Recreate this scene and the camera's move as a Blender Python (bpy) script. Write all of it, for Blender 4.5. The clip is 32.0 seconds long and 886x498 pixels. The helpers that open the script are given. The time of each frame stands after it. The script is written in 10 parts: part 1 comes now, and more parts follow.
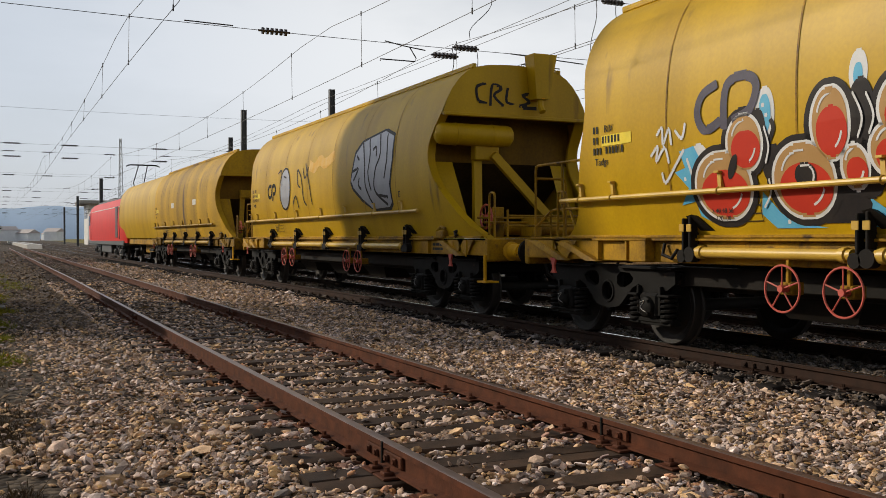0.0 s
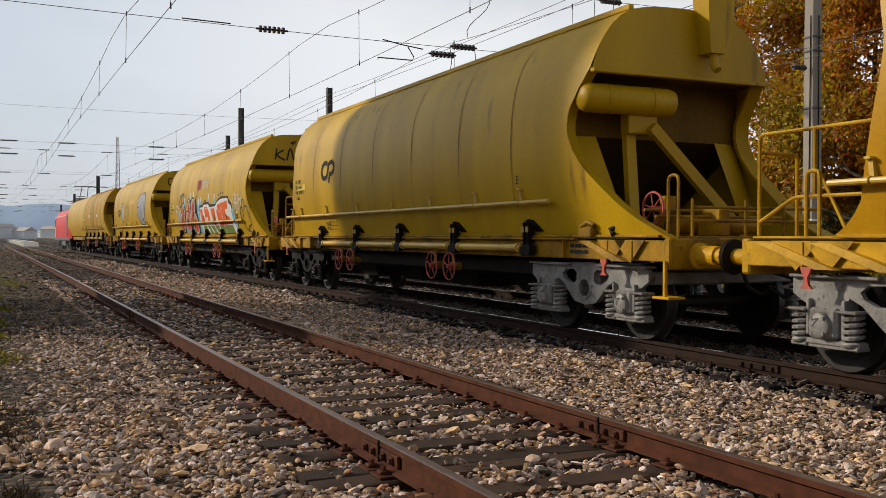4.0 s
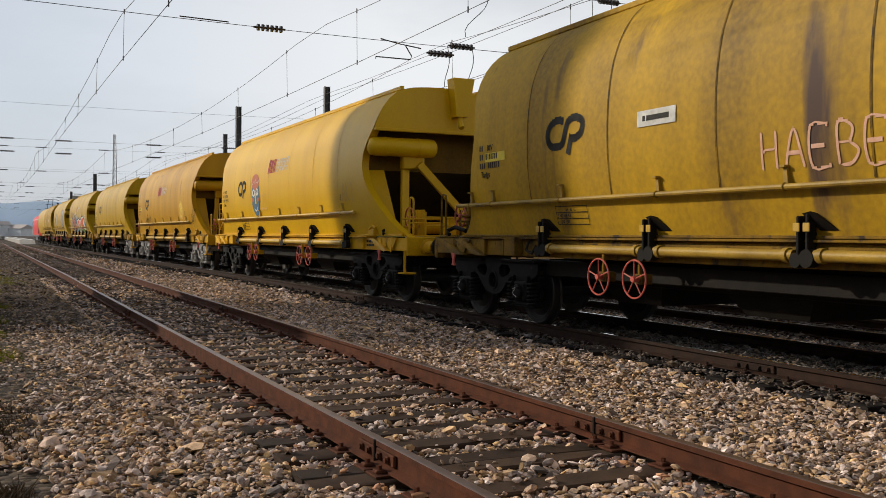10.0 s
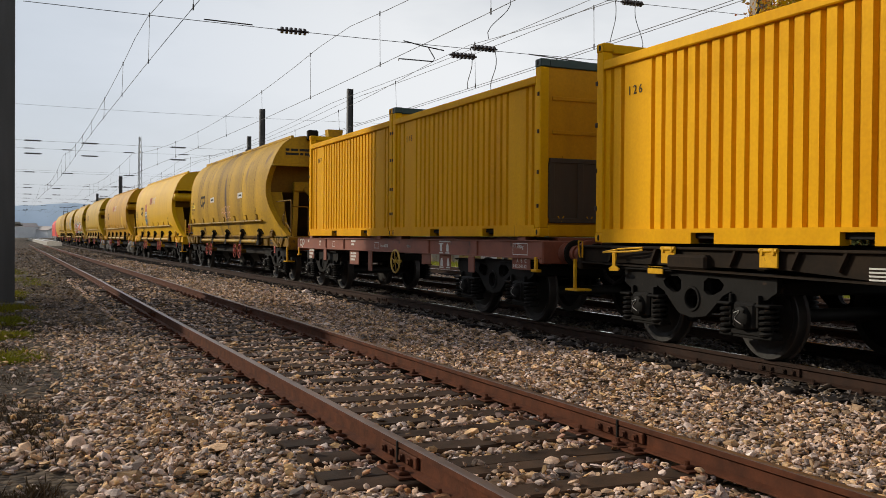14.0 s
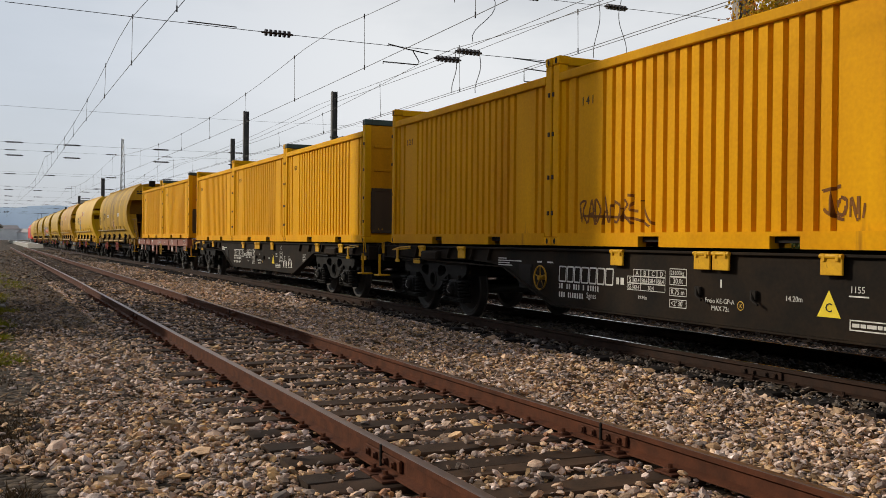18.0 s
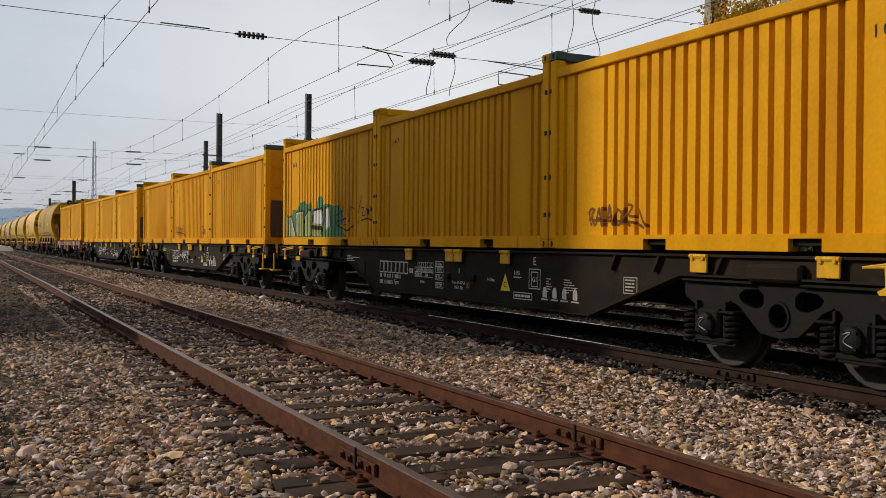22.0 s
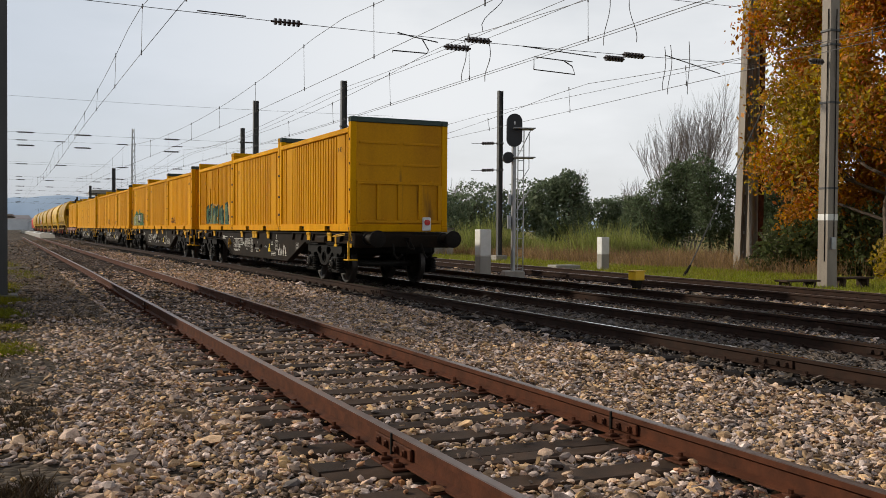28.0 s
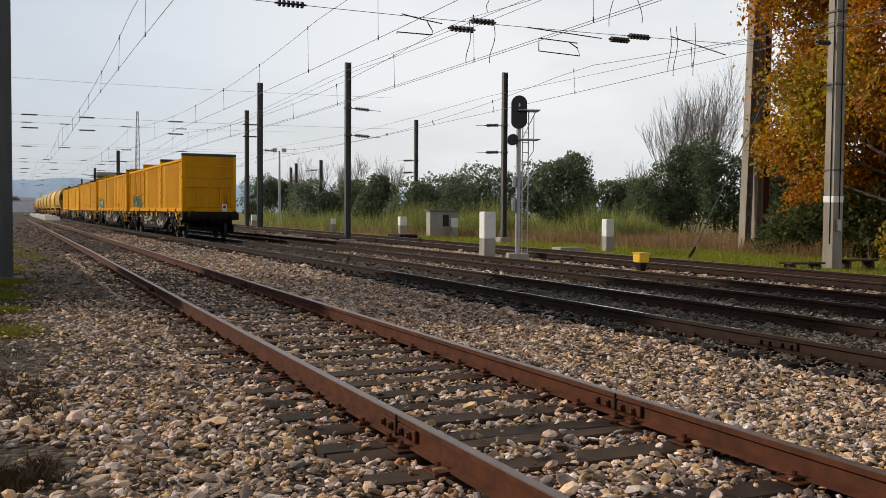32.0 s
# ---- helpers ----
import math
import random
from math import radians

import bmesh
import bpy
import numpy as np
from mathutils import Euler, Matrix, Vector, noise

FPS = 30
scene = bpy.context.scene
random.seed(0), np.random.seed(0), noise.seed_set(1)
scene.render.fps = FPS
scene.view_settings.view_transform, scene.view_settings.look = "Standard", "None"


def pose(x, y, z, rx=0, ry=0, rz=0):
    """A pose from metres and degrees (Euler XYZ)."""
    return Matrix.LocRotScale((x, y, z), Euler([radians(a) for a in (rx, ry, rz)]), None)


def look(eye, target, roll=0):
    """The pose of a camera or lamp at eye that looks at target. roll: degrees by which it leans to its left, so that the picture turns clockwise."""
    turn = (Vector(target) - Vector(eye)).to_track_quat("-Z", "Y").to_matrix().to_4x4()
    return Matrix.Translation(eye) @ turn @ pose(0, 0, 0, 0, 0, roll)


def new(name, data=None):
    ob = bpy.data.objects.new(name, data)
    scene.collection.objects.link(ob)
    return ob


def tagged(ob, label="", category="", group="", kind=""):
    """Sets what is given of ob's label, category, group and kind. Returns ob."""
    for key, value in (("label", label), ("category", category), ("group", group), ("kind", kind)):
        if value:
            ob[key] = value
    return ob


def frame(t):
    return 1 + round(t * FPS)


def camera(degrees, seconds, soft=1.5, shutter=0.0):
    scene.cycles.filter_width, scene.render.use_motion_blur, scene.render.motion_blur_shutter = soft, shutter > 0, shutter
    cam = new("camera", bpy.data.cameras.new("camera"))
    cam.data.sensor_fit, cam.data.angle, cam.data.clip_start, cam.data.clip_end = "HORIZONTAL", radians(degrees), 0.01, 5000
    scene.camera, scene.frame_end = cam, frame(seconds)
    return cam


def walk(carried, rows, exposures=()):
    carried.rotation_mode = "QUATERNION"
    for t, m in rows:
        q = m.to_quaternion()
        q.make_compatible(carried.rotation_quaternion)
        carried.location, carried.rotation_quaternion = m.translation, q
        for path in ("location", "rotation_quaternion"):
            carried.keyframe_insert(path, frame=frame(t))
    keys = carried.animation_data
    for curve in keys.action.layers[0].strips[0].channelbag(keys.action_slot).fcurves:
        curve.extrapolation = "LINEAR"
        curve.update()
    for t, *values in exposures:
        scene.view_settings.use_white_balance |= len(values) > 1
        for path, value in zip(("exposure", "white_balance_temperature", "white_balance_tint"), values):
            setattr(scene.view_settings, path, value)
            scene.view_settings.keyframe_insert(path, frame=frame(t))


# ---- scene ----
# pan, tilt and lean of the hand-held camera, which stays on its spot
EYE = (0.0, 0.0, 1.27)
TURNS = [
    (0, 89.33, 0.03, -0.93), (0.5, 89.19, 0.21, -0.61), (1, 89.29, 0.22, -0.19), (1.5, 89.55, 0.03, -0.10),
    (2, 89.53, 0.02, -0.14), (2.5, 89.48, 0.06, -0.72), (3, 89.37, -0.08, -1.00), (3.5, 89.26, -0.14, -1.04),
    (5.5, 89.27, -0.09, -1.37), (6, 89.20, -0.15, -1.33), (6.5, 89.13, -0.14, -1.39), (7, 89.15, -0.17, -1.32),
    (7.5, 89.15, -0.14, -1.37), (8, 89.16, -0.15, -1.37), (8.5, 89.24, -0.13, -1.48), (9, 89.22, -0.30, -1.38),
    (9.5, 89.12, -0.36, -1.37), (10, 89.23, -0.40, -1.28), (10.5, 89.21, -0.24, -1.24), (11, 89.26, -0.16, -1.15),
    (11.5, 89.34, -0.27, -1.17), (12, 89.30, -0.25, -1.12), (12.5, 89.23, -0.56, -1.12), (13, 89.29, -0.40, -1.06),
    (13.5, 89.30, -0.37, -0.31), (14, 89.33, -0.42, 0.09), (14.5, 89.29, -0.44, 0.16), (16.5, 89.35, -0.59, -0.73),
    (17, 89.31, -0.48, -0.90), (17.5, 89.34, -0.46, -0.95), (18, 89.53, -0.54, -0.87), (18.5, 89.58, -0.46, -1.02),
    (19, 89.80, -0.60, -1.18), (19.5, 89.94, -0.59, -1.31), (20, 90.05, -0.62, -1.45), (20.5, 90.00, -0.52, -1.56),
    (21, 89.90, -0.51, -1.52), (21.5, 89.80, -0.44, -1.89), (22, 89.70, -0.49, -2.40), (22.5, 89.81, -0.66, -2.67),
    (23, 89.76, -0.47, -2.79), (23.5, 89.72, -0.45, -1.75), (24, 89.72, -0.55, -1.07), (24.5, 89.73, -0.48, -1.33),
    (25, 89.74, -0.45, -1.25), (25.5, 89.47, -0.50, -0.81), (27.5, 88.91, -0.57, -0.47), (28, 88.86, -0.42, -0.27),
    (28.5, 88.74, -0.30, -0.10), (29, 88.63, -0.27, -0.10), (29.5, 88.46, -0.33, -0.18), (30, 88.18, -0.39, -0.26),
    (30.5, 88.00, -0.53, -0.22), (31, 87.92, -0.45, -0.16), (31.5, 87.86, -0.39, -0.11), (32, 87.79, -0.40, 0.00),
]
HEAD = 1.9774  # heading of the line
SKY_STRENGTH = 0.09
CLOUD = (9.75, 9.95, 10.2)
CLOUD_WEST = (7.1, 7.75, 8.7)
ZENITH = 0.34
SUN_POWER = 3.1
EXPOSURES = [(0.0, 0.0), (6.0, 0.02), (13.0, 0.0), (17.0, -0.04), (19.0, -0.1), (23.0, -0.14), (25.5, -0.1), (28.0, -0.02), (32.0, 0.03)]
cam = camera(50.0, 32.0, soft=0.8)
walk(cam, [(t, pose(*EYE, rx, ry, rz)) for t, rx, ry, rz in TURNS], EXPOSURES)

# ---- light: a hazy low sun from the camera's side of the line, pale sky ----
SUN_SWING, SUN_HEIGHT = radians(40), radians(25.5)
SUN_FROM = Matrix.Rotation(HEAD + radians(90) - SUN_SWING, 3, "Z") @ Vector((math.cos(SUN_HEIGHT), 0, math.sin(SUN_HEIGHT)))
world = bpy.data.worlds.new("sky")
scene.world = world
world.use_nodes = True
wn, wl = world.node_tree.nodes, world.node_tree.links
wn.clear()
sky = wn.new("ShaderNodeTexSky")
sky.sky_type, sky.sun_disc = "NISHITA", False
sky.sun_elevation = math.asin(SUN_FROM.z)
sky.sun_rotation = math.atan2(SUN_FROM.x, SUN_FROM.y)
sky.air_density, sky.dust_density, sky.ozone_density = 1.0, 3.0, 1.5
# thin veil of cloud over the blue
coord = wn.new("ShaderNodeTexCoord")
squash = wn.new("ShaderNodeMapping")
squash.inputs["Scale"].default_value = (1.0, 1.0, 3.2)
veil = wn.new("ShaderNodeTexNoise")
veil.inputs["Scale"].default_value, veil.inputs["Detail"].default_value, veil.inputs["Roughness"].default_value = 1.6, 6.0, 0.55
ramp = wn.new("ShaderNodeValToRGB")
ramp.color_ramp.elements[0].position, ramp.color_ramp.elements[0].color = 0.30, (0.50, 0.50, 0.50, 1)
ramp.color_ramp.elements[1].position, ramp.color_ramp.elements[1].color = 0.64, (0.96, 0.96, 0.96, 1)
cloud = wn.new("ShaderNodeRGB")
cloud.outputs[0].default_value = (CLOUD[0], CLOUD[1], CLOUD[2], 1)
# haze: brightest low down
sepz = wn.new("ShaderNodeSeparateXYZ")
wl.new(coord.outputs["Generated"], sepz.inputs[0])
fall = wn.new("ShaderNodeMapRange")
fall.interpolation_type = "SMOOTHSTEP"
fall.inputs["From Min"].default_value, fall.inputs["From Max"].default_value = 0.18, 0.62
fall.inputs["To Min"].default_value, fall.inputs["To Max"].default_value = 1.0, ZENITH
wl.new(sepz.outputs[2], fall.inputs["Value"])
thick = wn.new("ShaderNodeVectorMath")
thick.operation = "SCALE"
# the veil is thinner and bluer towards the west
west = wn.new("ShaderNodeMapRange")
west.interpolation_type = "SMOOTHSTEP"
west.inputs["From Min"].default_value, west.inputs["From Max"].default_value = 0.02, -0.46
wl.new(sepz.outputs[0], west.inputs["Value"])
tint = wn.new("ShaderNodeMixRGB")
tint.inputs["Color2"].default_value = (CLOUD_WEST[0], CLOUD_WEST[1], CLOUD_WEST[2], 1)
wl.new(west.outputs["Result"], tint.inputs["Fac"])
wl.new(cloud.outputs[0], tint.inputs["Color1"])
wl.new(tint.outputs["Color"], thick.inputs[0])
# brighter haze round the veiled sun
toward = wn.new("ShaderNodeVectorMath")
toward.operation = "DOT_PRODUCT"
toward.inputs[1].default_value = SUN_FROM
wl.new(coord.outputs["Generated"], toward.inputs[0])
halo = wn.new("ShaderNodeMapRange")
halo.interpolation_type = "SMOOTHSTEP"
halo.inputs["From Min"].default_value, halo.inputs["From Max"].default_value = 0.66, 1.0
halo.inputs["To Min"].default_value, halo.inputs["To Max"].default_value = 0.0, 1.1
wl.new(toward.outputs["Value"], halo.inputs["Value"])
glow = wn.new("ShaderNodeMath")
glow.operation = "ADD"
wl.new(fall.outputs["Result"], glow.inputs[0])
wl.new(halo.outputs["Result"], glow.inputs[1])
wl.new(glow.outputs[0], thick.inputs["Scale"])
mixs = wn.new("ShaderNodeMixRGB")
back = wn.new("ShaderNodeBackground")
back.inputs["Strength"].default_value = SKY_STRENGTH
outw = wn.new("ShaderNodeOutputWorld")
wl.new(coord.outputs["Generated"], squash.inputs["Vector"])
wl.new(squash.outputs["Vector"], veil.inputs["Vector"])
wl.new(veil.outputs["Fac"], ramp.inputs["Fac"])
wl.new(ramp.outputs["Color"], mixs.inputs["Fac"])
wl.new(sky.outputs["Color"], mixs.inputs["Color1"])
wl.new(thick.outputs[0], mixs.inputs["Color2"])
wl.new(mixs.outputs["Color"], back.inputs["Color"])
wl.new(back.outputs["Background"], outw.inputs["Surface"])
sun_data = bpy.data.lights.new("sun", "SUN")
sun_data.energy, sun_data.angle, sun_data.color = SUN_POWER, radians(1.3), (1.0, 0.89, 0.71)
sun = new("sun", sun_data)
sun.matrix_world = look(SUN_FROM * 60, (0, 0, 0))


# ---- materials ----
def material(name, color, rough=0.7, metal=0.0, dark=None, scale=6.0, amount=0.5, fine=60.0, bump=0.0, rust=None, rust_at=0.62,
             streak=False, island=0.0, each=0.0, spec=0.5, coords="Object", pale=0.40):
    """Painted, worn or natural surface: two scales of variation between color and dark, optional rust patches and vertical streaks."""
    m = bpy.data.materials.new(name)
    m.use_nodes = True
    nt = m.node_tree
    nd, lk = nt.nodes, nt.links
    bsdf = nd["Principled BSDF"]
    bsdf.inputs["Roughness"].default_value = rough
    bsdf.inputs["Metallic"].default_value = metal
    bsdf.inputs["Specular IOR Level"].default_value = spec
    tc = nd.new("ShaderNodeTexCoord")
    vec = tc.outputs[coords]
    if streak:
        mp = nd.new("ShaderNodeMapping")
        mp.inputs["Scale"].default_value = (1.0, 1.0, 0.13)
        lk.new(vec, mp.inputs["Vector"])
        svec = mp.outputs["Vector"]
    else:
        svec = vec
    big = nd.new("ShaderNodeTexNoise")
    big.inputs["Scale"].default_value, big.inputs["Detail"].default_value = scale, 5.0
    lk.new(svec, big.inputs["Vector"])
    small = nd.new("ShaderNodeTexNoise")
    small.inputs["Scale"].default_value, small.inputs["Detail"].default_value = fine, 3.0
    lk.new(vec, small.inputs["Vector"])
    add = nd.new("ShaderNodeMath")
    add.operation = "MULTIPLY_ADD"
    lk.new(small.outputs["Fac"], add.inputs[0])
    add.inputs[1].default_value = 0.35
    lk.new(big.outputs["Fac"], add.inputs[2])
    rng = nd.new("ShaderNodeMapRange")
    rng.inputs["From Min"].default_value, rng.inputs["From Max"].default_value = 0.45, 0.95
    rng.inputs["To Min"].default_value, rng.inputs["To Max"].default_value = 0.0, amount
    lk.new(add.outputs[0], rng.inputs["Value"])
    mix = nd.new("ShaderNodeMixRGB")
    dk = dark or tuple(c * 0.55 for c in color)
    mix.inputs["Color1"].default_value, mix.inputs["Color2"].default_value = (*color, 1), (*dk, 1)
    lk.new(rng.outputs["Result"], mix.inputs["Fac"])
    out = mix.outputs["Color"]
    if rust:
        rn = nd.new("ShaderNodeTexNoise")
        rn.inputs["Scale"].default_value, rn.inputs["Detail"].default_value = scale * 2.3, 8.0
        lk.new(svec, rn.inputs["Vector"])
        rr = nd.new("ShaderNodeValToRGB")
        rr.color_ramp.elements[0].position, rr.color_ramp.elements[1].position = rust_at, rust_at + 0.12
        lk.new(rn.outputs["Fac"], rr.inputs["Fac"])
        rm = nd.new("ShaderNodeMixRGB")
        rm.inputs["Color2"].default_value = (*rust, 1)
        lk.new(rr.outputs["Color"], rm.inputs["Fac"])
        lk.new(out, rm.inputs["Color1"])
        out = rm.outputs["Color"]
    if each:
        rnd = nd.new("ShaderNodeObjectInfo").outputs["Random"]
        v = nd.new("ShaderNodeMapRange")
        v.inputs["To Min"].default_value, v.inputs["To Max"].default_value = 1 - each, 1 + each
        lk.new(rnd, v.inputs["Value"])
        hv = nd.new("ShaderNodeHueSaturation")
        lk.new(v.outputs["Result"], hv.inputs["Value"])
        lk.new(out, hv.inputs["Color"])
        out = hv.outputs["Color"]
    if island:
        hs = nd.new("ShaderNodeHueSaturation")
        rnd = nd.new("ShaderNodeNewGeometry").outputs["Random Per Island"]
        v = nd.new("ShaderNodeMapRange")
        k = island
        v.inputs["To Min"].default_value, v.inputs["To Max"].default_value = 1 - k, 1 + k
        lk.new(rnd, v.inputs["Value"])
        lk.new(v.outputs["Result"], hs.inputs["Value"])
        h = nd.new("ShaderNodeMapRange")
        h.inputs["To Min"].default_value, h.inputs["To Max"].default_value = 0.482, 0.514
        mul = nd.new("ShaderNodeMath")
        mul.operation = "FRACT"
        m7 = nd.new("ShaderNodeMath")
        m7.operation = "MULTIPLY"
        m7.inputs[1].default_value = 7.31
        lk.new(rnd, m7.inputs[0])
        lk.new(m7.outputs[0], mul.inputs[0])
        lk.new(mul.outputs[0], h.inputs["Value"])
        lk.new(h.outputs["Result"], hs.inputs["Hue"])
        s = nd.new("ShaderNodeMapRange")
        s.inputs["To Min"].default_value, s.inputs["To Max"].default_value = pale, 1.20
        lk.new(mul.outputs[0], s.inputs["Value"])
        lk.new(s.outputs["Result"], hs.inputs["Saturation"])
        lk.new(out, hs.inputs["Color"])
        out = hs.outputs["Color"]
    lk.new(out, bsdf.inputs["Base Color"])
    if bump:
        bp = nd.new("ShaderNodeBump")
        bp.inputs["Strength"].default_value, bp.inputs["Distance"].default_value = bump, 0.01
        lk.new(add.outputs[0], bp.inputs["Height"])
        lk.new(bp.outputs["Normal"], bsdf.inputs["Normal"])
    return m


def leaf_material(name, color, dark, rough=0.6):
    m = material(name, color, rough, dark=dark, scale=0.6, amount=0.8, fine=5.0, island=0.42, spec=0.10, pale=0.92)
    nt = m.node_tree
    bs, out = nt.nodes["Principled BSDF"], nt.nodes["Material Output"]
    thin, both = nt.nodes.new("ShaderNodeBsdfTranslucent"), nt.nodes.new("ShaderNodeMixShader")
    both.inputs["Fac"].default_value = 0.42
    nt.links.new(bs.inputs["Base Color"].links[0].from_socket, thin.inputs["Color"])
    nt.links.new(bs.outputs[0], both.inputs[1])
    nt.links.new(thin.outputs[0], both.inputs[2])
    nt.links.new(both.outputs[0], out.inputs["Surface"])
    return m


YEL = material("hopper_yellow_paint", (0.53, 0.322, 0.003), 0.45, dark=(0.27, 0.150, 0.004), scale=1.3, amount=0.70, fine=26, bump=0.12, spec=0.22,
               rust=(0.14, 0.07, 0.012), rust_at=0.665, streak=True)
YEL_FRESH = material("hopper_fresh_yellow_paint", (0.71, 0.425, 0.003), 0.40, dark=(0.46, 0.212, 0.004), scale=1.1, amount=0.5, fine=22, bump=0.1, spec=0.25,
                     rust=(0.12, 0.055, 0.016), rust_at=0.74, streak=True)
YEL_WARM = material("hopper_warm_yellow_paint", (0.56, 0.300, 0.003), 0.45, dark=(0.29, 0.128, 0.004), scale=1.3, amount=0.72, fine=26, bump=0.12, spec=0.22,
                    rust=(0.13, 0.055, 0.012), rust_at=0.65, streak=True)
YEL_DIRTY = material("hopper_sooty_yellow_paint", (0.54, 0.312, 0.005), 0.6, dark=(0.10, 0.056, 0.014), scale=0.75, amount=0.88, fine=14, bump=0.15, spec=0.2,
                     rust=(0.07, 0.04, 0.03), rust_at=0.6, streak=True)
YEL_CHASSIS = material("chassis_yellow_paint", (0.46, 0.245, 0.004), 0.55, dark=(0.065, 0.033, 0.006), scale=2.2, amount=0.95, fine=30, bump=0.2, spec=0.2,
                       rust=(0.055, 0.03, 0.016), rust_at=0.6)
WARM_CHASSIS = material("warm_chassis_yellow_paint", (0.60, 0.330, 0.004), 0.55, dark=(0.16, 0.080, 0.007), scale=2.2, amount=0.85, fine=30, bump=0.2, spec=0.2,
                        rust=(0.07, 0.035, 0.016), rust_at=0.63)
SOOTY_CHASSIS = material("sooty_chassis_paint", (0.26, 0.140, 0.006), 0.65, dark=(0.030, 0.019, 0.008), scale=2.2, amount=0.95, fine=30, bump=0.2, spec=0.15,
                         rust=(0.035, 0.022, 0.014), rust_at=0.56)
DULL_PIPE = material("dull_yellow_pipe", (0.40, 0.245, 0.03), 0.5, dark=(0.13, 0.075, 0.012), scale=3, amount=0.8, fine=30, spec=0.25)
FRESH_CHASSIS = material("fresh_chassis_yellow_paint", (0.73, 0.405, 0.004), 0.5, dark=(0.36, 0.19, 0.005), scale=2.2, amount=0.75, fine=30, bump=0.15, spec=0.2,
                         rust=(0.10, 0.05, 0.02), rust_at=0.68)
PIPE = material("pale_yellow_pipe", (0.60, 0.38, 0.05), 0.4, dark=(0.30, 0.17, 0.02), scale=3, amount=0.6, fine=30)
SOOT = material("greasy_black_iron", (0.008, 0.0072, 0.0065), 0.65, dark=(0.020, 0.015, 0.011), scale=5, amount=0.8, fine=40, bump=0.25, spec=0.12)
BOGIE = material("bogie_dark_paint", (0.010, 0.009, 0.008), 0.65, dark=(0.004, 0.0035, 0.003), scale=4, amount=0.8, fine=30, bump=0.2, spec=0.12,
                 rust=(0.05, 0.03, 0.018), rust_at=0.66)
# grime and the shade inside the recess, both painted into dark yellows
RECESS_WALL = material("stained_yellow_shaded_recess", (0.24, 0.125, 0.008), 0.7, dark=(0.060, 0.032, 0.008), scale=1.1, amount=0.9, fine=20, bump=0.15, spec=0.15, streak=True)
RECESS = material("sooty_yellow_shaded_recess", (0.085, 0.045, 0.010), 0.75, dark=(0.014, 0.009, 0.005), scale=1.1, amount=1.0, fine=20, bump=0.15, spec=0.2, streak=True)
BOGIE_GREY = material("bogie_grey_paint", (0.30, 0.29, 0.275), 0.5, dark=(0.07, 0.062, 0.055), scale=4, amount=0.85, fine=30, bump=0.2,
                      rust=(0.07, 0.05, 0.035), rust_at=0.6)
TREAD = material("polished_wheel_tread", (0.050, 0.043, 0.038), 0.45, 0.5, dark=(0.03, 0.025, 0.022), scale=5, amount=0.5)
WHEEL = material("wheel_plate_steel", (0.016, 0.013, 0.011), 0.7, 0.1, dark=(0.012, 0.010, 0.008), scale=6, amount=0.8)
CHALK = material("grey_chalk", (0.36, 0.35, 0.33), 0.9, scale=20, amount=0.6)
CON_YEL = material("container_orange_yellow_paint", (0.71, 0.345, 0.0015), 0.6, dark=(0.42, 0.155, 0.002), scale=1.6, amount=0.75, fine=24, bump=0.12, spec=0.06,
                   rust=(0.22, 0.080, 0.012), rust_at=0.665, streak=True, each=0.10)
CON_LEMON = material("container_lemon_yellow_paint", (0.77, 0.395, 0.002), 0.6, dark=(0.48, 0.195, 0.002), scale=1.6, amount=0.65, fine=24, bump=0.12, spec=0.08,
                     rust=(0.26, 0.10, 0.012), rust_at=0.69, streak=True, each=0.06)
CON_END = material("container_end_paint", (0.69, 0.320, 0.003), 0.55, dark=(0.36, 0.14, 0.004), scale=1.4, amount=0.75, fine=24, bump=0.12, spec=0.14,
                   rust=(0.13, 0.06, 0.02), rust_at=0.64, streak=True)
CON_GREEN = material("dark_green_top_rail_paint", (0.022, 0.055, 0.045), 0.55, dark=(0.03, 0.035, 0.03), scale=4, amount=0.6)
CON_SOOT = material("sooty_container_end", (0.085, 0.050, 0.022), 0.7, dark=(0.028, 0.022, 0.016), scale=1.5, amount=0.9, streak=True)
FLAT_BLACK = material("flat_wagon_dark_grey_paint", (0.0085, 0.0080, 0.0072), 0.7, dark=(0.034, 0.021, 0.012), scale=1.8, amount=0.8, fine=26, bump=0.12, spec=0.07,
                      rust=(0.075, 0.036, 0.018), rust_at=0.72)
FLAT_RED = material("oxide_red_wagon_paint", (0.25, 0.068, 0.032), 0.6, dark=(0.13, 0.038, 0.022), scale=2.4, amount=0.8, fine=30, bump=0.12,
                    rust=(0.06, 0.03, 0.02), rust_at=0.64)
TAB_YEL = material("bright_yellow_fitting_paint", (0.68, 0.37, 0.006), 0.5, dark=(0.36, 0.17, 0.01), scale=6, amount=0.7, spec=0.2, rust=(0.13, 0.05, 0.015), rust_at=0.63)
WHEEL_RED = material("handwheel_red_paint", (0.52, 0.085, 0.055), 0.5, dark=(0.26, 0.05, 0.035), scale=9, amount=0.7)
LOCO_RED = material("locomotive_red_paint", (0.62, 0.022, 0.012), 0.45, dark=(0.42, 0.016, 0.010), scale=1.5, amount=0.5, spec=0.15)
LOCO_GREY = material("locomotive_dark_grey_paint", (0.075, 0.078, 0.082), 0.5, scale=2, amount=0.6)
WHITE = material("white_paint", (0.78, 0.78, 0.76), 0.55, dark=(0.60, 0.59, 0.56), scale=5, amount=0.6)
MARK_WHITE = material("stencil_white_paint", (0.66, 0.65, 0.61), 0.6, dark=(0.38, 0.36, 0.33), scale=12, amount=0.8, spec=0.12)
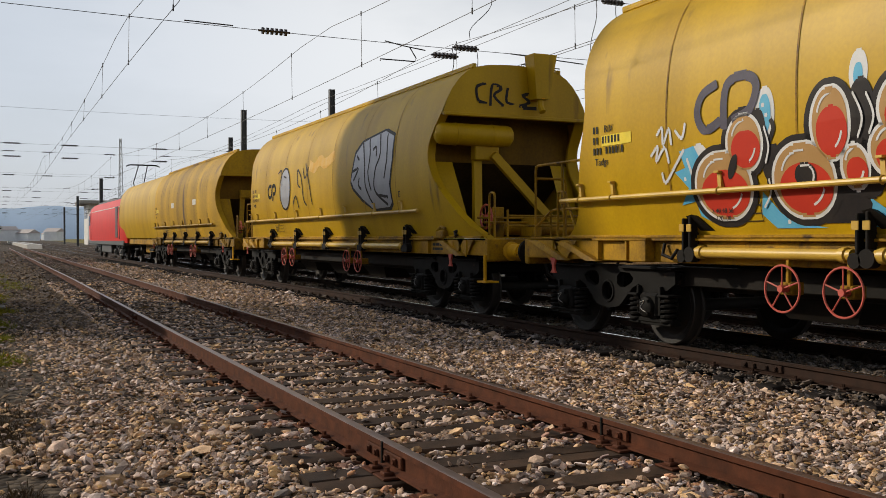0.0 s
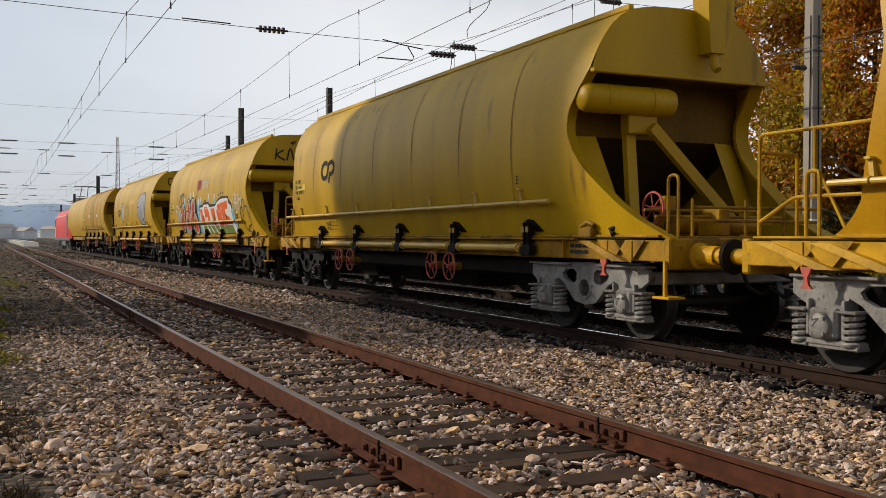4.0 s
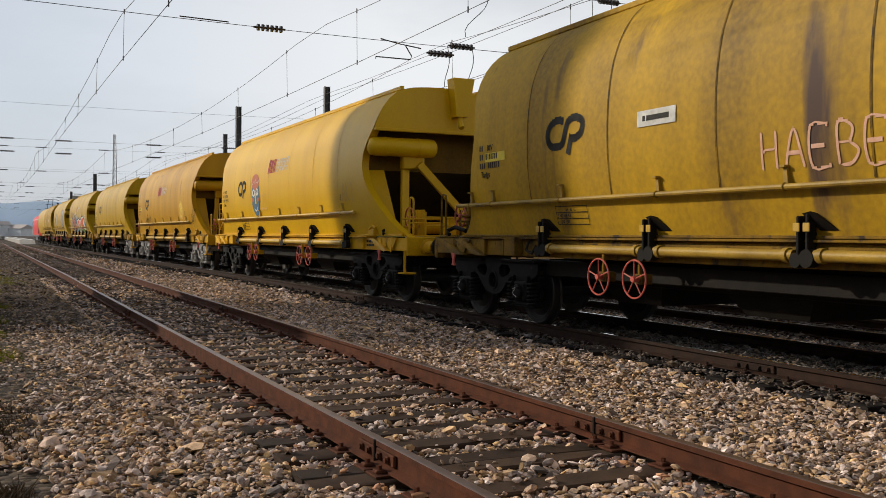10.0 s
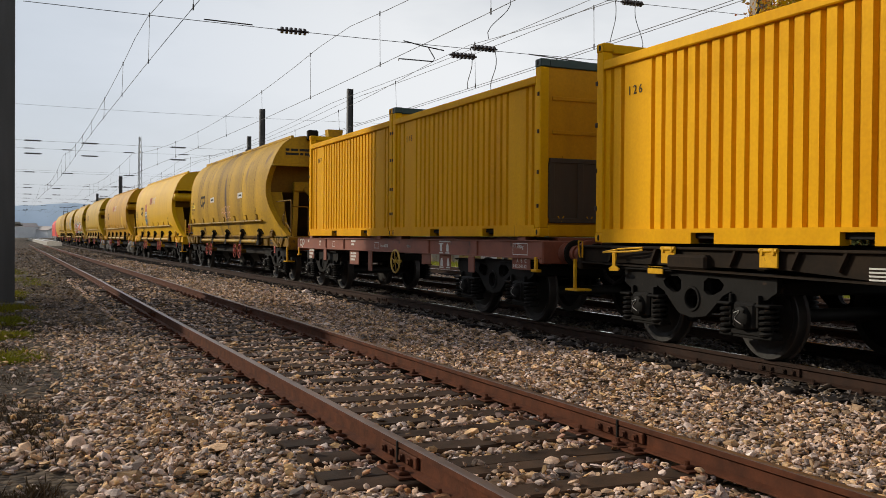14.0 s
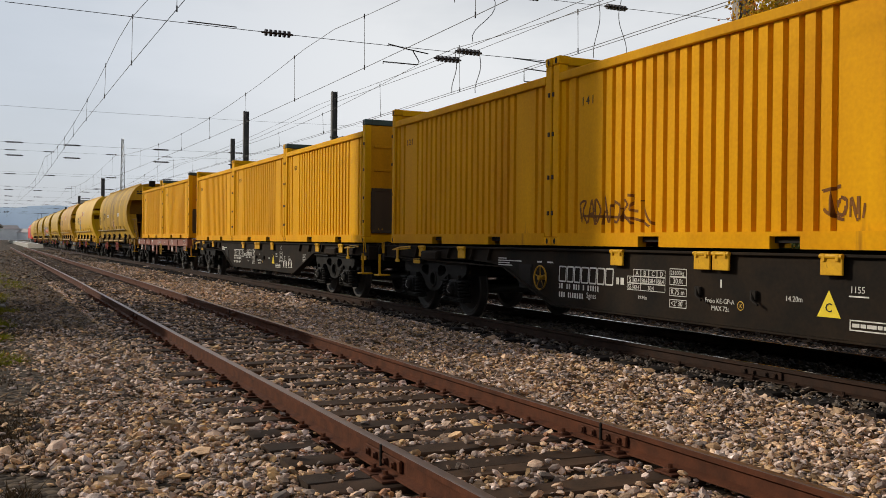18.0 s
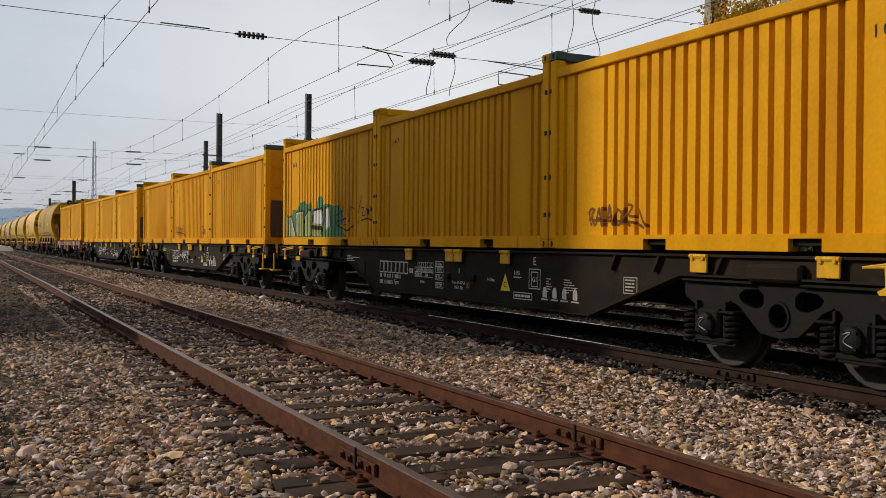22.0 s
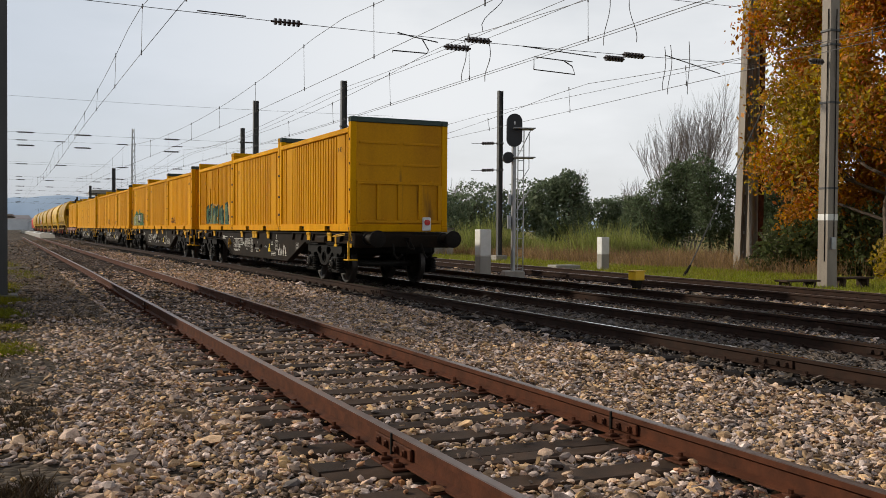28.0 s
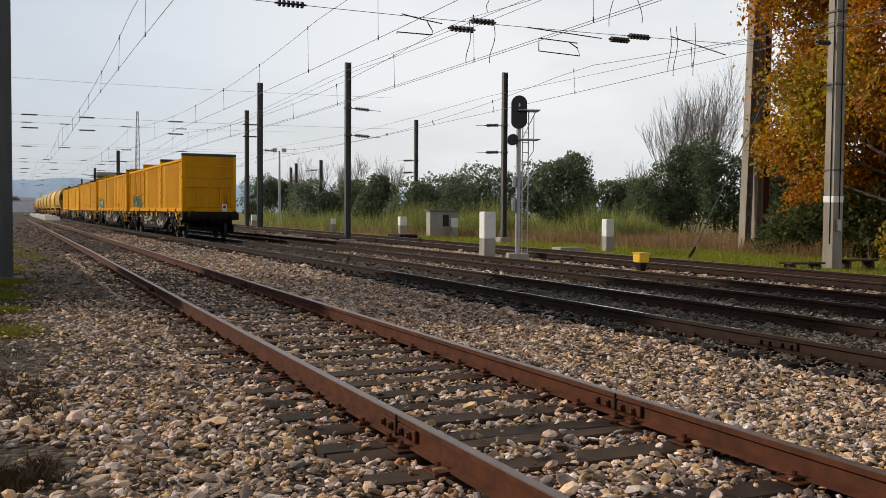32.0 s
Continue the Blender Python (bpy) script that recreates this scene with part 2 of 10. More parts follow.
MARK_BLACK = material("stencil_black_paint", (0.018, 0.018, 0.020), 0.55, dark=(0.05, 0.045, 0.03), scale=14, amount=0.7, spec=0.12)
MARK_RED = material("logo_red_paint", (0.42, 0.022, 0.075), 0.5, dark=(0.26, 0.02, 0.04), scale=9, amount=0.6, spec=0.12)
SIGN_YEL = material("number_field_yellow", (0.80, 0.60, 0.01), 0.5, scale=9, amount=0.4)
RUSTY = material("rusty_rail_side", (0.108, 0.035, 0.016), 0.74, dark=(0.030, 0.012, 0.007), scale=7, amount=0.85, fine=60, bump=0.35, spec=0.15)
HEAD_WORN = material("worn_rail_head", (0.20, 0.14, 0.115), 0.36, 0.65, dark=(0.10, 0.055, 0.038), scale=9, amount=0.6, fine=80)
HEAD_BRIGHT = material("polished_rail_head", (0.78, 0.78, 0.78), 0.09, 1.0, dark=(0.60, 0.58, 0.56), scale=9, amount=0.4)
HEAD_DULL = material("dull_rail_head", (0.040, 0.029, 0.024), 0.55, 0.2, dark=(0.022, 0.016, 0.014), scale=9, amount=0.6, fine=80, spec=0.25)
RAIL_DARK = material("oily_rail_side", (0.040, 0.020, 0.013), 0.7, dark=(0.012, 0.009, 0.008), scale=7, amount=0.8, fine=60, bump=0.3, spec=0.12)
SLEEPER = material("weathered_timber_sleeper", (0.066, 0.038, 0.023), 0.72, dark=(0.020, 0.014, 0.010), scale=5, amount=0.9, fine=70, bump=0.5, each=0.35, spec=0.2)
SLEEPER_OILY = material("oil_soaked_sleeper", (0.028, 0.022, 0.020), 0.75, dark=(0.014, 0.012, 0.011), scale=5, amount=0.8, fine=70, bump=0.4, each=0.3, spec=0.12)
STONE = material("limestone_ballast", (0.70, 0.462, 0.295), 0.80, dark=(0.105, 0.052, 0.028), scale=9, amount=0.95, fine=110, bump=0.3, island=0.74, spec=0.3)
STONE_RUSTY = material("rust_stained_ballast", (0.46, 0.235, 0.150), 0.85, dark=(0.085, 0.036, 0.022), scale=9, amount=0.9, fine=110, bump=0.3, island=0.65, spec=0.2)
# earthy gravel, also darkened to carry the shade between distant stones
STONE_EARTHY_SHADED = material("earthy_gravel_far_shade", (0.32, 0.225, 0.155), 0.85, dark=(0.060, 0.038, 0.025), scale=9, amount=0.9, fine=110, island=0.6, spec=0.2)
STONE_OILY = material("oily_ballast", (0.175, 0.125, 0.092), 0.8, dark=(0.03, 0.023, 0.018), scale=16, amount=0.8, fine=120, bump=0.25, island=0.5)
CONCRETE = material("weathered_concrete", (0.36, 0.34, 0.305), 0.85, dark=(0.20, 0.185, 0.165), scale=3, amount=0.8, fine=50, bump=0.2, streak=True)
MAST_STONE = material("brown_weathered_mast", (0.31, 0.27, 0.225), 0.8, dark=(0.15, 0.12, 0.095), scale=2.5, amount=0.9, fine=40, bump=0.2, streak=True)
CONCRETE_DARK = material("dark_stained_concrete", (0.13, 0.12, 0.11), 0.85, dark=(0.07, 0.063, 0.058), scale=3, amount=0.8, fine=50, bump=0.2)
MAST = material("galvanised_mast_steel", (0.085, 0.085, 0.085), 0.6, 0.2, dark=(0.03, 0.03, 0.03), scale=3, amount=0.8, streak=True)
GALV = material("pale_galvanised_steel", (0.42, 0.43, 0.44), 0.45, 0.6, dark=(0.25, 0.25, 0.25), scale=5, amount=0.6)
WIRE = material("dull_copper_wire", (0.075, 0.07, 0.068), 0.6, 0.3, scale=5, amount=0.4)
INSUL = material("brown_porcelain", (0.045, 0.032, 0.03), 0.3, scale=8, amount=0.4)
SIG_BLACK = material("signal_black_paint", (0.014, 0.014, 0.016), 0.5, scale=5, amount=0.5)
LAMP_GLASS = material("dark_lens_glass", (0.02, 0.02, 0.024), 0.1, scale=5, amount=0.2)
RED_GLASS = material("red_lamp_lens", (0.55, 0.02, 0.02), 0.2, scale=5, amount=0.3)
BOX_YEL = material("yellow_track_box_paint", (0.80, 0.50, 0.01), 0.5, dark=(0.55, 0.32, 0.02), scale=5, amount=0.6)
GRASS = leaf_material("green_grass", (0.205, 0.255, 0.036), (0.30, 0.245, 0.060))
DRY = leaf_material("dry_grass", (0.33, 0.22, 0.12), (0.20, 0.14, 0.075))
REED = leaf_material("green_reeds", (0.245, 0.285, 0.090), (0.32, 0.30, 0.12))
WEED = leaf_material("olive_weeds", (0.155, 0.175, 0.018), (0.19, 0.15, 0.03))
ROTTEN = leaf_material("rotten_weeds", (0.055, 0.038, 0.022), (0.025, 0.018, 0.012))
EVERGREEN = leaf_material("evergreen_leaves", (0.145, 0.180, 0.100), (0.080, 0.102, 0.064))
OLIVE = leaf_material("olive_green_leaves", (0.10, 0.115, 0.045), (0.045, 0.058, 0.026))
# leaves of the far belts: distance haze painted in as a paler green
HAZE_GREEN = leaf_material("haze_paled_green_leaves", (0.195, 0.235, 0.145), (0.125, 0.155, 0.105))
AUTUMN = leaf_material("autumn_leaves", (0.56, 0.29, 0.055), (0.40, 0.215, 0.05))
AUTUMN_RED = leaf_material("russet_leaves", (0.56, 0.19, 0.028), (0.28, 0.10, 0.024))
AUTUMN_GREEN = leaf_material("yellow_green_leaves", (0.46, 0.33, 0.06), (0.26, 0.23, 0.05))
BARK = material("grey_brown_bark", (0.115, 0.085, 0.065), 0.9, dark=(0.05, 0.038, 0.03), scale=6, amount=0.8, fine=40, bump=0.5)
TWIG = material("pale_bare_twigs", (0.25, 0.21, 0.185), 0.9, dark=(0.15, 0.125, 0.11), scale=3, amount=0.6)
# far plaster and roof colours, lightened to stand for distance haze
PALE_HAZE = material("haze_lightened_plaster", (0.78, 0.80, 0.82), 0.9, dark=(0.58, 0.60, 0.63), scale=0.3, amount=0.8, fine=2)
HAZE_ROOF = material("haze_lightened_roof", (0.50, 0.44, 0.42), 0.9, dark=(0.40, 0.37, 0.37), scale=0.4, amount=0.7)
PLASTER = material("white_plaster", (0.62, 0.60, 0.57), 0.85, dark=(0.42, 0.40, 0.37), scale=1.5, amount=0.7, streak=True)
ROOF_TILE = material("dull_roof", (0.17, 0.15, 0.14), 0.85, scale=2, amount=0.7)
# blue of the distant air painted into the hill colour
FAR_HILL = material("haze_painted_hill", (0.46, 0.58, 0.74), 0.95, dark=(0.38, 0.49, 0.64), scale=0.02, amount=0.8, fine=0.2, spec=0.0)
LATCH = material("dark_rusty_iron", (0.045, 0.018, 0.010), 0.8, scale=20, amount=0.8)
RUST_SIDE = material("flaking_rust", (0.22, 0.055, 0.025), 0.8, scale=20, amount=0.8)


# ---- building helpers ----
class Geo:
    """Collects vertices and faces of one mesh."""

    def __init__(self):
        self.v, self.f = [], []

    def add(self, verts, faces):
        n = len(self.v)
        self.v += [tuple(p) for p in verts]
        self.f += [tuple(i + n for i in f) for f in faces]
        return self

    def box(self, x0, x1, y0, y1, z0, z1, c=0.0, m=None):
        """Box; c: chamfer of all edges."""
        if c <= 0:
            vs = [(x, y, z) for x in (x0, x1) for y in (y0, y1) for z in (z0, z1)]
            fs = [(0, 1, 3, 2), (4, 6, 7, 5), (0, 4, 5, 1), (2, 3, 7, 6), (0, 2, 6, 4), (1, 5, 7, 3)]
        else:
            c = min(c, (x1 - x0) * 0.45, (y1 - y0) * 0.45, (z1 - z0) * 0.45)
            vs, idx = [], {}
            lim = ((x0, x1), (y0, y1), (z0, z1))
            for i in (0, 1):
                for j in (0, 1):
                    for k in (0, 1):
                        s = (i, j, k)
                        for ax in range(3):
                            p = []
                            for d in range(3):
                                q = lim[d][s[d]]
                                p.append(q if d == ax else q + (c if s[d] == 0 else -c))
                            idx[(s, ax)] = len(vs)
                            vs.append(tuple(p))
            fs = []
            for ax in range(3):
                b, d = [t for t in range(3) if t != ax]
                for sd in (0, 1):
                    ring = []
                    for (p, q) in ((0, 0), (1, 0), (1, 1), (0, 1)):
                        s = [0, 0, 0]
                        s[ax], s[b], s[d] = sd, p, q
                        ring.append(idx[(tuple(s), ax)])
                    fs.append(ring)
            for ax in range(3):
                b, d = [t for t in range(3) if t != ax]
                for p in (0, 1):
                    for q in (0, 1):
                        s0, s1 = [0, 0, 0], [0, 0, 0]
                        s0[b], s0[d], s1[b], s1[d], s1[ax] = p, q, p, q, 1
                        s0, s1 = tuple(s0), tuple(s1)
                        fs.append([idx[(s0, b)], idx[(s1, b)], idx[(s1, d)], idx[(s0, d)]])
            for s in [(i, j, k) for i in (0, 1) for j in (0, 1) for k in (0, 1)]:
                fs.append([idx[(s, 0)], idx[(s, 1)], idx[(s, 2)]])
        if m is not None:
            vs = [tuple(m @ Vector(p)) for p in vs]
        return self.add(vs, fs)

    def weld(self, step=0.0015):
        """Joins corners that lie together."""
        seen, order, at = {}, [], []
        for p in self.v:
            k = tuple(round(c / step) for c in p)
            if k not in seen:
                seen[k] = len(order)
                order.append(p)
            at.append(seen[k])
        faces = []
        for f in self.f:
            q = [at[i] for i in f]
            q = [a for i, a in enumerate(q) if a != q[i - 1]]
            if len(set(q)) > 2:
                faces.append(tuple(q))
        self.v, self.f = order, faces
        return self

    def tube(self, pts, r, n=8, caps=True, r1=None):
        """Round bar along the points; r1: radius at the end."""
        pts = [Vector(p) for p in pts]
        rings = []
        up0 = None
        for i, p in enumerate(pts):
            d = (pts[min(i + 1, len(pts) - 1)] - pts[max(i - 1, 0)]).normalized()
            if up0 is None:
                up0 = Vector((0, 0, 1)) if abs(d.z) < 0.9 else Vector((1, 0, 0))
            s = d.cross(up0).normalized()
            t = s.cross(d).normalized()
            up0 = t
            rr = r if r1 is None else r + (r1 - r) * i / (len(pts) - 1)
            rings.append([p + s * (rr * math.cos(2 * math.pi * k / n)) + t * (rr * math.sin(2 * math.pi * k / n)) for k in range(n)])
        vs = [q for ring in rings for q in ring]
        fs = []
        for i in range(len(pts) - 1):
            for k in range(n):
                a, b = i * n + k, i * n + (k + 1) % n
                fs.append((a, b, b + n, a + n))
        if caps:
            fs.append(tuple(range(n - 1, -1, -1)))
            fs.append(tuple(range((len(pts) - 1) * n, len(pts) * n)))
        return self.add(vs, fs)

    def lathe(self, prof, n=24, axis="y", at=(0, 0, 0)):
        """Turns the profile (radius, position on the axis) round the axis."""
        vs, fs = [], []
        for r, h in prof:
            for k in range(n):
                c, s = r * math.cos(2 * math.pi * k / n), r * math.sin(2 * math.pi * k / n)
                p = {"y": (c, h, s), "x": (h, c, s), "z": (c, s, h)}[axis]
                vs.append((p[0] + at[0], p[1] + at[1], p[2] + at[2]))
        for i in range(len(prof) - 1):
            for k in range(n):
                a, b = i * n + k, i * n + (k + 1) % n
                fs.append((a, b, b + n, a + n))
        return self.add(vs, fs)

    def ring(self, c, R, r, n=24, k=6, axis="y"):
        prof = [(R + r * math.cos(2 * math.pi * i / k), r * math.sin(2 * math.pi * i / k)) for i in range(k + 1)]
        return self.lathe(prof, n, axis, c)

    def slab(self, outline, y0, y1):
        """Outline of (x, z), given thickness between y0 and y1."""
        n = len(outline)
        vs = [(x, y0, z) for x, z in outline] + [(x, y1, z) for x, z in outline]
        fs = [tuple(range(n)), tuple(range(2 * n - 1, n - 1, -1))]
        fs += [(i, i + n, (i + 1) % n + n, (i + 1) % n) for i in range(n)]
        return self.add(vs, fs)

    def mesh(self, name, mat, smooth=35):
        me = bpy.data.meshes.new(name)
        me.from_pydata(self.v, [], self.f)
        me.materials.append(mat)
        if smooth:
            me.shade_smooth()
            me.set_sharp_from_angle(angle=radians(smooth))
        return me


def part(name, geo, mat, parent=None, label="", m=None, smooth=35):
    ob = new(name, geo.mesh(name, mat, smooth))
    if parent is not None:
        ob.parent = parent
    if m is not None:
        ob.matrix_basis = m
    if label:
        tagged(ob, label)
    return ob


def empty(name, label, category, group="", kind="", m=None):
    e = new(name)
    e.empty_display_size = 0.3
    if m is not None:
        e.matrix_basis = m
    return tagged(e, label, category, group, kind)


def letters(name, text, size, mat, parent, m, label="", spread=1.0):
    """Raised thin writing in the built-in font; m: pose with x along the line and y up the letters."""
    cu = bpy.data.curves.new(name, "FONT")
    cu.body, cu.size, cu.extrude, cu.space_character, cu.resolution_u = text, size, 0.0015, spread, 2
    tmp = bpy.data.objects.new(name, cu)
    me = bpy.data.meshes.new_from_object(tmp)
    bpy.data.objects.remove(tmp)
    me.name = name
    me.materials.clear()
    me.materials.append(mat)
    ob = new(name, me)
    ob.parent = parent
    ob.matrix_basis = m
    if label:
        tagged(ob, label)
    return ob


NEAR_SIDE = Matrix(((-1, 0, 0, 0), (0, 0, 1, 0), (0, 1, 0, 0), (0, 0, 0, 1)))


# ---- plan of the tracks: u along the line, w across it ----
AX, NX = Vector((math.cos(HEAD), math.sin(HEAD), 0)), Vector((math.sin(HEAD), -math.cos(HEAD), 0))


def main_w(u):
    if u < 0:
        return 8.088
    v = min(u, 100.0)
    w = 8.088 - 0.00047 * v * v + 1.16e-6 * v ** 3 + 9.5e-9 * v ** 4
    return w - 0.021 * max(0.0, u - 100.0)


def place(u, w, z=0.0):
    return AX * u + NX * w + Vector((0, 0, z))


def main_line(u, off=0.0, z=0.0):
    return place(u, main_w(u) + off, z)


SIDING = 2.00065
SAX, SNX = Vector((math.cos(SIDING), math.sin(SIDING), 0)), Vector((math.sin(SIDING), -math.cos(SIDING), 0))


def siding(u, off=0.0, z=0.0):
    return SNX * (3.175 + 0.000125 * min(abs(u), 32.0) ** 2 + off) + SAX * u + Vector((0, 0, z))


def third_line(u, off=0.0, z=0.0):
    return place(u, 15.6 + max(0.0, u - 15) * 0.018 + off, z)


# ---- ground ----
def ground_height(x, y):
    """Gently uneven yard; flat under the lines, falling a little beyond them."""
    p = Vector((x, y, 0))
    w, u = p.dot(NX), p.dot(AX)
    z = -0.27 + 0.025 * noise.noise(Vector((x * 0.35, y * 0.35, 0)))
    if w > 18:
        z -= min(0.10, (w - 18) * 0.03)
    return z


def sheet(name, us, ws, mat, label, height, kind="structure", category="ground"):
    vs = [(*(place(u, w))[:2], 0) for u in us for w in ws]
    vs = [(x, y, height(x, y)) for x, y, _ in vs]
    nw = len(ws)
    fs = [(i * nw + j, (i + 1) * nw + j, (i + 1) * nw + j + 1, i * nw + j + 1) for i in range(len(us) - 1) for j in range(nw - 1)]
    me = bpy.data.meshes.new(name)
    me.from_pydata(vs, [], fs)
    me.materials.append(mat)
    me.shade_smooth()
    return tagged(new(name, me), label, category, kind=kind)


def ground_material():
    """Gravel fading into earth and grass away from the lines, with stones as cells."""
    m = bpy.data.materials.new("yard_gravel")
    m.use_nodes = True
    nd, lk = m.node_tree.nodes, m.node_tree.links
    bsdf = nd["Principled BSDF"]
    bsdf.inputs["Roughness"].default_value = 0.9
    bsdf.inputs["Specular IOR Level"].default_value = 0.2
    tc = nd.new("ShaderNodeTexCoord")
    cells = nd.new("ShaderNodeTexVoronoi")
    cells.inputs["Scale"].default_value = 16
    lk.new(tc.outputs["Object"], cells.inputs["Vector"])
    sep = nd.new("ShaderNodeSeparateColor")
    lk.new(cells.outputs["Color"], sep.inputs[0])
    r1 = nd.new("ShaderNodeValToRGB")
    e = r1.color_ramp.elements
    e[0].position, e[0].color, e[1].position, e[1].color = 0.0, (0.020, 0.014, 0.010, 1), 1.0, (0.135, 0.100, 0.070, 1)
    mid = e.new(0.5)
    mid.color = (0.055, 0.040, 0.028, 1)
    lk.new(sep.outputs[0], r1.inputs["Fac"])
    big = nd.new("ShaderNodeTexNoise")
    big.inputs["Scale"].default_value, big.inputs["Detail"].default_value = 0.22, 6
    lk.new(tc.outputs["Object"], big.inputs["Vector"])
    earth = nd.new("ShaderNodeMixRGB")
    earth.inputs["Color2"].default_value = (0.046, 0.034, 0.023, 1)
    br = nd.new("ShaderNodeMapRange")
    br.inputs["From Min"].default_value, br.inputs["From Max"].default_value = 0.48, 0.66
    lk.new(big.outputs["Fac"], br.inputs["Value"])
    lk.new(br.outputs["Result"], earth.inputs["Fac"])
    lk.new(r1.outputs["Color"], earth.inputs["Color1"])
    # across the lines: grass land beyond w = 18
    dot = nd.new("ShaderNodeVectorMath")
    dot.operation = "DOT_PRODUCT"
    dot.inputs[1].default_value = NX
    lk.new(tc.outputs["Object"], dot.inputs[0])
    ledge = nd.new("ShaderNodeMath")
    ledge.operation = "MULTIPLY_ADD"
    lk.new(big.outputs["Fac"], ledge.inputs[0])
    ledge.inputs[1].default_value = 3.0
    lk.new(dot.outputs["Value"], ledge.inputs[2])
    gr = nd.new("ShaderNodeMapRange")
    gr.inputs["From Min"].default_value, gr.inputs["From Max"].default_value = 19.2, 20.6
    lk.new(ledge.outputs[0], gr.inputs["Value"])
    turf = nd.new("ShaderNodeTexNoise")
    turf.inputs["Scale"].default_value, turf.inputs["Detail"].default_value = 1.1, 8
    lk.new(tc.outputs["Object"], turf.inputs["Vector"])
    tr = nd.new("ShaderNodeValToRGB")
    t = tr.color_ramp.elements
    t[0].position, t[0].color, t[1].position, t[1].color = 0.36, (0.090, 0.125, 0.022, 1), 0.66, (0.27, 0.17, 0.065, 1)
    lk.new(turf.outputs["Fac"], tr.inputs["Fac"])
    land = nd.new("ShaderNodeMixRGB")
    lk.new(gr.outputs["Result"], land.inputs["Fac"])
    lk.new(earth.outputs["Color"], land.inputs["Color1"])
    lk.new(tr.outputs["Color"], land.inputs["Color2"])
    lk.new(land.outputs["Color"], bsdf.inputs["Base Color"])
    bp = nd.new("ShaderNodeBump")
    bp.inputs["Strength"].default_value, bp.inputs["Distance"].default_value = 0.8, 0.03
    bp.invert = True
    lk.new(cells.outputs["Distance"], bp.inputs["Height"])
    lk.new(bp.outputs["Normal"], bsdf.inputs["Normal"])
    return m


def spaced(a, b, near, far):
    out, x, step = [a], a, near
    while x < b:
        x += step
        step = min(step * 1.12, far)
        out.append(min(x, b))
    return out


YARD = ground_material()
us = [-2500, -800, -200, -60, -20] + spaced(-8, 60, 0.5, 3) + [80, 120, 200, 400, 900, 2500]
ws = [-2500, -700, -200, -60, -25, -12] + spaced(-6, 30, 0.5, 2) + [40, 60, 100, 200, 500, 1200, 2500]
sheet("ground", us, ws, YARD, "stony railway yard ground with patches of earth and grass", ground_height)


# ---- tracks ----
GAUGE = 1.738
RAIL_SEC = [(-0.036, 0.0), (-0.036, -0.035), (-0.009, -0.050), (-0.009, -0.125), (-0.065, -0.142), (-0.065, -0.155), (0.065, -0.155), (0.065, -0.142),
            (0.009, -0.125), (0.009, -0.050), (0.036, -0.035), (0.036, 0.0), (0.028, 0.004), (0.006, 0.0045), (-0.010, 0.0045), (-0.028, 0.004)]


def rail(track, line, off, z, us_, side_mat, head_mat, label=""):
    """Rail of real section along a line; the running face is polished."""
    vs, fs, mi = [], [], []
    n = len(RAIL_SEC)
    for u in us_:
        c = line(u, off, z)
        d = (line(u + 0.05, off, z) - line(u - 0.05, off, z)).normalized()
        s = Vector((d.y, -d.x, 0))
        for a, b in RAIL_SEC:
            vs.append(tuple(c + s * a + Vector((0, 0, b - 0.004))))
    for i in range(len(us_) - 1):
        for k in range(n):
            k2 = (k + 1) % n
            fs.append((i * n + k, (i + 1) * n + k, (i + 1) * n + k2, i * n + k2))
            mi.append(0 if k < 11 else (1 if (k in (12, 13) and off < 0) or (k in (13, 14) and off > 0) or head_mat == HEAD_WORN else 2))
    fs += [tuple(range(n - 1, -1, -1)), tuple(range((len(us_) - 1) * n, len(us_) * n))]
    mi += [0, 0]
    me = bpy.data.meshes.new("rail")
    me.from_pydata(vs, [], fs)
    me.materials.append(side_mat)
    me.materials.append(head_mat)
    me.materials.append(HEAD_DULL)
    me.polygons.foreach_set("material_index", mi)
    ob = new("rail", me)
    ob.parent = track
    if label:
        tagged(ob, label)
    return ob


def frame_at(line, u, z):
    c = line(u, 0, z)
    d = line(u + 0.1, 0, z) - line(u - 0.1, 0, z)
    return Matrix.Translation(c) @ Matrix.Rotation(math.atan2(d.y, d.x), 4, "Z")


def sleeper_mesh(name, mat, wd=0.24, ln=2.8, seed=0):
    rnd = random.Random(seed)
    g = Geo()
    n = 9
    vs = []
    for i in range(n + 1):
        y = -ln / 2 + ln * i / n
        j = lambda k: rnd.uniform(-k, k)
        vs += [(-wd / 2 + j(0.006), y, -0.14), (-wd / 2 + j(0.006), y, -0.012 + j(0.005)), (-wd / 2 + 0.014, y, j(0.004)), (wd / 2 - 0.014, y, j(0.004)),
               (wd / 2 + j(0.006), y, -0.012 + j(0.005)), (wd / 2 + j(0.006), y, -0.14)]
    fs = [(i * 6 + k, i * 6 + k + 1, (i + 1) * 6 + k + 1, (i + 1) * 6 + k) for i in range(n) for k in range(5)]
    fs += [tuple(range(5, -1, -1)), tuple(range(n * 6, n * 6 + 6))]
    g.add(vs, fs)
    return g.mesh(name, mat, 30)


def chair(g):
    """Rail fastening: sole plate, clips and screws on both rails."""
    for s in (1, -1):
        y = s * GAUGE / 2
        g.box(-0.09, 0.09, y - 0.16, y + 0.16, 0.0, 0.014, 0.003)
        for d in (-0.10, 0.10):
            g.box(-0.035, 0.035, y + d - 0.035, y + d + 0.035, 0.012, 0.036, 0.006)
            g.tube([(0, y + d, 0.03), (0, y + d, 0.062)], 0.017, 6)


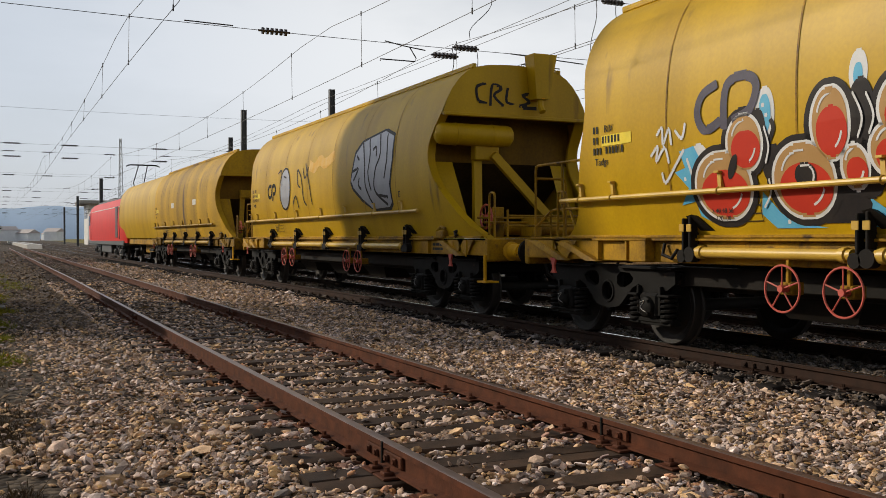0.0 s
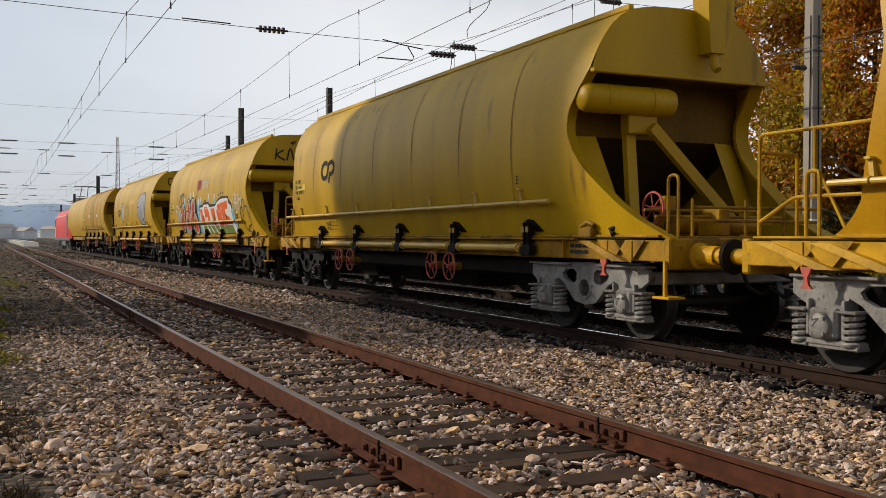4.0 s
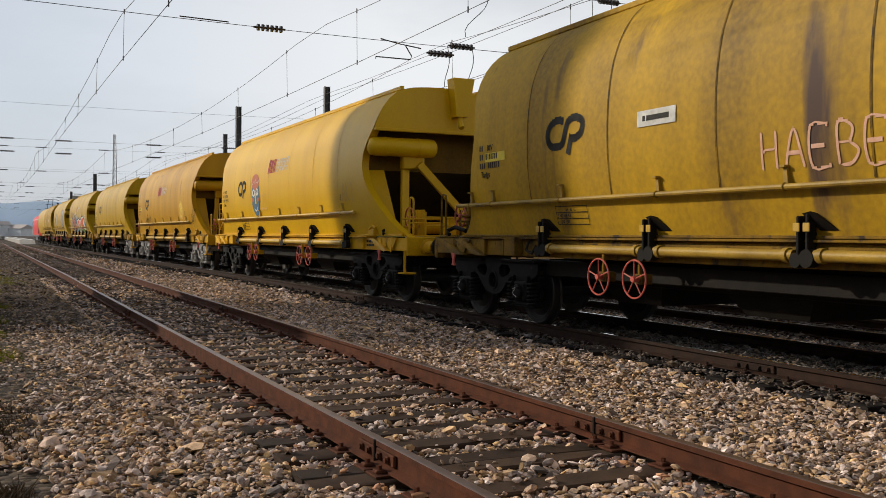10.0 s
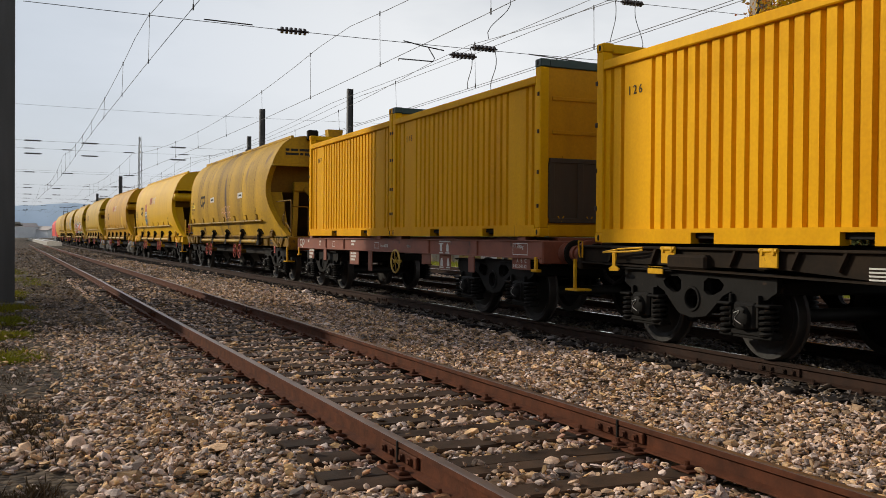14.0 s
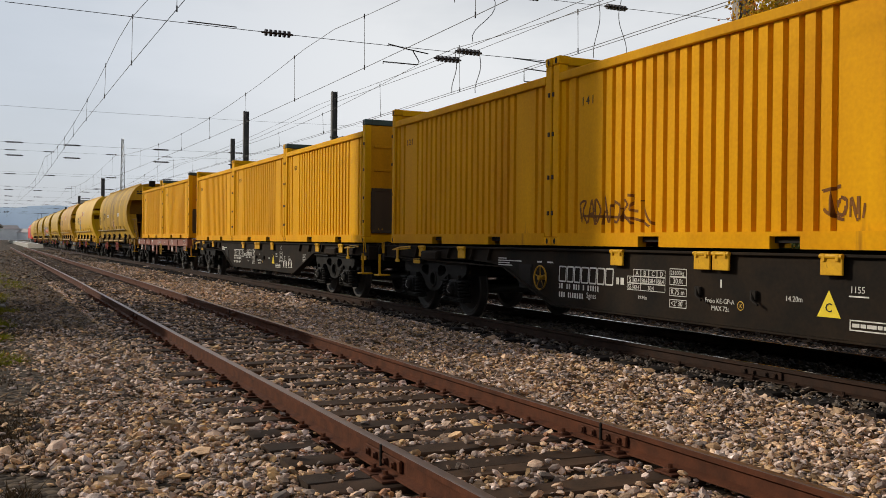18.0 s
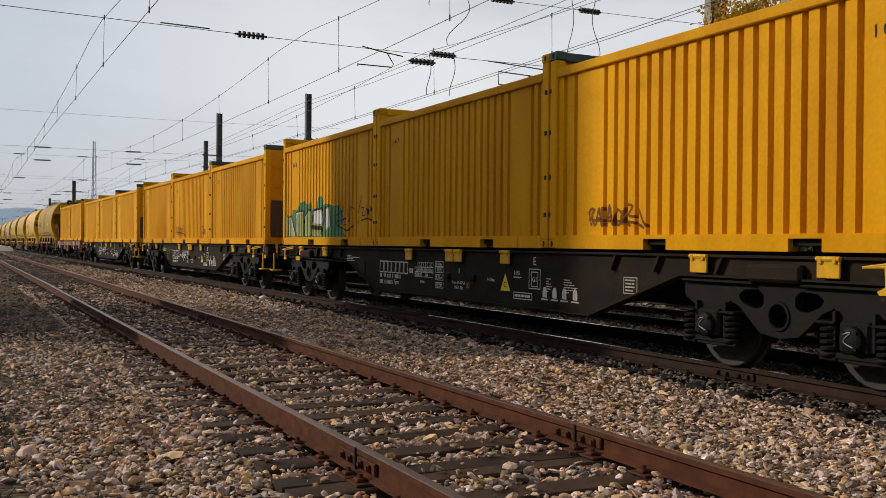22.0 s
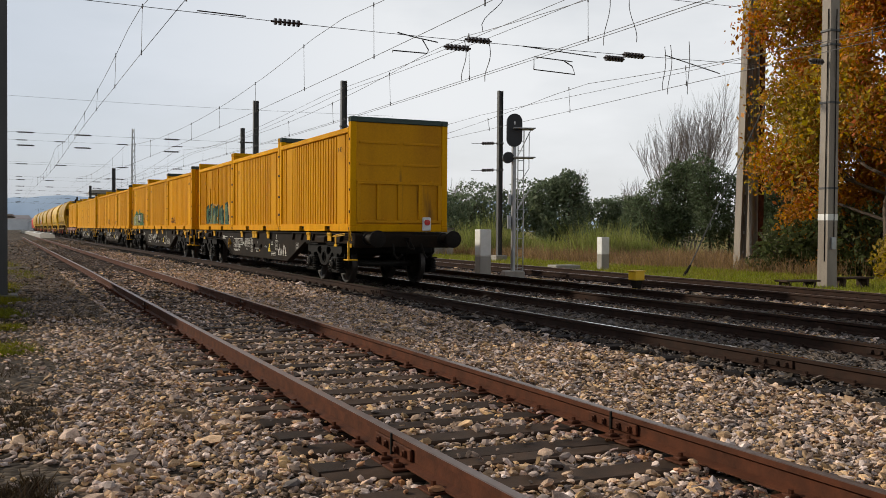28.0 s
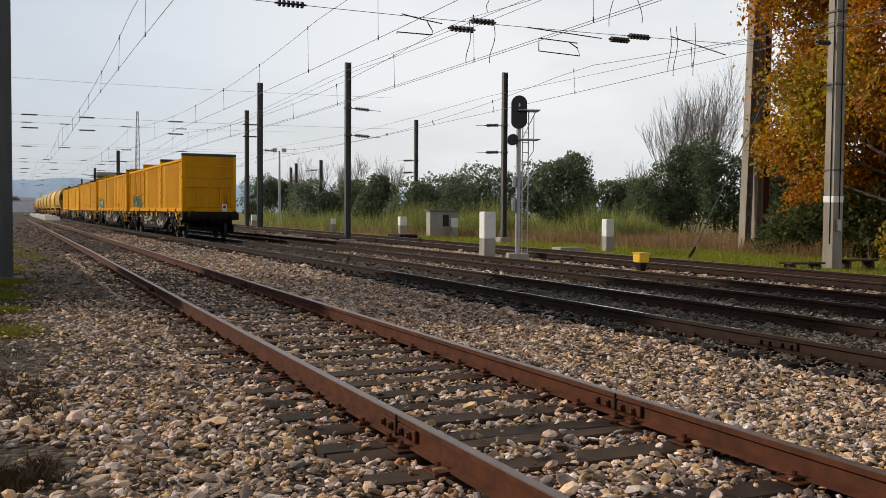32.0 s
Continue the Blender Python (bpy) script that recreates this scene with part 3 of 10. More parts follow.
TRACKS = {}
for name, line, z, lab, side_mat, head_mat, smat, us_s, rail_us in (
    ("siding_track", siding, -0.035, "rusty siding on exposed timber sleepers in pale ballast", RUSTY, HEAD_WORN, SLEEPER,
     [2.7, 3.3, 3.92, 4.86, 5.42, 5.62, 6.12, 6.64, 7.16, 7.68, 8.22] + [8.80 + 0.6 * i for i in range(110)] + [2.1 - 0.6 * i for i in range(50)], [-70, -50, -30, -18, -10] + spaced(-3, 140, 0.8, 3)),
    ("main_track", main_line, 0.0, "main line with polished rail heads on oil-blackened sleepers", RAIL_DARK, HEAD_BRIGHT, SLEEPER_OILY,
     [3.0 + 0.6 * i for i in range(-50, 110)], [-70, -50, -30, -18, -10] + spaced(-3, 300, 0.8, 4)),
    ("second_track", lambda u, off=0.0, z=0.0: place(u, main_w(u) + 3.55 + off, z), 0.0, "second running line with dark rails", RAIL_DARK, HEAD_BRIGHT, SLEEPER_OILY,
     [6.0 + 0.6 * i for i in range(-55, 90)], [-70, -45, -25, -10] + spaced(2, 300, 1.0, 4)),
    ("third_track", third_line, 0.0, "third line with dark worn rails beside the grass", RAIL_DARK, HEAD_WORN, SLEEPER_OILY,
     [8.0 + 0.6 * i for i in range(-58, 80)], [-70, -45, -25, -10] + spaced(4, 120, 1.0, 4)),
):
    tr = empty(name, lab, "railway track", kind="structure")
    TRACKS[name] = (line, z)
    for off in (-GAUGE / 2, GAUGE / 2):
        rail(tr, line, off, z, rail_us, side_mat, head_mat)
    kinds = [sleeper_mesh("sleeper", smat, 0.235 + 0.01 * k, 2.8, k) for k in range(4)]
    ch = Geo()
    chair(ch)
    cm = ch.mesh("rail_chair", side_mat, 30)
    rnd = random.Random(len(name))
    for u in us_s:
        ob = new("sleeper", rnd.choice(kinds))
        ob.parent = tr
        jog = pose(rnd.uniform(-0.015, 0.015), rnd.uniform(-0.04, 0.04), rnd.uniform(-0.006, 0.002), 0, 0, rnd.uniform(-0.9, 0.9))
        ob.matrix_basis = frame_at(line, u, z - 0.171) @ jog
        if 0 < u < 26:
            c = new("rail_chair", cm)
            c.parent = tr
            c.matrix_basis = frame_at(line, u, z - 0.171)


def fish_plate(g):
    for s in (1, -1):
        a, b = sorted((s * 0.010, s * 0.034))
        g.box(-0.30, 0.30, a, b, -0.125, -0.050, 0.006)
        for x in (-0.22, -0.09, 0.09, 0.22):
            g.tube([(x, s * 0.034, -0.088), (x, s * 0.062, -0.088)], 0.018, 6)
            g.box(x - 0.022, x + 0.022, min(s * 0.034, s * 0.052), max(s * 0.034, s * 0.052), -0.11, -0.066, 0.004)


for tname, joints in (("siding_track", ((5.66, -1), (5.72, 1), (17.6, -1), (17.7, 1))), ("main_track", ((7.75, -1), (7.8, 1), (19.8, -1)))):
    line, z = TRACKS[tname]
    for u, s in joints:
        g = Geo()
        fish_plate(g)
        c = part("fish_plate", g, RUSTY if tname == "siding_track" else RAIL_DARK, bpy.data.objects[tname], "bolted rail joint")
        c.matrix_basis = frame_at(lambda v, off=0.0, zz=0.0: line(v, s * GAUGE / 2 + off, zz), u, z)
        if tname == "siding_track":
            g = Geo()
            g.box(-0.012, 0.012, -0.045, 0.045, -0.15, -0.002, 0.004)
            gap = part("joint_bond", g, SOOT, c, "dark joint gap")
            g = Geo()
            g.box(0.05, 0.34, -0.014 - 0.001, 0.014, -0.05, -0.034, 0.004)
            part("rust_flake", g, RUST_SIDE, c, "orange rust patch")


# ---- ballast: loose stones ----
def stones(name, label, mat, spots, sizes, seed, coarse=False, bedded=True):
    """One object of many angular stones at the given places."""
    rng = np.random.default_rng(seed)
    n = len(spots)
    p = (1 + 5 ** 0.5) / 2
    base = np.array([(-1, p, 0), (1, p, 0), (-1, -p, 0), (1, -p, 0), (0, -1, p), (0, 1, p), (0, -1, -p), (0, 1, -p), (p, 0, -1), (p, 0, 1), (-p, 0, -1), (-p, 0, 1)], float)
    base /= np.linalg.norm(base[0])
    tri = np.array([(0, 11, 5), (0, 5, 1), (0, 1, 7), (0, 7, 10), (0, 10, 11), (1, 5, 9), (5, 11, 4), (11, 10, 2), (10, 7, 6), (7, 1, 8), (3, 9, 4), (3, 4, 2), (3, 2, 6),
                    (3, 6, 8), (3, 8, 9), (4, 9, 5), (2, 4, 11), (6, 2, 10), (8, 6, 7), (9, 8, 1)])
    if coarse:
        base = np.array([(1, 0, 0), (-1, 0, 0), (0, 1, 0), (0, -1, 0), (0, 0, 1), (0, 0, -1)], float)
        tri = np.array([(0, 2, 4), (2, 1, 4), (1, 3, 4), (3, 0, 4), (2, 0, 5), (1, 2, 5), (3, 1, 5), (0, 3, 5)])
    if bedded:
        tri = np.array([t for t in tri if base[t].mean(0)[2] > (-0.5 if not coarse else 0.0)])
    k = len(base)
    v = base[None] * (1 + rng.uniform(-0.34, 0.26, (n, k, 1)))
    v = v * np.stack([np.ones(n), rng.uniform(0.5, 0.95, n), rng.uniform(0.26, 0.55, n)], 1)[:, None, :]
    tilt = rng.normal(0, 0.34, (n, 2))
    yaw = rng.uniform(0, 2 * np.pi, n)
    cx, sx, cy, sy = np.cos(tilt[:, 0]), np.sin(tilt[:, 0]), np.cos(tilt[:, 1]), np.sin(tilt[:, 1])
    x, y, z = v[..., 0], v[..., 1], v[..., 2]
    y, z = y * cx[:, None] - z * sx[:, None], y * sx[:, None] + z * cx[:, None]
    x, z = x * cy[:, None] + z * sy[:, None], -x * sy[:, None] + z * cy[:, None]
    c, s = np.cos(yaw)[:, None], np.sin(yaw)[:, None]
    x, y = x * c - y * s, x * s + y * c
    v = np.stack([x, y, z], 2) * sizes[:, None, None] / 2 + spots[:, None, :]
    f = (tri[None] + (np.arange(n) * k)[:, None, None]).reshape(-1, 3)
    me = bpy.data.meshes.new(name)
    me.vertices.add(n * k)
    me.vertices.foreach_set("co", v.astype(np.float32).ravel())
    me.loops.add(len(f) * 3)
    me.loops.foreach_set("vertex_index", f.astype(np.int32).ravel())
    me.polygons.add(len(f))
    me.polygons.foreach_set("loop_start", np.arange(0, len(f) * 3, 3, dtype=np.int32))
    me.polygons.foreach_set("loop_total", np.full(len(f), 3, dtype=np.int32))
    me.update(calc_edges=True)
    me.validate()
    me.shade_flat()
    me.materials.append(mat)
    return tagged(new(name, me), label, "ballast", kind="stuff")


def lay_ballast():
    rng = np.random.default_rng(7)
    ax, nx = np.array(AX[:2]), np.array(NX[:2])
    sax, snx = np.array(SAX[:2]), np.array(SNX[:2])
    pale, oily, earthy, rust = [], [], [], []
    for d0, d1, dens, size in ((2.9, 8, 1050, 0.050), (8, 13, 860, 0.052), (13, 20, 560, 0.055), (20, 34, 250, 0.070), (34, 62, 62, 0.082), (62, 118, 11, 0.15)):
        area = radians(62) / 2 * (d1 ** 2 - d0 ** 2)
        n = int(area * dens)
        d = np.sqrt(rng.uniform(d0 ** 2, d1 ** 2, n))
        a = radians(90) + rng.uniform(radians(-31), radians(31), n)
        P = np.stack([d * np.cos(a), d * np.sin(a)], 1)
        u, w = P @ ax, P @ nx
        su, sw = P @ sax, P @ snx - 3.175
        mo = w - 8.06
        size_n = size * np.exp(rng.normal(0, 0.40, n))
        size_n *= np.where(rng.uniform(0, 1, n) < 0.06, 1.5, 1.0)
        keep = np.ones(n, bool)
        z = np.full(n, -0.245)
        # siding: hollow between rails, clear sleepers and rails
        on = np.abs(sw) < 1.42
        for r in (-GAUGE / 2, GAUGE / 2):
            keep &= np.abs(sw - r) > 0.085
            keep &= np.abs(mo - r) > 0.085
            keep &= np.abs(mo - 3.55 - r) > 0.085
            keep &= np.abs(w - 15.65 - r) > 0.085
        z = np.where(on, -0.235, z)
        sl = np.array([2.7, 3.3, 3.92, 4.86, 5.42, 5.62, 6.12, 6.64, 7.16, 7.68, 8.22] + [8.80 + 0.6 * i for i in range(60)])
        gap = np.abs(su[:, None] - sl[None]).min(1)
        bare = on & (gap < 0.135)
        thin = rng.uniform(0, 1, n) < np.where(d > 12, 0.10, 0.04)
        keep &= ~bare | thin
        z = np.where(bare, -0.185, z)
        # bank between siding and main line
        bank = (sw > 1.42) & (mo < -1.5)
        z = np.where(bank, -0.225 + 0.03 * np.sin(w * 2.1), z)
        # worn earth beyond the siding
        left = sw < -1.5
        n1 = np.sin(P[:, 0] * 0.9 + 1.3) * np.cos(P[:, 1] * 0.55) + np.sin(P[:, 0] * 2.3 + P[:, 1] * 1.1) * 0.5
        bald = np.clip(1.0 + 0.30 * n1 - np.clip((-sw - 2.15) * 1.05, 0, 0.92), 0.12, 1.0)
        bald *= np.where(np.hypot(P[:, 0] + 2.62, (P[:, 1] - 5.5) * 0.7) < 0.45, 0.08, 1.0)
        keep &= ~left | (rng.uniform(0, 1, n) < bald)
        z = np.where(left, -0.262, z)
        keep &= ~((w > 17.6)) & ((d < 34) | (w > -5.5))
        dark = (mo > -0.98) & (mo < 4.45)
        edge = (mo > -1.30) & (mo <= -0.98) & (rng.uniform(0, 1, n) < 0.45)
        dark |= edge
        z = np.where(dark, -0.178, z)
        dark &= ~((np.abs(mo - 1.78) < 0.5) & (rng.uniform(0, 1, n) < 0.45))
        z += rng.normal(0, 0.019, n) + np.where(keep, 0.012 * np.sin(P[:, 0] * 5.1) * np.cos(P[:, 1] * 4.3), 0)
        spots = np.stack([P[:, 0], P[:, 1], z], 1)
        rusty = (np.abs(np.abs(sw) - GAUGE / 2) < 0.36) & (d < 20) & (rng.uniform(0, 1, n) < 0.5) & keep & ~dark
        rust.append((spots[rusty], size_n[rusty]))
        keep &= ~rusty
        # far stones go to the earthy gravel with shade in its colour
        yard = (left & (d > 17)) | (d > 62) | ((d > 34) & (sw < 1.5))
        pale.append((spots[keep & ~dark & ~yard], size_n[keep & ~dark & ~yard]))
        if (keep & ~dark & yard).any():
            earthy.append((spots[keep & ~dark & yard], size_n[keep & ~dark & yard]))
        oily.append((spots[keep & dark], size_n[keep & dark]))
    # pale gravel between and beyond the far lines, and loose stones behind the viewpoint
    for u0, u1, w0, w1, n, size in ((5, 46, 12.5, 14.7, 15000, 0.10), (5, 46, 16.6, 18.5, 12000, 0.10), (-9, 2.2, -5, 1.6, 9000, 0.055), (-9, 1.5, 4.7, 6.7, 4500, 0.055)):
        u, w = rng.uniform(u0, u1, n), rng.uniform(w0, w1, n)
        P = u[:, None] * ax[None] + w[:, None] * nx[None]
        pale.append((np.c_[P, -0.20 + rng.normal(0, 0.016, n)], size * np.exp(rng.normal(0, 0.34, n))))
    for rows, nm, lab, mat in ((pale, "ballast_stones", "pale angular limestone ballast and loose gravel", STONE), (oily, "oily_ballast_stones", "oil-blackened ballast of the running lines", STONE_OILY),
                                (earthy, "yard_gravel", "earthy yard gravel, darkened for the shade between far stones", STONE_EARTHY_SHADED),
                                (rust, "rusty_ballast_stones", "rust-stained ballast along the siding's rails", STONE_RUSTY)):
        for i, some in enumerate((rows[:1], rows[1:2], rows[2:]) if mat != STONE_EARTHY_SHADED else ([], [], rows)):
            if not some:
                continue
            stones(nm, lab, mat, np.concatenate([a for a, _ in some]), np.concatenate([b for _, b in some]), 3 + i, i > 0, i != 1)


lay_ballast()


# ---- rolling stock: x ahead, y to the camera's side, z from the rail head ----
from mathutils.geometry import tessellate_polygon


def arc(cx, cz, r, a0, a1, n):
    return [(cx + r * math.cos(radians(a0 + (a1 - a0) * i / n)), cz + r * math.sin(radians(a0 + (a1 - a0) * i / n))) for i in range(n + 1)]


def plate(geo, outline, holes, y0, y1):
    """Plate with holes, lying in x and z, between y0 and y1."""
    loops = [outline] + holes
    flat = [Vector((x, z, 0)) for lp in loops for x, z in lp]
    tris = tessellate_polygon([[Vector((x, z, 0)) for x, z in lp] for lp in loops])
    n = len(flat)
    vs = [(p.x, y0, p.y) for p in flat] + [(p.x, y1, p.y) for p in flat]
    fs = [tuple(t) for t in tris] + [tuple(i + n for i in reversed(t)) for t in tris]
    k = 0
    for lp in loops:
        m = len(lp)
        fs += [(k + i, k + (i + 1) % m, k + (i + 1) % m + n, k + i + n) for i in range(m)]
        k += m
    return geo.add(vs, fs)


def strips(geo, outline, cuts, surface, along="z"):
    """Covers the outline (s, z) with paint: bands between the cuts, every corner laid on surface(s, z)."""
    def meets(c):
        out = []
        for (s0, z0), (s1, z1) in zip(outline, outline[1:] + outline[:1]):
            p0, q0, p1, q1 = (z0, s0, z1, s1) if along == "z" else (s0, z0, s1, z1)
            if (p0 <= c) != (p1 <= c):
                out.append(q0 + (q1 - q0) * (c - p0) / (p1 - p0))
        return sorted(out)
    for c0, c1 in zip(cuts, cuts[1:]):
        m0, m1 = meets(c0 + 1e-5), meets(c1 - 1e-5)
        if len(m0) != len(m1):
            m0 = m1 = meets((c0 + c1) / 2)
        for i in range(0, len(m0) - 1, 2):
            if m0[i + 1] - m0[i] < 1e-4 and m1[i + 1] - m1[i] < 1e-4:
                continue
            q = [(m0[i], c0), (m0[i + 1], c0), (m1[i + 1], c1), (m1[i], c1)]
            pts = [surface(a, b) if along == "z" else surface(b, a) for a, b in q]
            geo.add(pts, [(0, 1, 2, 3)])


def brush(points, width, closed=False):
    """Outline of a painted stroke along the points."""
    pts = [Vector((x, z)) for x, z in points]
    left, right = [], []
    for i, p in enumerate(pts):
        d = pts[min(i + 1, len(pts) - 1)] - pts[max(i - 1, 0)]
        nrm = Vector((-d.y, d.x)).normalized() * width / 2
        left.append(tuple(p + nrm))
        right.append(tuple(p - nrm))
    return left + right[::-1]


def curved(points, n=6):
    """Smooth run through the points."""
    out = []
    P = [Vector(p) for p in points]
    for i in range(len(P) - 1):
        p0, p1, p2, p3 = P[max(i - 1, 0)], P[i], P[i + 1], P[min(i + 2, len(P) - 1)]
        for k in range(n):
            t = k / n
            q = 0.5 * (2 * p1 + (p2 - p0) * t + (2 * p0 - 5 * p1 + 4 * p2 - p3) * t * t + (3 * p1 - p0 - 3 * p2 + p3) * t ** 3)
            out.append(tuple(q))
    return out + [tuple(P[-1])]


WHEEL_R = 0.46
CACHE = {}


def cached(name, parent, mat, make, label="", m=None, smooth=35, kind=0):
    key = (name, mat.name, kind)
    if key not in CACHE:
        g = Geo()
        make(g)
        CACHE[key] = g.mesh(name, mat, smooth)
    ob = new(name, CACHE[key])
    ob.parent = parent
    if m is not None:
        ob.matrix_basis = m
    if label:
        tagged(ob, label)
    return ob


def side_frame(g):
    top = [(-1.34, 0.74), (-1.34, 0.88), (-1.2, 0.92), (-0.45, 0.90), (-0.3, 0.94), (0.3, 0.94), (0.45, 0.90), (1.2, 0.92), (1.34, 0.88), (1.34, 0.74)]
    low = [(1.20, 0.66), (1.12, 0.64), (1.08, 0.60), (0.72, 0.60), (0.66, 0.72), (0.52, 0.66), (0.34, 0.50), (0.24, 0.42), (0.0, 0.385),
           (-0.24, 0.42), (-0.34, 0.50), (-0.52, 0.66), (-0.66, 0.72), (-0.72, 0.60), (-1.08, 0.60), (-1.12, 0.64), (-1.20, 0.66)]
    holes = [arc(0, 0.60, 0.115, 0, 337.5, 15),
             [(0.20, 0.70), (0.20, 0.80), (0.27, 0.85), (0.46, 0.84), (0.54, 0.78), (0.50, 0.72), (0.36, 0.66), (0.26, 0.66)],
             [(-0.20, 0.70), (-0.26, 0.66), (-0.36, 0.66), (-0.50, 0.72), (-0.54, 0.78), (-0.46, 0.84), (-0.27, 0.85), (-0.20, 0.80)]]
    for y0, y1 in ((1.13, 1.19), (-1.19, -1.13)):
        plate(g, top + low, holes, y0, y1)
        s = 1 if y0 > 0 else -1
        for sx in (-1, 1):  # top flange and pedestal guides
            g.box(sx * 0.30 if sx > 0 else -1.34, 1.34 if sx > 0 else -0.30, min(s * 1.06, s * 1.25), max(s * 1.06, s * 1.25), 0.895, 0.925, 0.008)
            for dx in (0.69, 1.11):
                g.box(sx * dx - 0.022, sx * dx + 0.022, min(s * 1.06, s * 1.24), max(s * 1.06, s * 1.24), 0.36, 0.70, 0.008)
        g.ring((0, s * 1.19, 0.60), 0.130, 0.020, 18, 6)
        g.box(-1.25, -0.55, min(s * 1.10, s * 1.22), max(s * 1.10, s * 1.22), 0.245, 0.275, 0.006)
        g.box(0.55, 1.25, min(s * 1.10, s * 1.22), max(s * 1.10, s * 1.22), 0.245, 0.275, 0.006)
    g.box(-0.22, 0.22, -1.13, 1.13, 0.62, 0.92, 0.03)
    g.box(-1.34, -1.24, -1.13, 1.13, 0.70, 0.86, 0.02)
    g.box(1.24, 1.34, -1.13, 1.13, 0.70, 0.86, 0.02)
    for sx in (-1, 1):  # brake gear between frame and wheels
        g.tube([(sx * 0.42, -0.95, 0.42), (sx * 0.42, 0.95, 0.42)], 0.04)
        for s in (-1, 1):
            g.box(sx * 0.40 - 0.05, sx * 0.40 + 0.05, s * 0.87 - 0.05, s * 0.87 + 0.05, 0.30, 0.66, 0.02)


def axle_box(g):
    g.box(-0.17, 0.17, 0.0, 0.20, -0.13, 0.16, 0.03)
    g.lathe([(0.0, 0.26), (0.085, 0.26), (0.115, 0.24), (0.125, 0.20), (0.125, 0.1)], 18, "y")
    for k in range(4):
        a = radians(45 + 90 * k)
        g.tube([(0.098 * math.cos(a), 0.235, 0.098 * math.sin(a)), (0.098 * math.cos(a), 0.265, 0.098 * math.sin(a))], 0.016, 6)
    g.box(-0.40, 0.40, 0.03, 0.17, -0.19, -0.13, 0.015)
    g.box(-0.40, -0.20, 0.02, 0.18, -0.21, -0.17, 0.01)
    g.box(0.20, 0.40, 0.02, 0.18, -0.21, -0.17, 0.01)


def coil(g):
    for r, z0, z1, turns in ((0.085, -0.17, 0.12, 5),):
        n = turns * 10
        g.tube([(r * math.cos(2 * math.pi * i / 10), 0.1 + r * math.sin(2 * math.pi * i / 10), z0 + (z1 - z0) * i / n) for i in range(n + 1)], 0.021, 6)
    g.lathe([(0.05, -0.18), (0.05, 0.15), (0.0, 0.15)], 10, "z", (0, 0.1, 0))
    g.box(-0.11, 0.11, 0.0, 0.20, 0.12, 0.15, 0.01)


def axle(g):
    g.tube([(0, -1.2, 0), (0, 1.2, 0)], 0.075, 12)


def wheel_mesh():
    """Disc wheel with its tyre, seen from outside at +y."""
    g = Geo()
    g.lathe([(0.075, 0.98), (0.13, 0.97), (0.15, 0.92), (0.34, 0.90), (0.395, 0.935)], 32)
    g.lathe([(0.40, 0.80), (0.34, 0.85), (0.14, 0.81), (0.075, 0.80)], 32)
    n = len(g.f)
    g.lathe([(0.395, 0.935), (0.448, 0.940), (0.458, 0.93), (0.460, 0.90), (0.462, 0.83), (0.488, 0.818), (0.488, 0.805), (0.40, 0.80)], 32)
    me = g.mesh("wheel", WHEEL, 30)
    me.materials.append(TREAD)
    me.polygons.foreach_set("material_index", [0 if i < n + 32 else 1 for i in range(len(g.f))])
    return me


def wheelset(wagon, x):
    ax_ob = cached("axle", wagon, WHEEL, axle, "", pose(x, 0, WHEEL_R), 30)
    if "wheel" not in CACHE:
        CACHE["wheel"] = wheel_mesh()
    for s in (1, -1):
        o = new("wheel", CACHE["wheel"])
        o.parent = ax_ob
        o.matrix_basis = pose(0, 0, 0, 0, 0, 0 if s > 0 else 180)
    SPINNING.append((wagon, ax_ob, x))


SPINNING = []


def chalk(g):
    """Scrawled chalk figure on the axle box."""
    g.tube([(x, 0.268, z) for x, z in curved([(0.06, 0.05), (-0.02, 0.07), (0.05, -0.01), (-0.05, -0.06)])], 0.005, 4)


def bogie(wagon, x, paint, base=0.92):
    frame_ob = cached("bogie", wagon, paint, side_frame, "cast bogie frame with round and oval holes", pose(x, 0, 0))
    for dx in (-base, base):
        wheelset(wagon, x + dx)
        for s in (1, -1):
            turn = 0 if s > 0 else 180
            cached("axle_box", frame_ob, paint, axle_box, "", pose(dx, s * 1.06, WHEEL_R, 0, 0, turn))
            if s > 0:
                cached("chalk_mark", frame_ob, CHALK, chalk, "", pose(dx, 1.06, WHEEL_R), 0)
            for sx in (-0.30, 0.30):
                cached("spring", frame_ob, paint, coil, "", pose(dx + sx, s * 1.08, WHEEL_R, 0, 0, turn))
    return frame_ob


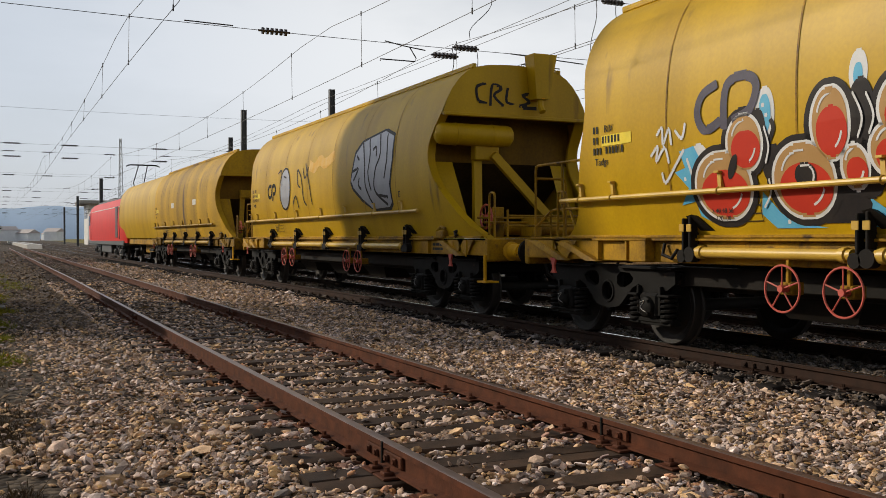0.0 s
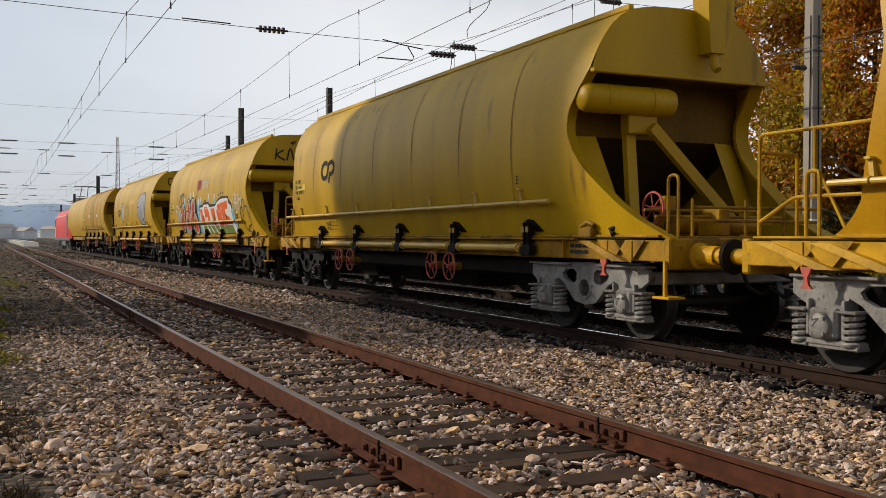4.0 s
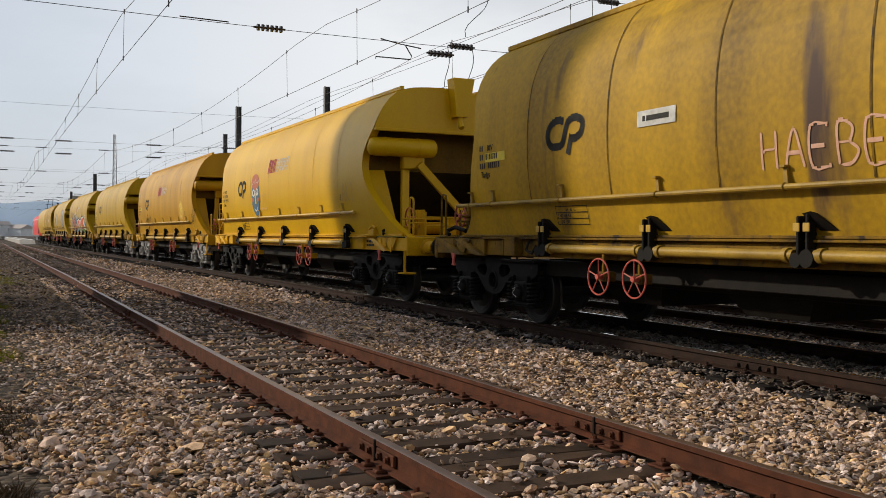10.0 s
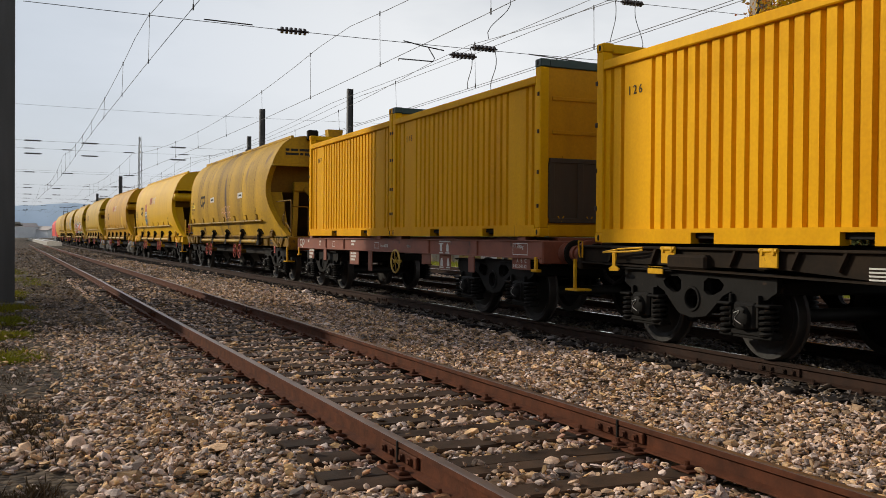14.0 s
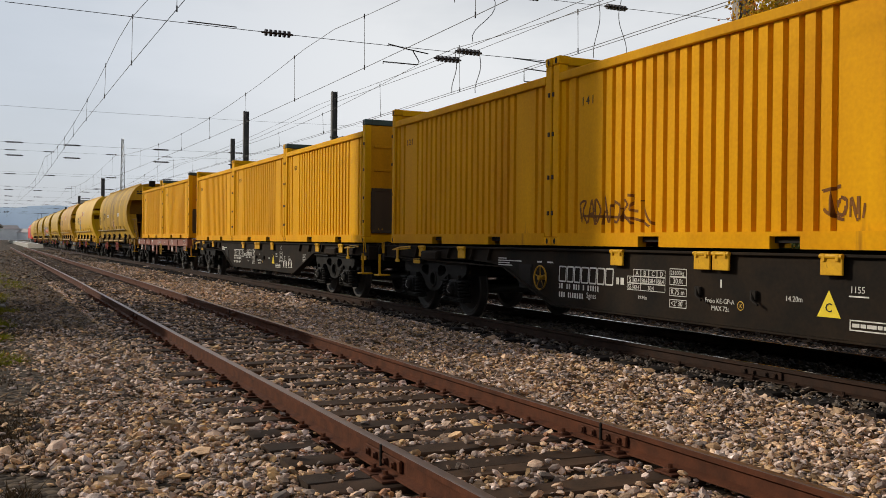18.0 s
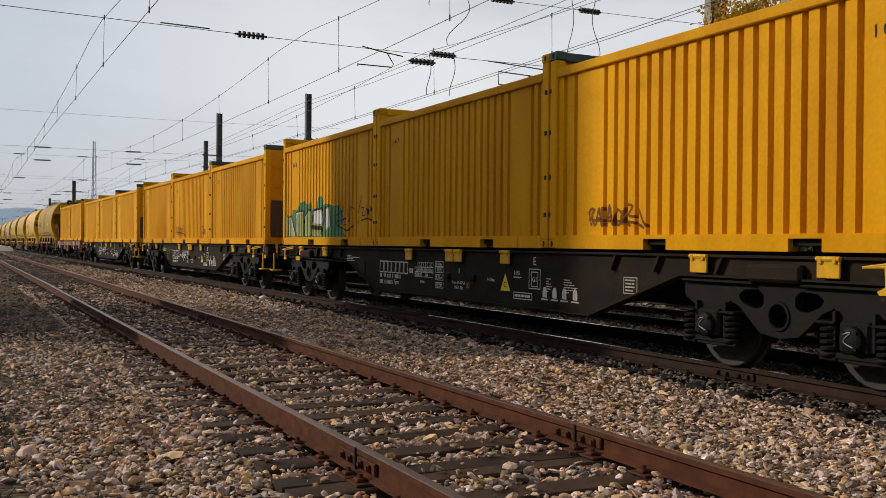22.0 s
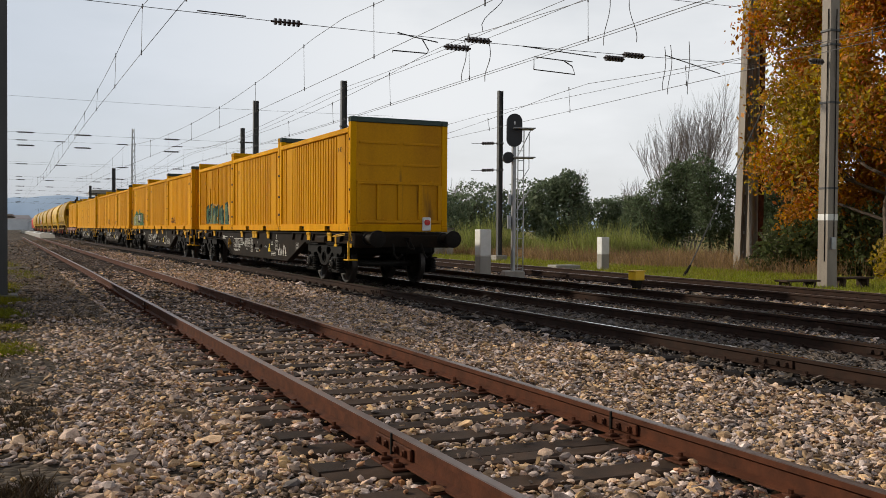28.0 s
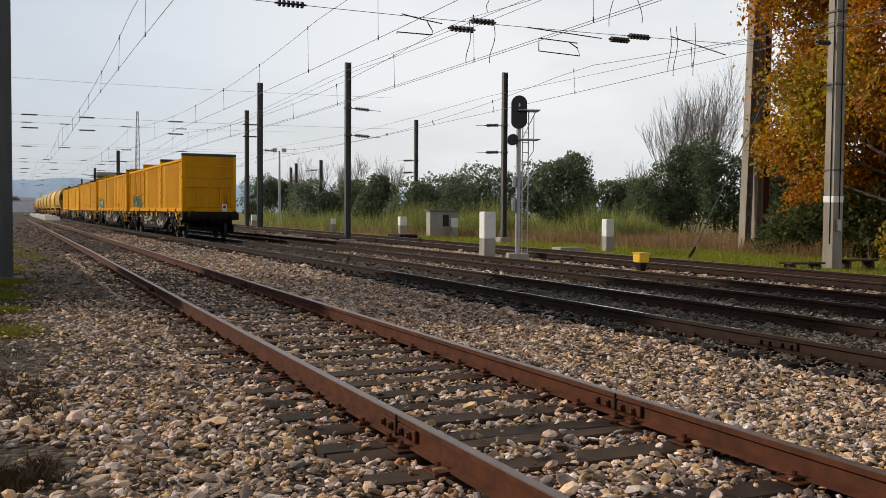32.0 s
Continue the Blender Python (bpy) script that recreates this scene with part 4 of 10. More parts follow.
def buffer_pair(wagon, x, s, mat, plate_mat):
    """Two buffers on the headstock at x; s: 1 at the leading end."""
    for y in (-0.92, 0.92):
        def make(g):
            g.lathe([(0.0, 0.0), (0.15, 0.0), (0.15, 0.04), (0.115, 0.06), (0.115, 0.34), (0.09, 0.34), (0.09, 0.56)], 20, "x")
        def head(g):
            g.lathe([(0.0, 0.62), (0.11, 0.615), (0.188, 0.595), (0.195, 0.57), (0.18, 0.555), (0.09, 0.545)], 24, "x")
        b = cached("buffer", wagon, mat, make, "", pose(x, y, 1.06, 0, 0, 0 if s > 0 else 180))
        cached("buffer_head", b, plate_mat, head)
    def hook(g):
        g.box(0, 0.22, -0.03, 0.03, 0.98, 1.10, 0.01)
        g.tube([(0.12, -0.05, 1.0), (0.30, -0.06, 0.86), (0.46, 0, 0.82), (0.30, 0.06, 0.86), (0.12, 0.05, 1.0)], 0.022, 6)
        g.tube([(0.05, 0.35, 0.95), (0.2, 0.37, 0.7), (0.4, 0.36, 0.62), (0.62, 0.36, 0.72)], 0.025, 6)
        g.tube([(0.05, -0.35, 0.95), (0.2, -0.37, 0.7), (0.4, -0.36, 0.62), (0.62, -0.36, 0.72)], 0.025, 6)
    cached("screw_coupling", wagon, SOOT, hook, "black screw coupling and brake hoses", pose(x, 0, 0, 0, 0, 0 if s > 0 else 180))


def hand_wheel(g, R=0.22, spokes=5, r=0.0115):
    g.ring((0, 0, 0), R, r, 28, 6)
    for k in range(spokes):
        a = 2 * math.pi * k / spokes + 0.3
        g.tube([(0, 0, 0), (R * math.cos(a), 0, R * math.sin(a))], 0.008, 6)
    g.lathe([(0.0, 0.03), (0.035, 0.03), (0.035, -0.12), (0.0, -0.12)], 10, "y")


# hopper body: half width by height
SECTION = [(1.26, 1.315), (1.40, 1.355), (1.60, 1.405), (1.80, 1.45), (2.05, 1.492), (2.30, 1.515), (2.60, 1.522), (2.90, 1.512), (3.15, 1.485),
           (3.38, 1.440), (3.60, 1.365), (3.80, 1.262), (3.98, 1.128), (4.10, 0.99), (4.18, 0.85)]
TAIL = [(1.26, -8.05), (1.34, -7.85), (1.45, -7.58), (1.65, -7.22), (1.90, -6.88), (2.15, -6.55), (2.40, -6.32), (2.65, -6.20), (2.90, -6.24), (3.15, -6.42),
        (3.38, -6.60), (3.60, -6.64), (4.18, -6.66)]
NOSE = [(1.26, 6.92), (1.34, 6.76), (1.45, 6.62), (1.60, 6.50), (2.05, 6.36), (2.60, 6.22), (2.90, 6.18), (3.15, 6.24), (3.40, 6.30), (3.80, 6.34), (4.18, 6.30)]


def along(table, z):
    if z <= table[0][0]:
        return table[0][1]
    for (z0, a), (z1, b) in zip(table, table[1:]):
        if z <= z1:
            return a + (b - a) * (z - z0) / (z1 - z0)
    return table[-1][1]


def on_hopper(lift):
    return lambda x, z: (x, along(SECTION, z) + lift, z)


ZCUTS = [1.20 + 0.05 * i for i in range(62)]


def hopper_shell(g):
    zs = [SECTION[0][0] + (4.18 - SECTION[0][0]) * i / 26 for i in range(27)]
    n = 30
    for s in (1, -1):
        vs, fs = [], []
        for z in zs:
            a, b, w = along(TAIL, z), along(NOSE, z), along(SECTION, z)
            for k in range(n + 1):
                x = a + (b - a) * k / n
                dent = 0.004 * noise.noise(Vector((x * 0.9, z * 0.9, 3.0 * s)))
                vs.append((x, s * (w + dent), z))
        m = n + 1
        for i in range(len(zs) - 1):
            for k in range(n):
                q = (i * m + k, i * m + k + 1, (i + 1) * m + k + 1, (i + 1) * m + k)
                fs.append(q if s < 0 else q[::-1])
        g.add(vs, fs)
    # roof
    xs = [-6.66, 6.30]
    ys = [0.85, 0.6, 0.3, 0, -0.3, -0.6, -0.85]
    hz = [4.18, 4.235, 4.26, 4.27, 4.26, 4.235, 4.18]
    g.add([(x, y, z) for x in xs for y, z in zip(ys, hz)], [(i, i + 1, i + 8, i + 7) for i in range(6)])


def end_outline():
    ring = [(w, z) for z, w in SECTION if z >= 3.38]
    return [(w, z) for w, z in ring] + [(0.5, 4.245), (0, 4.27), (-0.5, 4.245)] + [(-w, z) for w, z in reversed(ring)]


def hopper_gable(g):
    """Trailing gable panel with its folded sill."""
    out = end_outline()
    g.add([(-6.655, y, z) for y, z in out] + [(-6.635, y, z) for y, z in out], [tuple(range(len(out)))])
    g.box(-6.70, -6.60, -1.43, 1.43, 3.34, 3.40, 0.01)


def hopper_front_panel(g):
    out = end_outline()
    g.add([(6.28, y, z) for y, z in out], [tuple(reversed(range(len(out))))])


def hopper_recess(g):
    """Set-back wall under the gable."""
    w1, w2 = 1.43, 1.50
    g.add([(-6.60, w1, 3.37), (-6.60, -w1, 3.37), (-6.02, -w1, 3.37), (-6.02, w1, 3.37), (-6.02, -w2, 2.60), (-6.02, w2, 2.60)], [(0, 1, 2, 3), (3, 2, 4, 5)])


def hopper_slope(g):
    w2, w3 = 1.50, 1.33
    g.add([(-6.02, w2, 2.60), (-6.02, -w2, 2.60), (-4.4, -w3, 1.30), (-4.4, w3, 1.30)], [(0, 1, 2, 3)])


def hopper_front_slope(g):
    g.add([(6.26, 1.44, 3.38), (6.26, -1.44, 3.38), (6.16, -1.51, 2.6), (6.16, 1.51, 2.6), (4.6, -1.33, 1.3), (4.6, 1.33, 1.3)], [(3, 2, 1, 0), (5, 4, 2, 3)])


def hopper_flange(g, s):
    """Turned-in edge of the side sheet round the trailing opening."""
    zs = [1.26 + (3.36 - 1.26) * i / 22 for i in range(23)]
    for s in (s,):
        vs, fs = [], []
        for z in zs:
            x, w = along(TAIL, z), along(SECTION, z)
            vs += [(x, s * (w + 0.004), z), (x + 0.015, s * (w - 0.02), z), (x + 0.06, s * (w - 0.17), z), (x + 0.12, s * (w - 0.17), z)]
        for i in range(len(zs) - 1):
            for k in range(3):
                a = i * 4 + k
                fs.append((a, a + 1, a + 5, a + 4) if s > 0 else (a, a + 4, a + 5, a + 1))
        g.add(vs, fs)


def hopper_seam(g):
    o = [(-0.012, 1.78), (0.012, 1.78), (0.012, 4.1), (-0.012, 4.1)]
    strips(g, o, [1.78 + 0.0773 * i for i in range(31)], on_hopper(0.006))


def hopper_hatch(g):
    g.lathe([(0.34, 4.24), (0.34, 4.33), (0.28, 4.36), (0.0, 4.37)], 16, "z")


def hopper_sill(g):
    g.box(-7.98, 7.98, 1.24, 1.33, 0.99, 1.235, 0.01)


def hopper_sill_flange(g):
    g.box(-6.2, 6.2, 1.20, 1.40, 1.235, 1.262, 0.006)


def hopper_foot_rail(g):
    g.box(-7.9, 6.8, 1.30, 1.375, 1.268, 1.30, 0.006)


def hopper_front_plate(g):
    plate(g, [(-0.3, 1.24), (0.30, 1.24), (0.26, 1.20), (-0.02, 0.96)], [], 1.36, 1.372)


def hopper_stay(g):
    """Sloping stay between body foot and headstock."""
    x0, x1 = 0.4, -0.4
    g.add([(x0, 1.40, 1.22), (x0 + 0.24, 1.40, 1.22), (x1 + 0.24, 1.44, 0.98), (x1, 1.44, 0.98), (x0, 1.34, 1.22), (x0 + 0.24, 1.34, 1.22), (x1 + 0.24, 1.34, 0.98), (x1, 1.34, 0.98)],
          [(0, 1, 2, 3), (7, 6, 5, 4), (0, 4, 5, 1), (3, 2, 6, 7), (0, 3, 7, 4), (1, 5, 6, 2)])


def hopper_funnel(g):
    g.add([(-1.1, 1.1, 1.25), (1.1, 1.1, 1.25), (1.1, -1.1, 1.25), (-1.1, -1.1, 1.25), (-0.45, 0.62, 0.42), (0.45, 0.62, 0.42), (0.45, -0.62, 0.42), (-0.45, -0.62, 0.42)],
          [(0, 1, 5, 4), (1, 2, 6, 5), (2, 3, 7, 6), (3, 0, 4, 7), (4, 5, 6, 7)])


LEVERS = (4.28, 1.96, -0.36, -2.70, -5.06)


def hopper_lever(g):
    plate(g, [(-0.05, 1.20), (0.13, 1.235), (0.05, 1.46), (0.0, 1.52), (-0.10, 1.535), (-0.30, 1.36), (-0.30, 1.345), (-0.10, 1.45), (-0.04, 1.43)], [], 1.30, 1.335)
    g.add([(0.0, 1.47, 1.50), (-0.10, 1.47, 1.52), (-0.32, 1.345, 1.345), (-0.10, 1.345, 1.345), (0.0, 1.36, 1.5), (-0.1, 1.36, 1.5)],
          [(0, 1, 2, 3), (0, 4, 5, 1), (0, 3, 4), (1, 5, 2)])
    g.box(-0.075, -0.035, 1.36, 1.47, 1.06, 1.50, 0.01)
    g.box(0.035, 0.075, 1.36, 1.47, 1.06, 1.48, 0.01)
    g.lathe([(0.0, 0.10), (0.085, 0.10), (0.085, 0.0), (0.0, 0.0)], 14, "y", (-0.06, 1.38, 1.09))
    g.lathe([(0.0, 0.10), (0.07, 0.10), (0.07, 0.0), (0.0, 0.0)], 14, "y", (0.07, 1.38, 1.07))


def hopper_shaft(g):
    g.tube([(-0.12, 1.42, 1.115), (-2.19, 1.42, 1.115)], 0.055, 12)
    for x in (-0.2, -2.1):
        g.lathe([(0.055, -0.03), (0.072, -0.03), (0.072, 0.03), (0.055, 0.03)], 12, "x", (x, 1.42, 1.115))


def hopper_upper_pipe(g):
    g.tube([(6.75, 1.52, 1.75), (-5.72, 1.52, 1.75)], 0.030, 10)
    g.lathe([(0.0, -0.03), (0.036, -0.02), (0.036, 0.06)], 10, "x", (-5.75, 1.52, 1.75))


def hopper_pipe_bracket(g):
    plate(g, [(-0.02, 1.74), (0.03, 1.74), (0.05, 1.95), (0.0, 1.95)], [], 1.45, 1.50)
    g.box(-0.01, 0.06, 1.45, 1.54, 1.93, 1.955, 0.004)
    g.ring((0, 1.52, 1.75), 0.036, 0.008, 10, 5, "x")


def hopper_tank(g):
    prof = [(0.0, -0.03), (0.12, -0.02), (0.17, 0.02), (0.188, 0.08), (0.188, 1.33), (0.17, 1.39), (0.12, 1.43), (0.0, 1.44)]
    g.lathe(prof, 24, "y")
    for y in (0.38, 1.08):
        g.lathe([(0.188, y - 0.02), (0.196, y - 0.02), (0.196, y + 0.02), (0.188, y + 0.02)], 24)


def hopper_strut(g, y0, z0, y1, z1, x0):
    d = Vector((0, y1 - y0, z1 - z0)).normalized()
    side = Vector((0, -d.z, d.y)) * 0.075
    dx = Vector((0.05, 0, 0))
    p, q = Vector((x0 + 0.25, y0, z0)), Vector((x0 - 0.1, y1, z1))
    g.add([p - side - dx, p + side - dx, p + side + dx, p - side + dx, q - side - dx, q + side - dx, q + side + dx, q - side + dx],
          [(0, 1, 5, 4), (1, 2, 6, 5), (2, 3, 7, 6), (3, 0, 4, 7), (0, 3, 2, 1), (4, 5, 6, 7)])


def hopper_post(g, s):
    """Deep corner post beside the opening."""
    g.add([(-6.1, s * 1.0, 2.6), (-6.0, s * 1.45, 2.6), (-6.7, s * 1.30, 1.3), (-6.8, s * 0.95, 1.3)], [(0, 1, 2, 3) if s < 0 else (3, 2, 1, 0)])


def hopper_chute(g):
    """Vent box on the gable."""
    x0, x1 = -6.95, -6.64
    g.add([(x0, -0.15, 4.45), (x0, -0.62, 4.45), (x1, -0.62, 4.45), (x1, -0.15, 4.45),
           (x0 + 0.05, -0.24, 3.68), (x0 + 0.05, -0.50, 3.68), (x1, -0.50, 3.68), (x1, -0.24, 3.68)],
          [(0, 1, 2, 3), (4, 7, 6, 5), (0, 4, 5, 1), (1, 5, 6, 2), (2, 6, 7, 3), (3, 7, 4, 0)])
    g.tube([(-6.8, -0.37, 3.70), (-6.82, -0.37, 3.55), (-6.88, -0.37, 3.46)], 0.06, 8)


def loop_rail(g, x, y0, y1, z0, z1, r=0.02):
    g.tube([(x, y0, z0), (x, y0, z1 - 0.08), (x, y0 + 0.05 * (1 if y1 > y0 else -1), z1), (x, y1 - 0.05 * (1 if y1 > y0 else -1), z1), (x, y1, z1 - 0.08), (x, y1, z0)], r, 8)


def round_run(*pts):
    """Bent rail: corners cut short."""
    P = [Vector(p) for p in pts]
    out = [P[0]]
    for a, b, c in zip(P, P[1:], P[2:]):
        k = min(0.07, (a - b).length * 0.4, (c - b).length * 0.4)
        out += [b + (a - b).normalized() * k, b + ((a - b).normalized() + (c - b).normalized()) * k * 0.25, b + (c - b).normalized() * k]
    return out + [P[-1]]


HIGH_RAILS = (((7.92, 1.22, 1.27), (7.92, 1.22, 2.30), (6.35, 1.22, 2.30)), ((7.92, 0.72, 1.27), (7.92, 0.72, 2.12), (7.92, 1.20, 2.12)),
              ((7.28, 1.24, 1.27), (7.28, 1.24, 1.90), (7.12, 1.24, 1.90), (7.12, 1.24, 1.27)), ((7.92, 1.22, 1.42), (7.45, 1.22, 1.66), (6.5, 1.22, 1.66)),
              ((7.2, 1.22, 1.66), (7.2, 1.22, 2.30)), ((7.15, 1.22, 1.9), (6.78, 1.22, 1.27)), ((7.92, -1.22, 1.27), (7.92, -1.22, 2.30), (6.35, -1.22, 2.30)))
LOW_RAILS = (((-7.86, 1.20, 1.27), (-7.86, 1.20, 1.98), (-8.04, 1.20, 1.98), (-8.04, 1.20, 1.27)), ((-7.92, 0.9, 1.62), (-7.92, -1.1, 1.62)), ((-7.92, 0.9, 1.46), (-7.92, -1.1, 1.46)),
             ((-7.92, -1.1, 1.27), (-7.92, -1.1, 1.72)), ((-7.92, -0.5, 1.27), (-7.92, -0.5, 1.72)), ((-7.92, 0.1, 1.27), (-7.92, 0.1, 1.72)), ((-7.92, 0.9, 1.27), (-7.92, 0.9, 1.72)),
             ((-7.5, 1.10, 1.52), (-7.5, -0.9, 1.52)), ((-7.35, 1.15, 1.60), (-7.35, -0.6, 1.60)), ((-7.2, 1.05, 1.44), (-7.2, -1.0, 1.44)))


def end_fittings(w, ch, turned=False):
    """Platform rails, brake wheel stand and steps; turned: the brake end leads."""
    for i, pts in enumerate(HIGH_RAILS + LOW_RAILS):
        pts = [(-x if turned else x, y, z) for x, y, z in pts]
        cached("handrail", w, ch, lambda g: g.tube(round_run(*pts), 0.019, 7), "", None, 35, (i, turned))
    s, wx = (-1, 7.88) if turned else (1, -7.22)
    cached("step", w, TAB_YEL, lambda g: (g.box(-0.02, 0.02, 1.33, 1.37, 0.60, 1.0, 0.004), g.box(-0.15, 0.15, 1.18, 1.42, 0.57, 0.60, 0.006)), "bright yellow step", pose(-8.0, 0, 0))
    cached("brake_stand", w, ch, lambda g: (g.box(-0.06, 0.06, -0.09, 0.08, -0.34, 0.16, 0.01), g.tube([(0, 0.08, 0), (0, 0.20, 0)], 0.025, 8)), "", pose(wx, 0.70, 1.62))
    cached("hand_wheel_small", w, WHEEL_RED, lambda g: hand_wheel(g, 0.20, 6, 0.016), "red brake wheel", pose(wx, 0.92, 1.62))
    cached("valve_box", w, ch, lambda g: g.box(-0.21, 0.21, -0.08, 0.08, 0, 0.34, 0.02), "", pose(s * -7.5, 0.22, 1.28))
    cached("brake_cylinder", w, ch, lambda g: g.lathe([(0.0, -0.8), (0.10, -0.79), (0.11, -0.75), (0.11, 0.75), (0.10, 0.79), (0.0, 0.8)], 14, "y"), "", pose(s * -7.15, 0, 1.42))
    cached("hose", w, SOOT, lambda g: g.tube([(-0.2, 1.25, 1.36), (0.1, 1.30, 1.42), (0.25, 1.36, 1.36), (0.15, 1.38, 1.30)], 0.035, 8), "", pose(s * -7.2, 0, 0))
    cached("corner_box", w, ch, lambda g: g.box(-0.15, 0.15, 1.30, 1.44, 1.26, 1.40, 0.02), "", pose(-6.5, 0, 0))
    cached("pipe_elbow", w, ch, lambda g: g.tube([(0.1, 1.42, 1.40), (-0.05, 1.42, 1.46), (-0.16, 1.40, 1.42)], 0.028, 8), "", pose(-6.5, 0, 0))
    cached("tool_box", w, ch, lambda g: (g.box(-0.16, 0.16, 1.33, 1.47, 0.99, 1.25, 0.012), g.box(-0.175, 0.175, 1.33, 1.478, 1.235, 1.262, 0.006)), "yellow box on the sole bar", pose(5.15, 0, 0))
    cached("hose_hook", w, SOOT, lambda g: g.tube([(0.12, 1.36, 1.2), (0.08, 1.42, 1.08), (-0.08, 1.42, 1.04), (-0.16, 1.40, 1.14)], 0.02, 7), "", pose(4.66, 0, 0))
    if turned:
        def cage(g):
            for x in (-0.26, 0.26):
                g.box(x - 0.03, x + 0.03, 0.9, 0.96, 0, 0.62, 0.008)
                g.box(x - 0.03, x + 0.03, 0.2, 0.26, 0, 0.62, 0.008)
            g.box(-0.30, 0.30, 0.86, 0.98, 0.60, 0.68, 0.01)
            g.box(-0.30, 0.30, 0.18, 0.98, 0.62, 0.66, 0.008)
        cached("rail_frame", w, ch, cage, "", pose(6.95, 0, 1.28))


def hopper_red_bracket(g):
    plate(g, [(-0.07, 1.0), (0.07, 1.0), (0.05, 0.95), (0.02, 0.90), (0.03, 0.84), (0.07, 0.80), (-0.07, 0.80), (-0.03, 0.84), (-0.02, 0.90), (-0.05, 0.95)], [], 1.40, 1.43)


def bars(parent, name, x, z, widths, h, gap, mat, y, label="", surface=None):
    """Rows of unreadable or private writing as plain bars: widths of each bar, from x towards the tail."""
    g = Geo()
    for row, ws_ in enumerate(widths):
        cx, zz = x, z - row * (h + gap)
        for wd in ws_:
            if wd > 0:
                o = [(cx, zz), (cx - wd, zz), (cx - wd, zz - h), (cx, zz - h)]
                if surface:
                    strips(g, o, [zz - h, zz - h / 2, zz], surface)
                else:
                    g.add([(px, y, pz) for px, pz in o], [(0, 1, 2, 3)])
            cx -= abs(wd) + h * 0.35
    return part(name, g, mat, parent, label, smooth=0)


def hopper(label, paint, frame_paint=None, group="hopper wagons", turned=False):
    w = empty("hopper_wagon", label, "hopper wagon", group)
    ch = {YEL_FRESH: FRESH_CHASSIS, YEL_WARM: WARM_CHASSIS, YEL_DIRTY: SOOTY_CHASSIS}.get(paint, YEL_CHASSIS)
    tube = DULL_PIPE if paint == YEL_DIRTY else PIPE
    far = pose(0, 0, 0, 0, 0, 180)
    body = cached("body", w, paint, hopper_shell, "", None, 50)
    cached("gable_panel", body, paint, hopper_gable)
    cached("front_panel", body, paint, hopper_front_panel)
    # wall and slopes behind the opening: stains plus painted-in shade
    cached("recess_wall", body, RECESS_WALL, hopper_recess, "brown-stained set-back wall with recess shade in its colour")
    cached("slope_sheet", body, RECESS, hopper_slope, "sooty slope sheet with recess shade in its colour")
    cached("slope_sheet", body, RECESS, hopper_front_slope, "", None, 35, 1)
    for s in (1, -1):
        cached("edge_flange", body, paint, lambda g: hopper_flange(g, s), "", None, 35, s)
        cached("corner_post", w, paint, lambda g: hopper_post(g, s), "", None, 35, s)
        cached("roof_rail", body, paint, lambda g: g.box(-6.66, 6.30, 0.80 if s > 0 else -0.88, 0.88 if s > 0 else -0.80, 4.17, 4.25, 0.012), "", None, 35, s)
    for x in (-4.75, -3.05, -1.15, 0.75, 2.65, 4.55):
        cached("weld_seam", body, ch, hopper_seam, "", pose(x, 0, 0))
    for x in (-4.5, -1.5, 1.5, 4.5):
        cached("roof_hatch", body, paint, hopper_hatch, "", pose(x, 0, 0))
    cached("vent_box", body, paint, hopper_chute)
    cached("sole_bar", w, ch, hopper_sill)
    cached("sole_bar", w, ch, hopper_sill, "", far)
    cached("sill_flange", w, ch, hopper_sill_flange)
    cached("foot_rail", w, ch, hopper_foot_rail)
    for x in (-7.4, -6.9, -5.9, 5.5, 6.1, 7.2):
        cached("stiffener", w, ch, lambda g: g.box(-0.02, 0.02, 1.30, 1.385, 1.0, 1.23, 0.004), "", pose(x, 0, 0))
    for x in (-8.0, 8.0):
        cached("headstock", w, ch, lambda g: g.box(-0.06, 0.06, -1.33, 1.33, 0.90, 1.26, 0.02), "", pose(x, 0, 0))
        cached("end_platform", w, ch, lambda g: g.box(-0.55, 0.55, -1.28, 1.28, 1.262, 1.285, 0.004), "", pose(x * 0.925, 0, 0))
    cached("centre_sill", w, SOOT, lambda g: g.box(-7.9, 7.9, -0.3, 0.3, 0.95, 1.2, 0.02))
    for x in (-7.35, -6.98, 6.9, 7.3):
        cached("corner_plate", w, ch, hopper_front_plate, "", pose(x, 0, 0))
    for x in (-6.95, 7.15, 6.45):
        cached("corner_stay", w, ch, hopper_stay, "", pose(x, 0, 0))
    for x in (-4.0, -1.6, 0.8, 3.2):
        cached("discharge_funnel", w, SOOT, hopper_funnel, "sooty discharge funnel", pose(x, 0, 0))
    cached("brake_rod", w, SOOT, lambda g: g.tube([(-5.4, 0.75, 0.70), (5.2, 0.75, 0.70)], 0.05))
    cached("side_girder", w, SOOT, lambda g: g.box(-5.3, 5.3, 0.95, 1.05, 0.72, 0.94, 0.01))
    for i, x in enumerate(LEVERS):
        lv = cached("door_lever", w, SOOT, hopper_lever, "greasy black lever bracket", pose(x, 0, 0))
        for dx in (-0.06, 0.06):
            cached("lever_tab", lv, PIPE, lambda g: g.box(-0.04, 0.04, 1.47, 1.482, 1.335, 1.415, 0.004), "", pose(dx, 0, 0))
        if i < 4:
            cached("operating_shaft", w, tube, hopper_shaft, "pale yellow operating shaft", pose(x, 0, 0))
    up = cached("upper_pipe", w, tube, hopper_upper_pipe, "pale yellow air pipe")
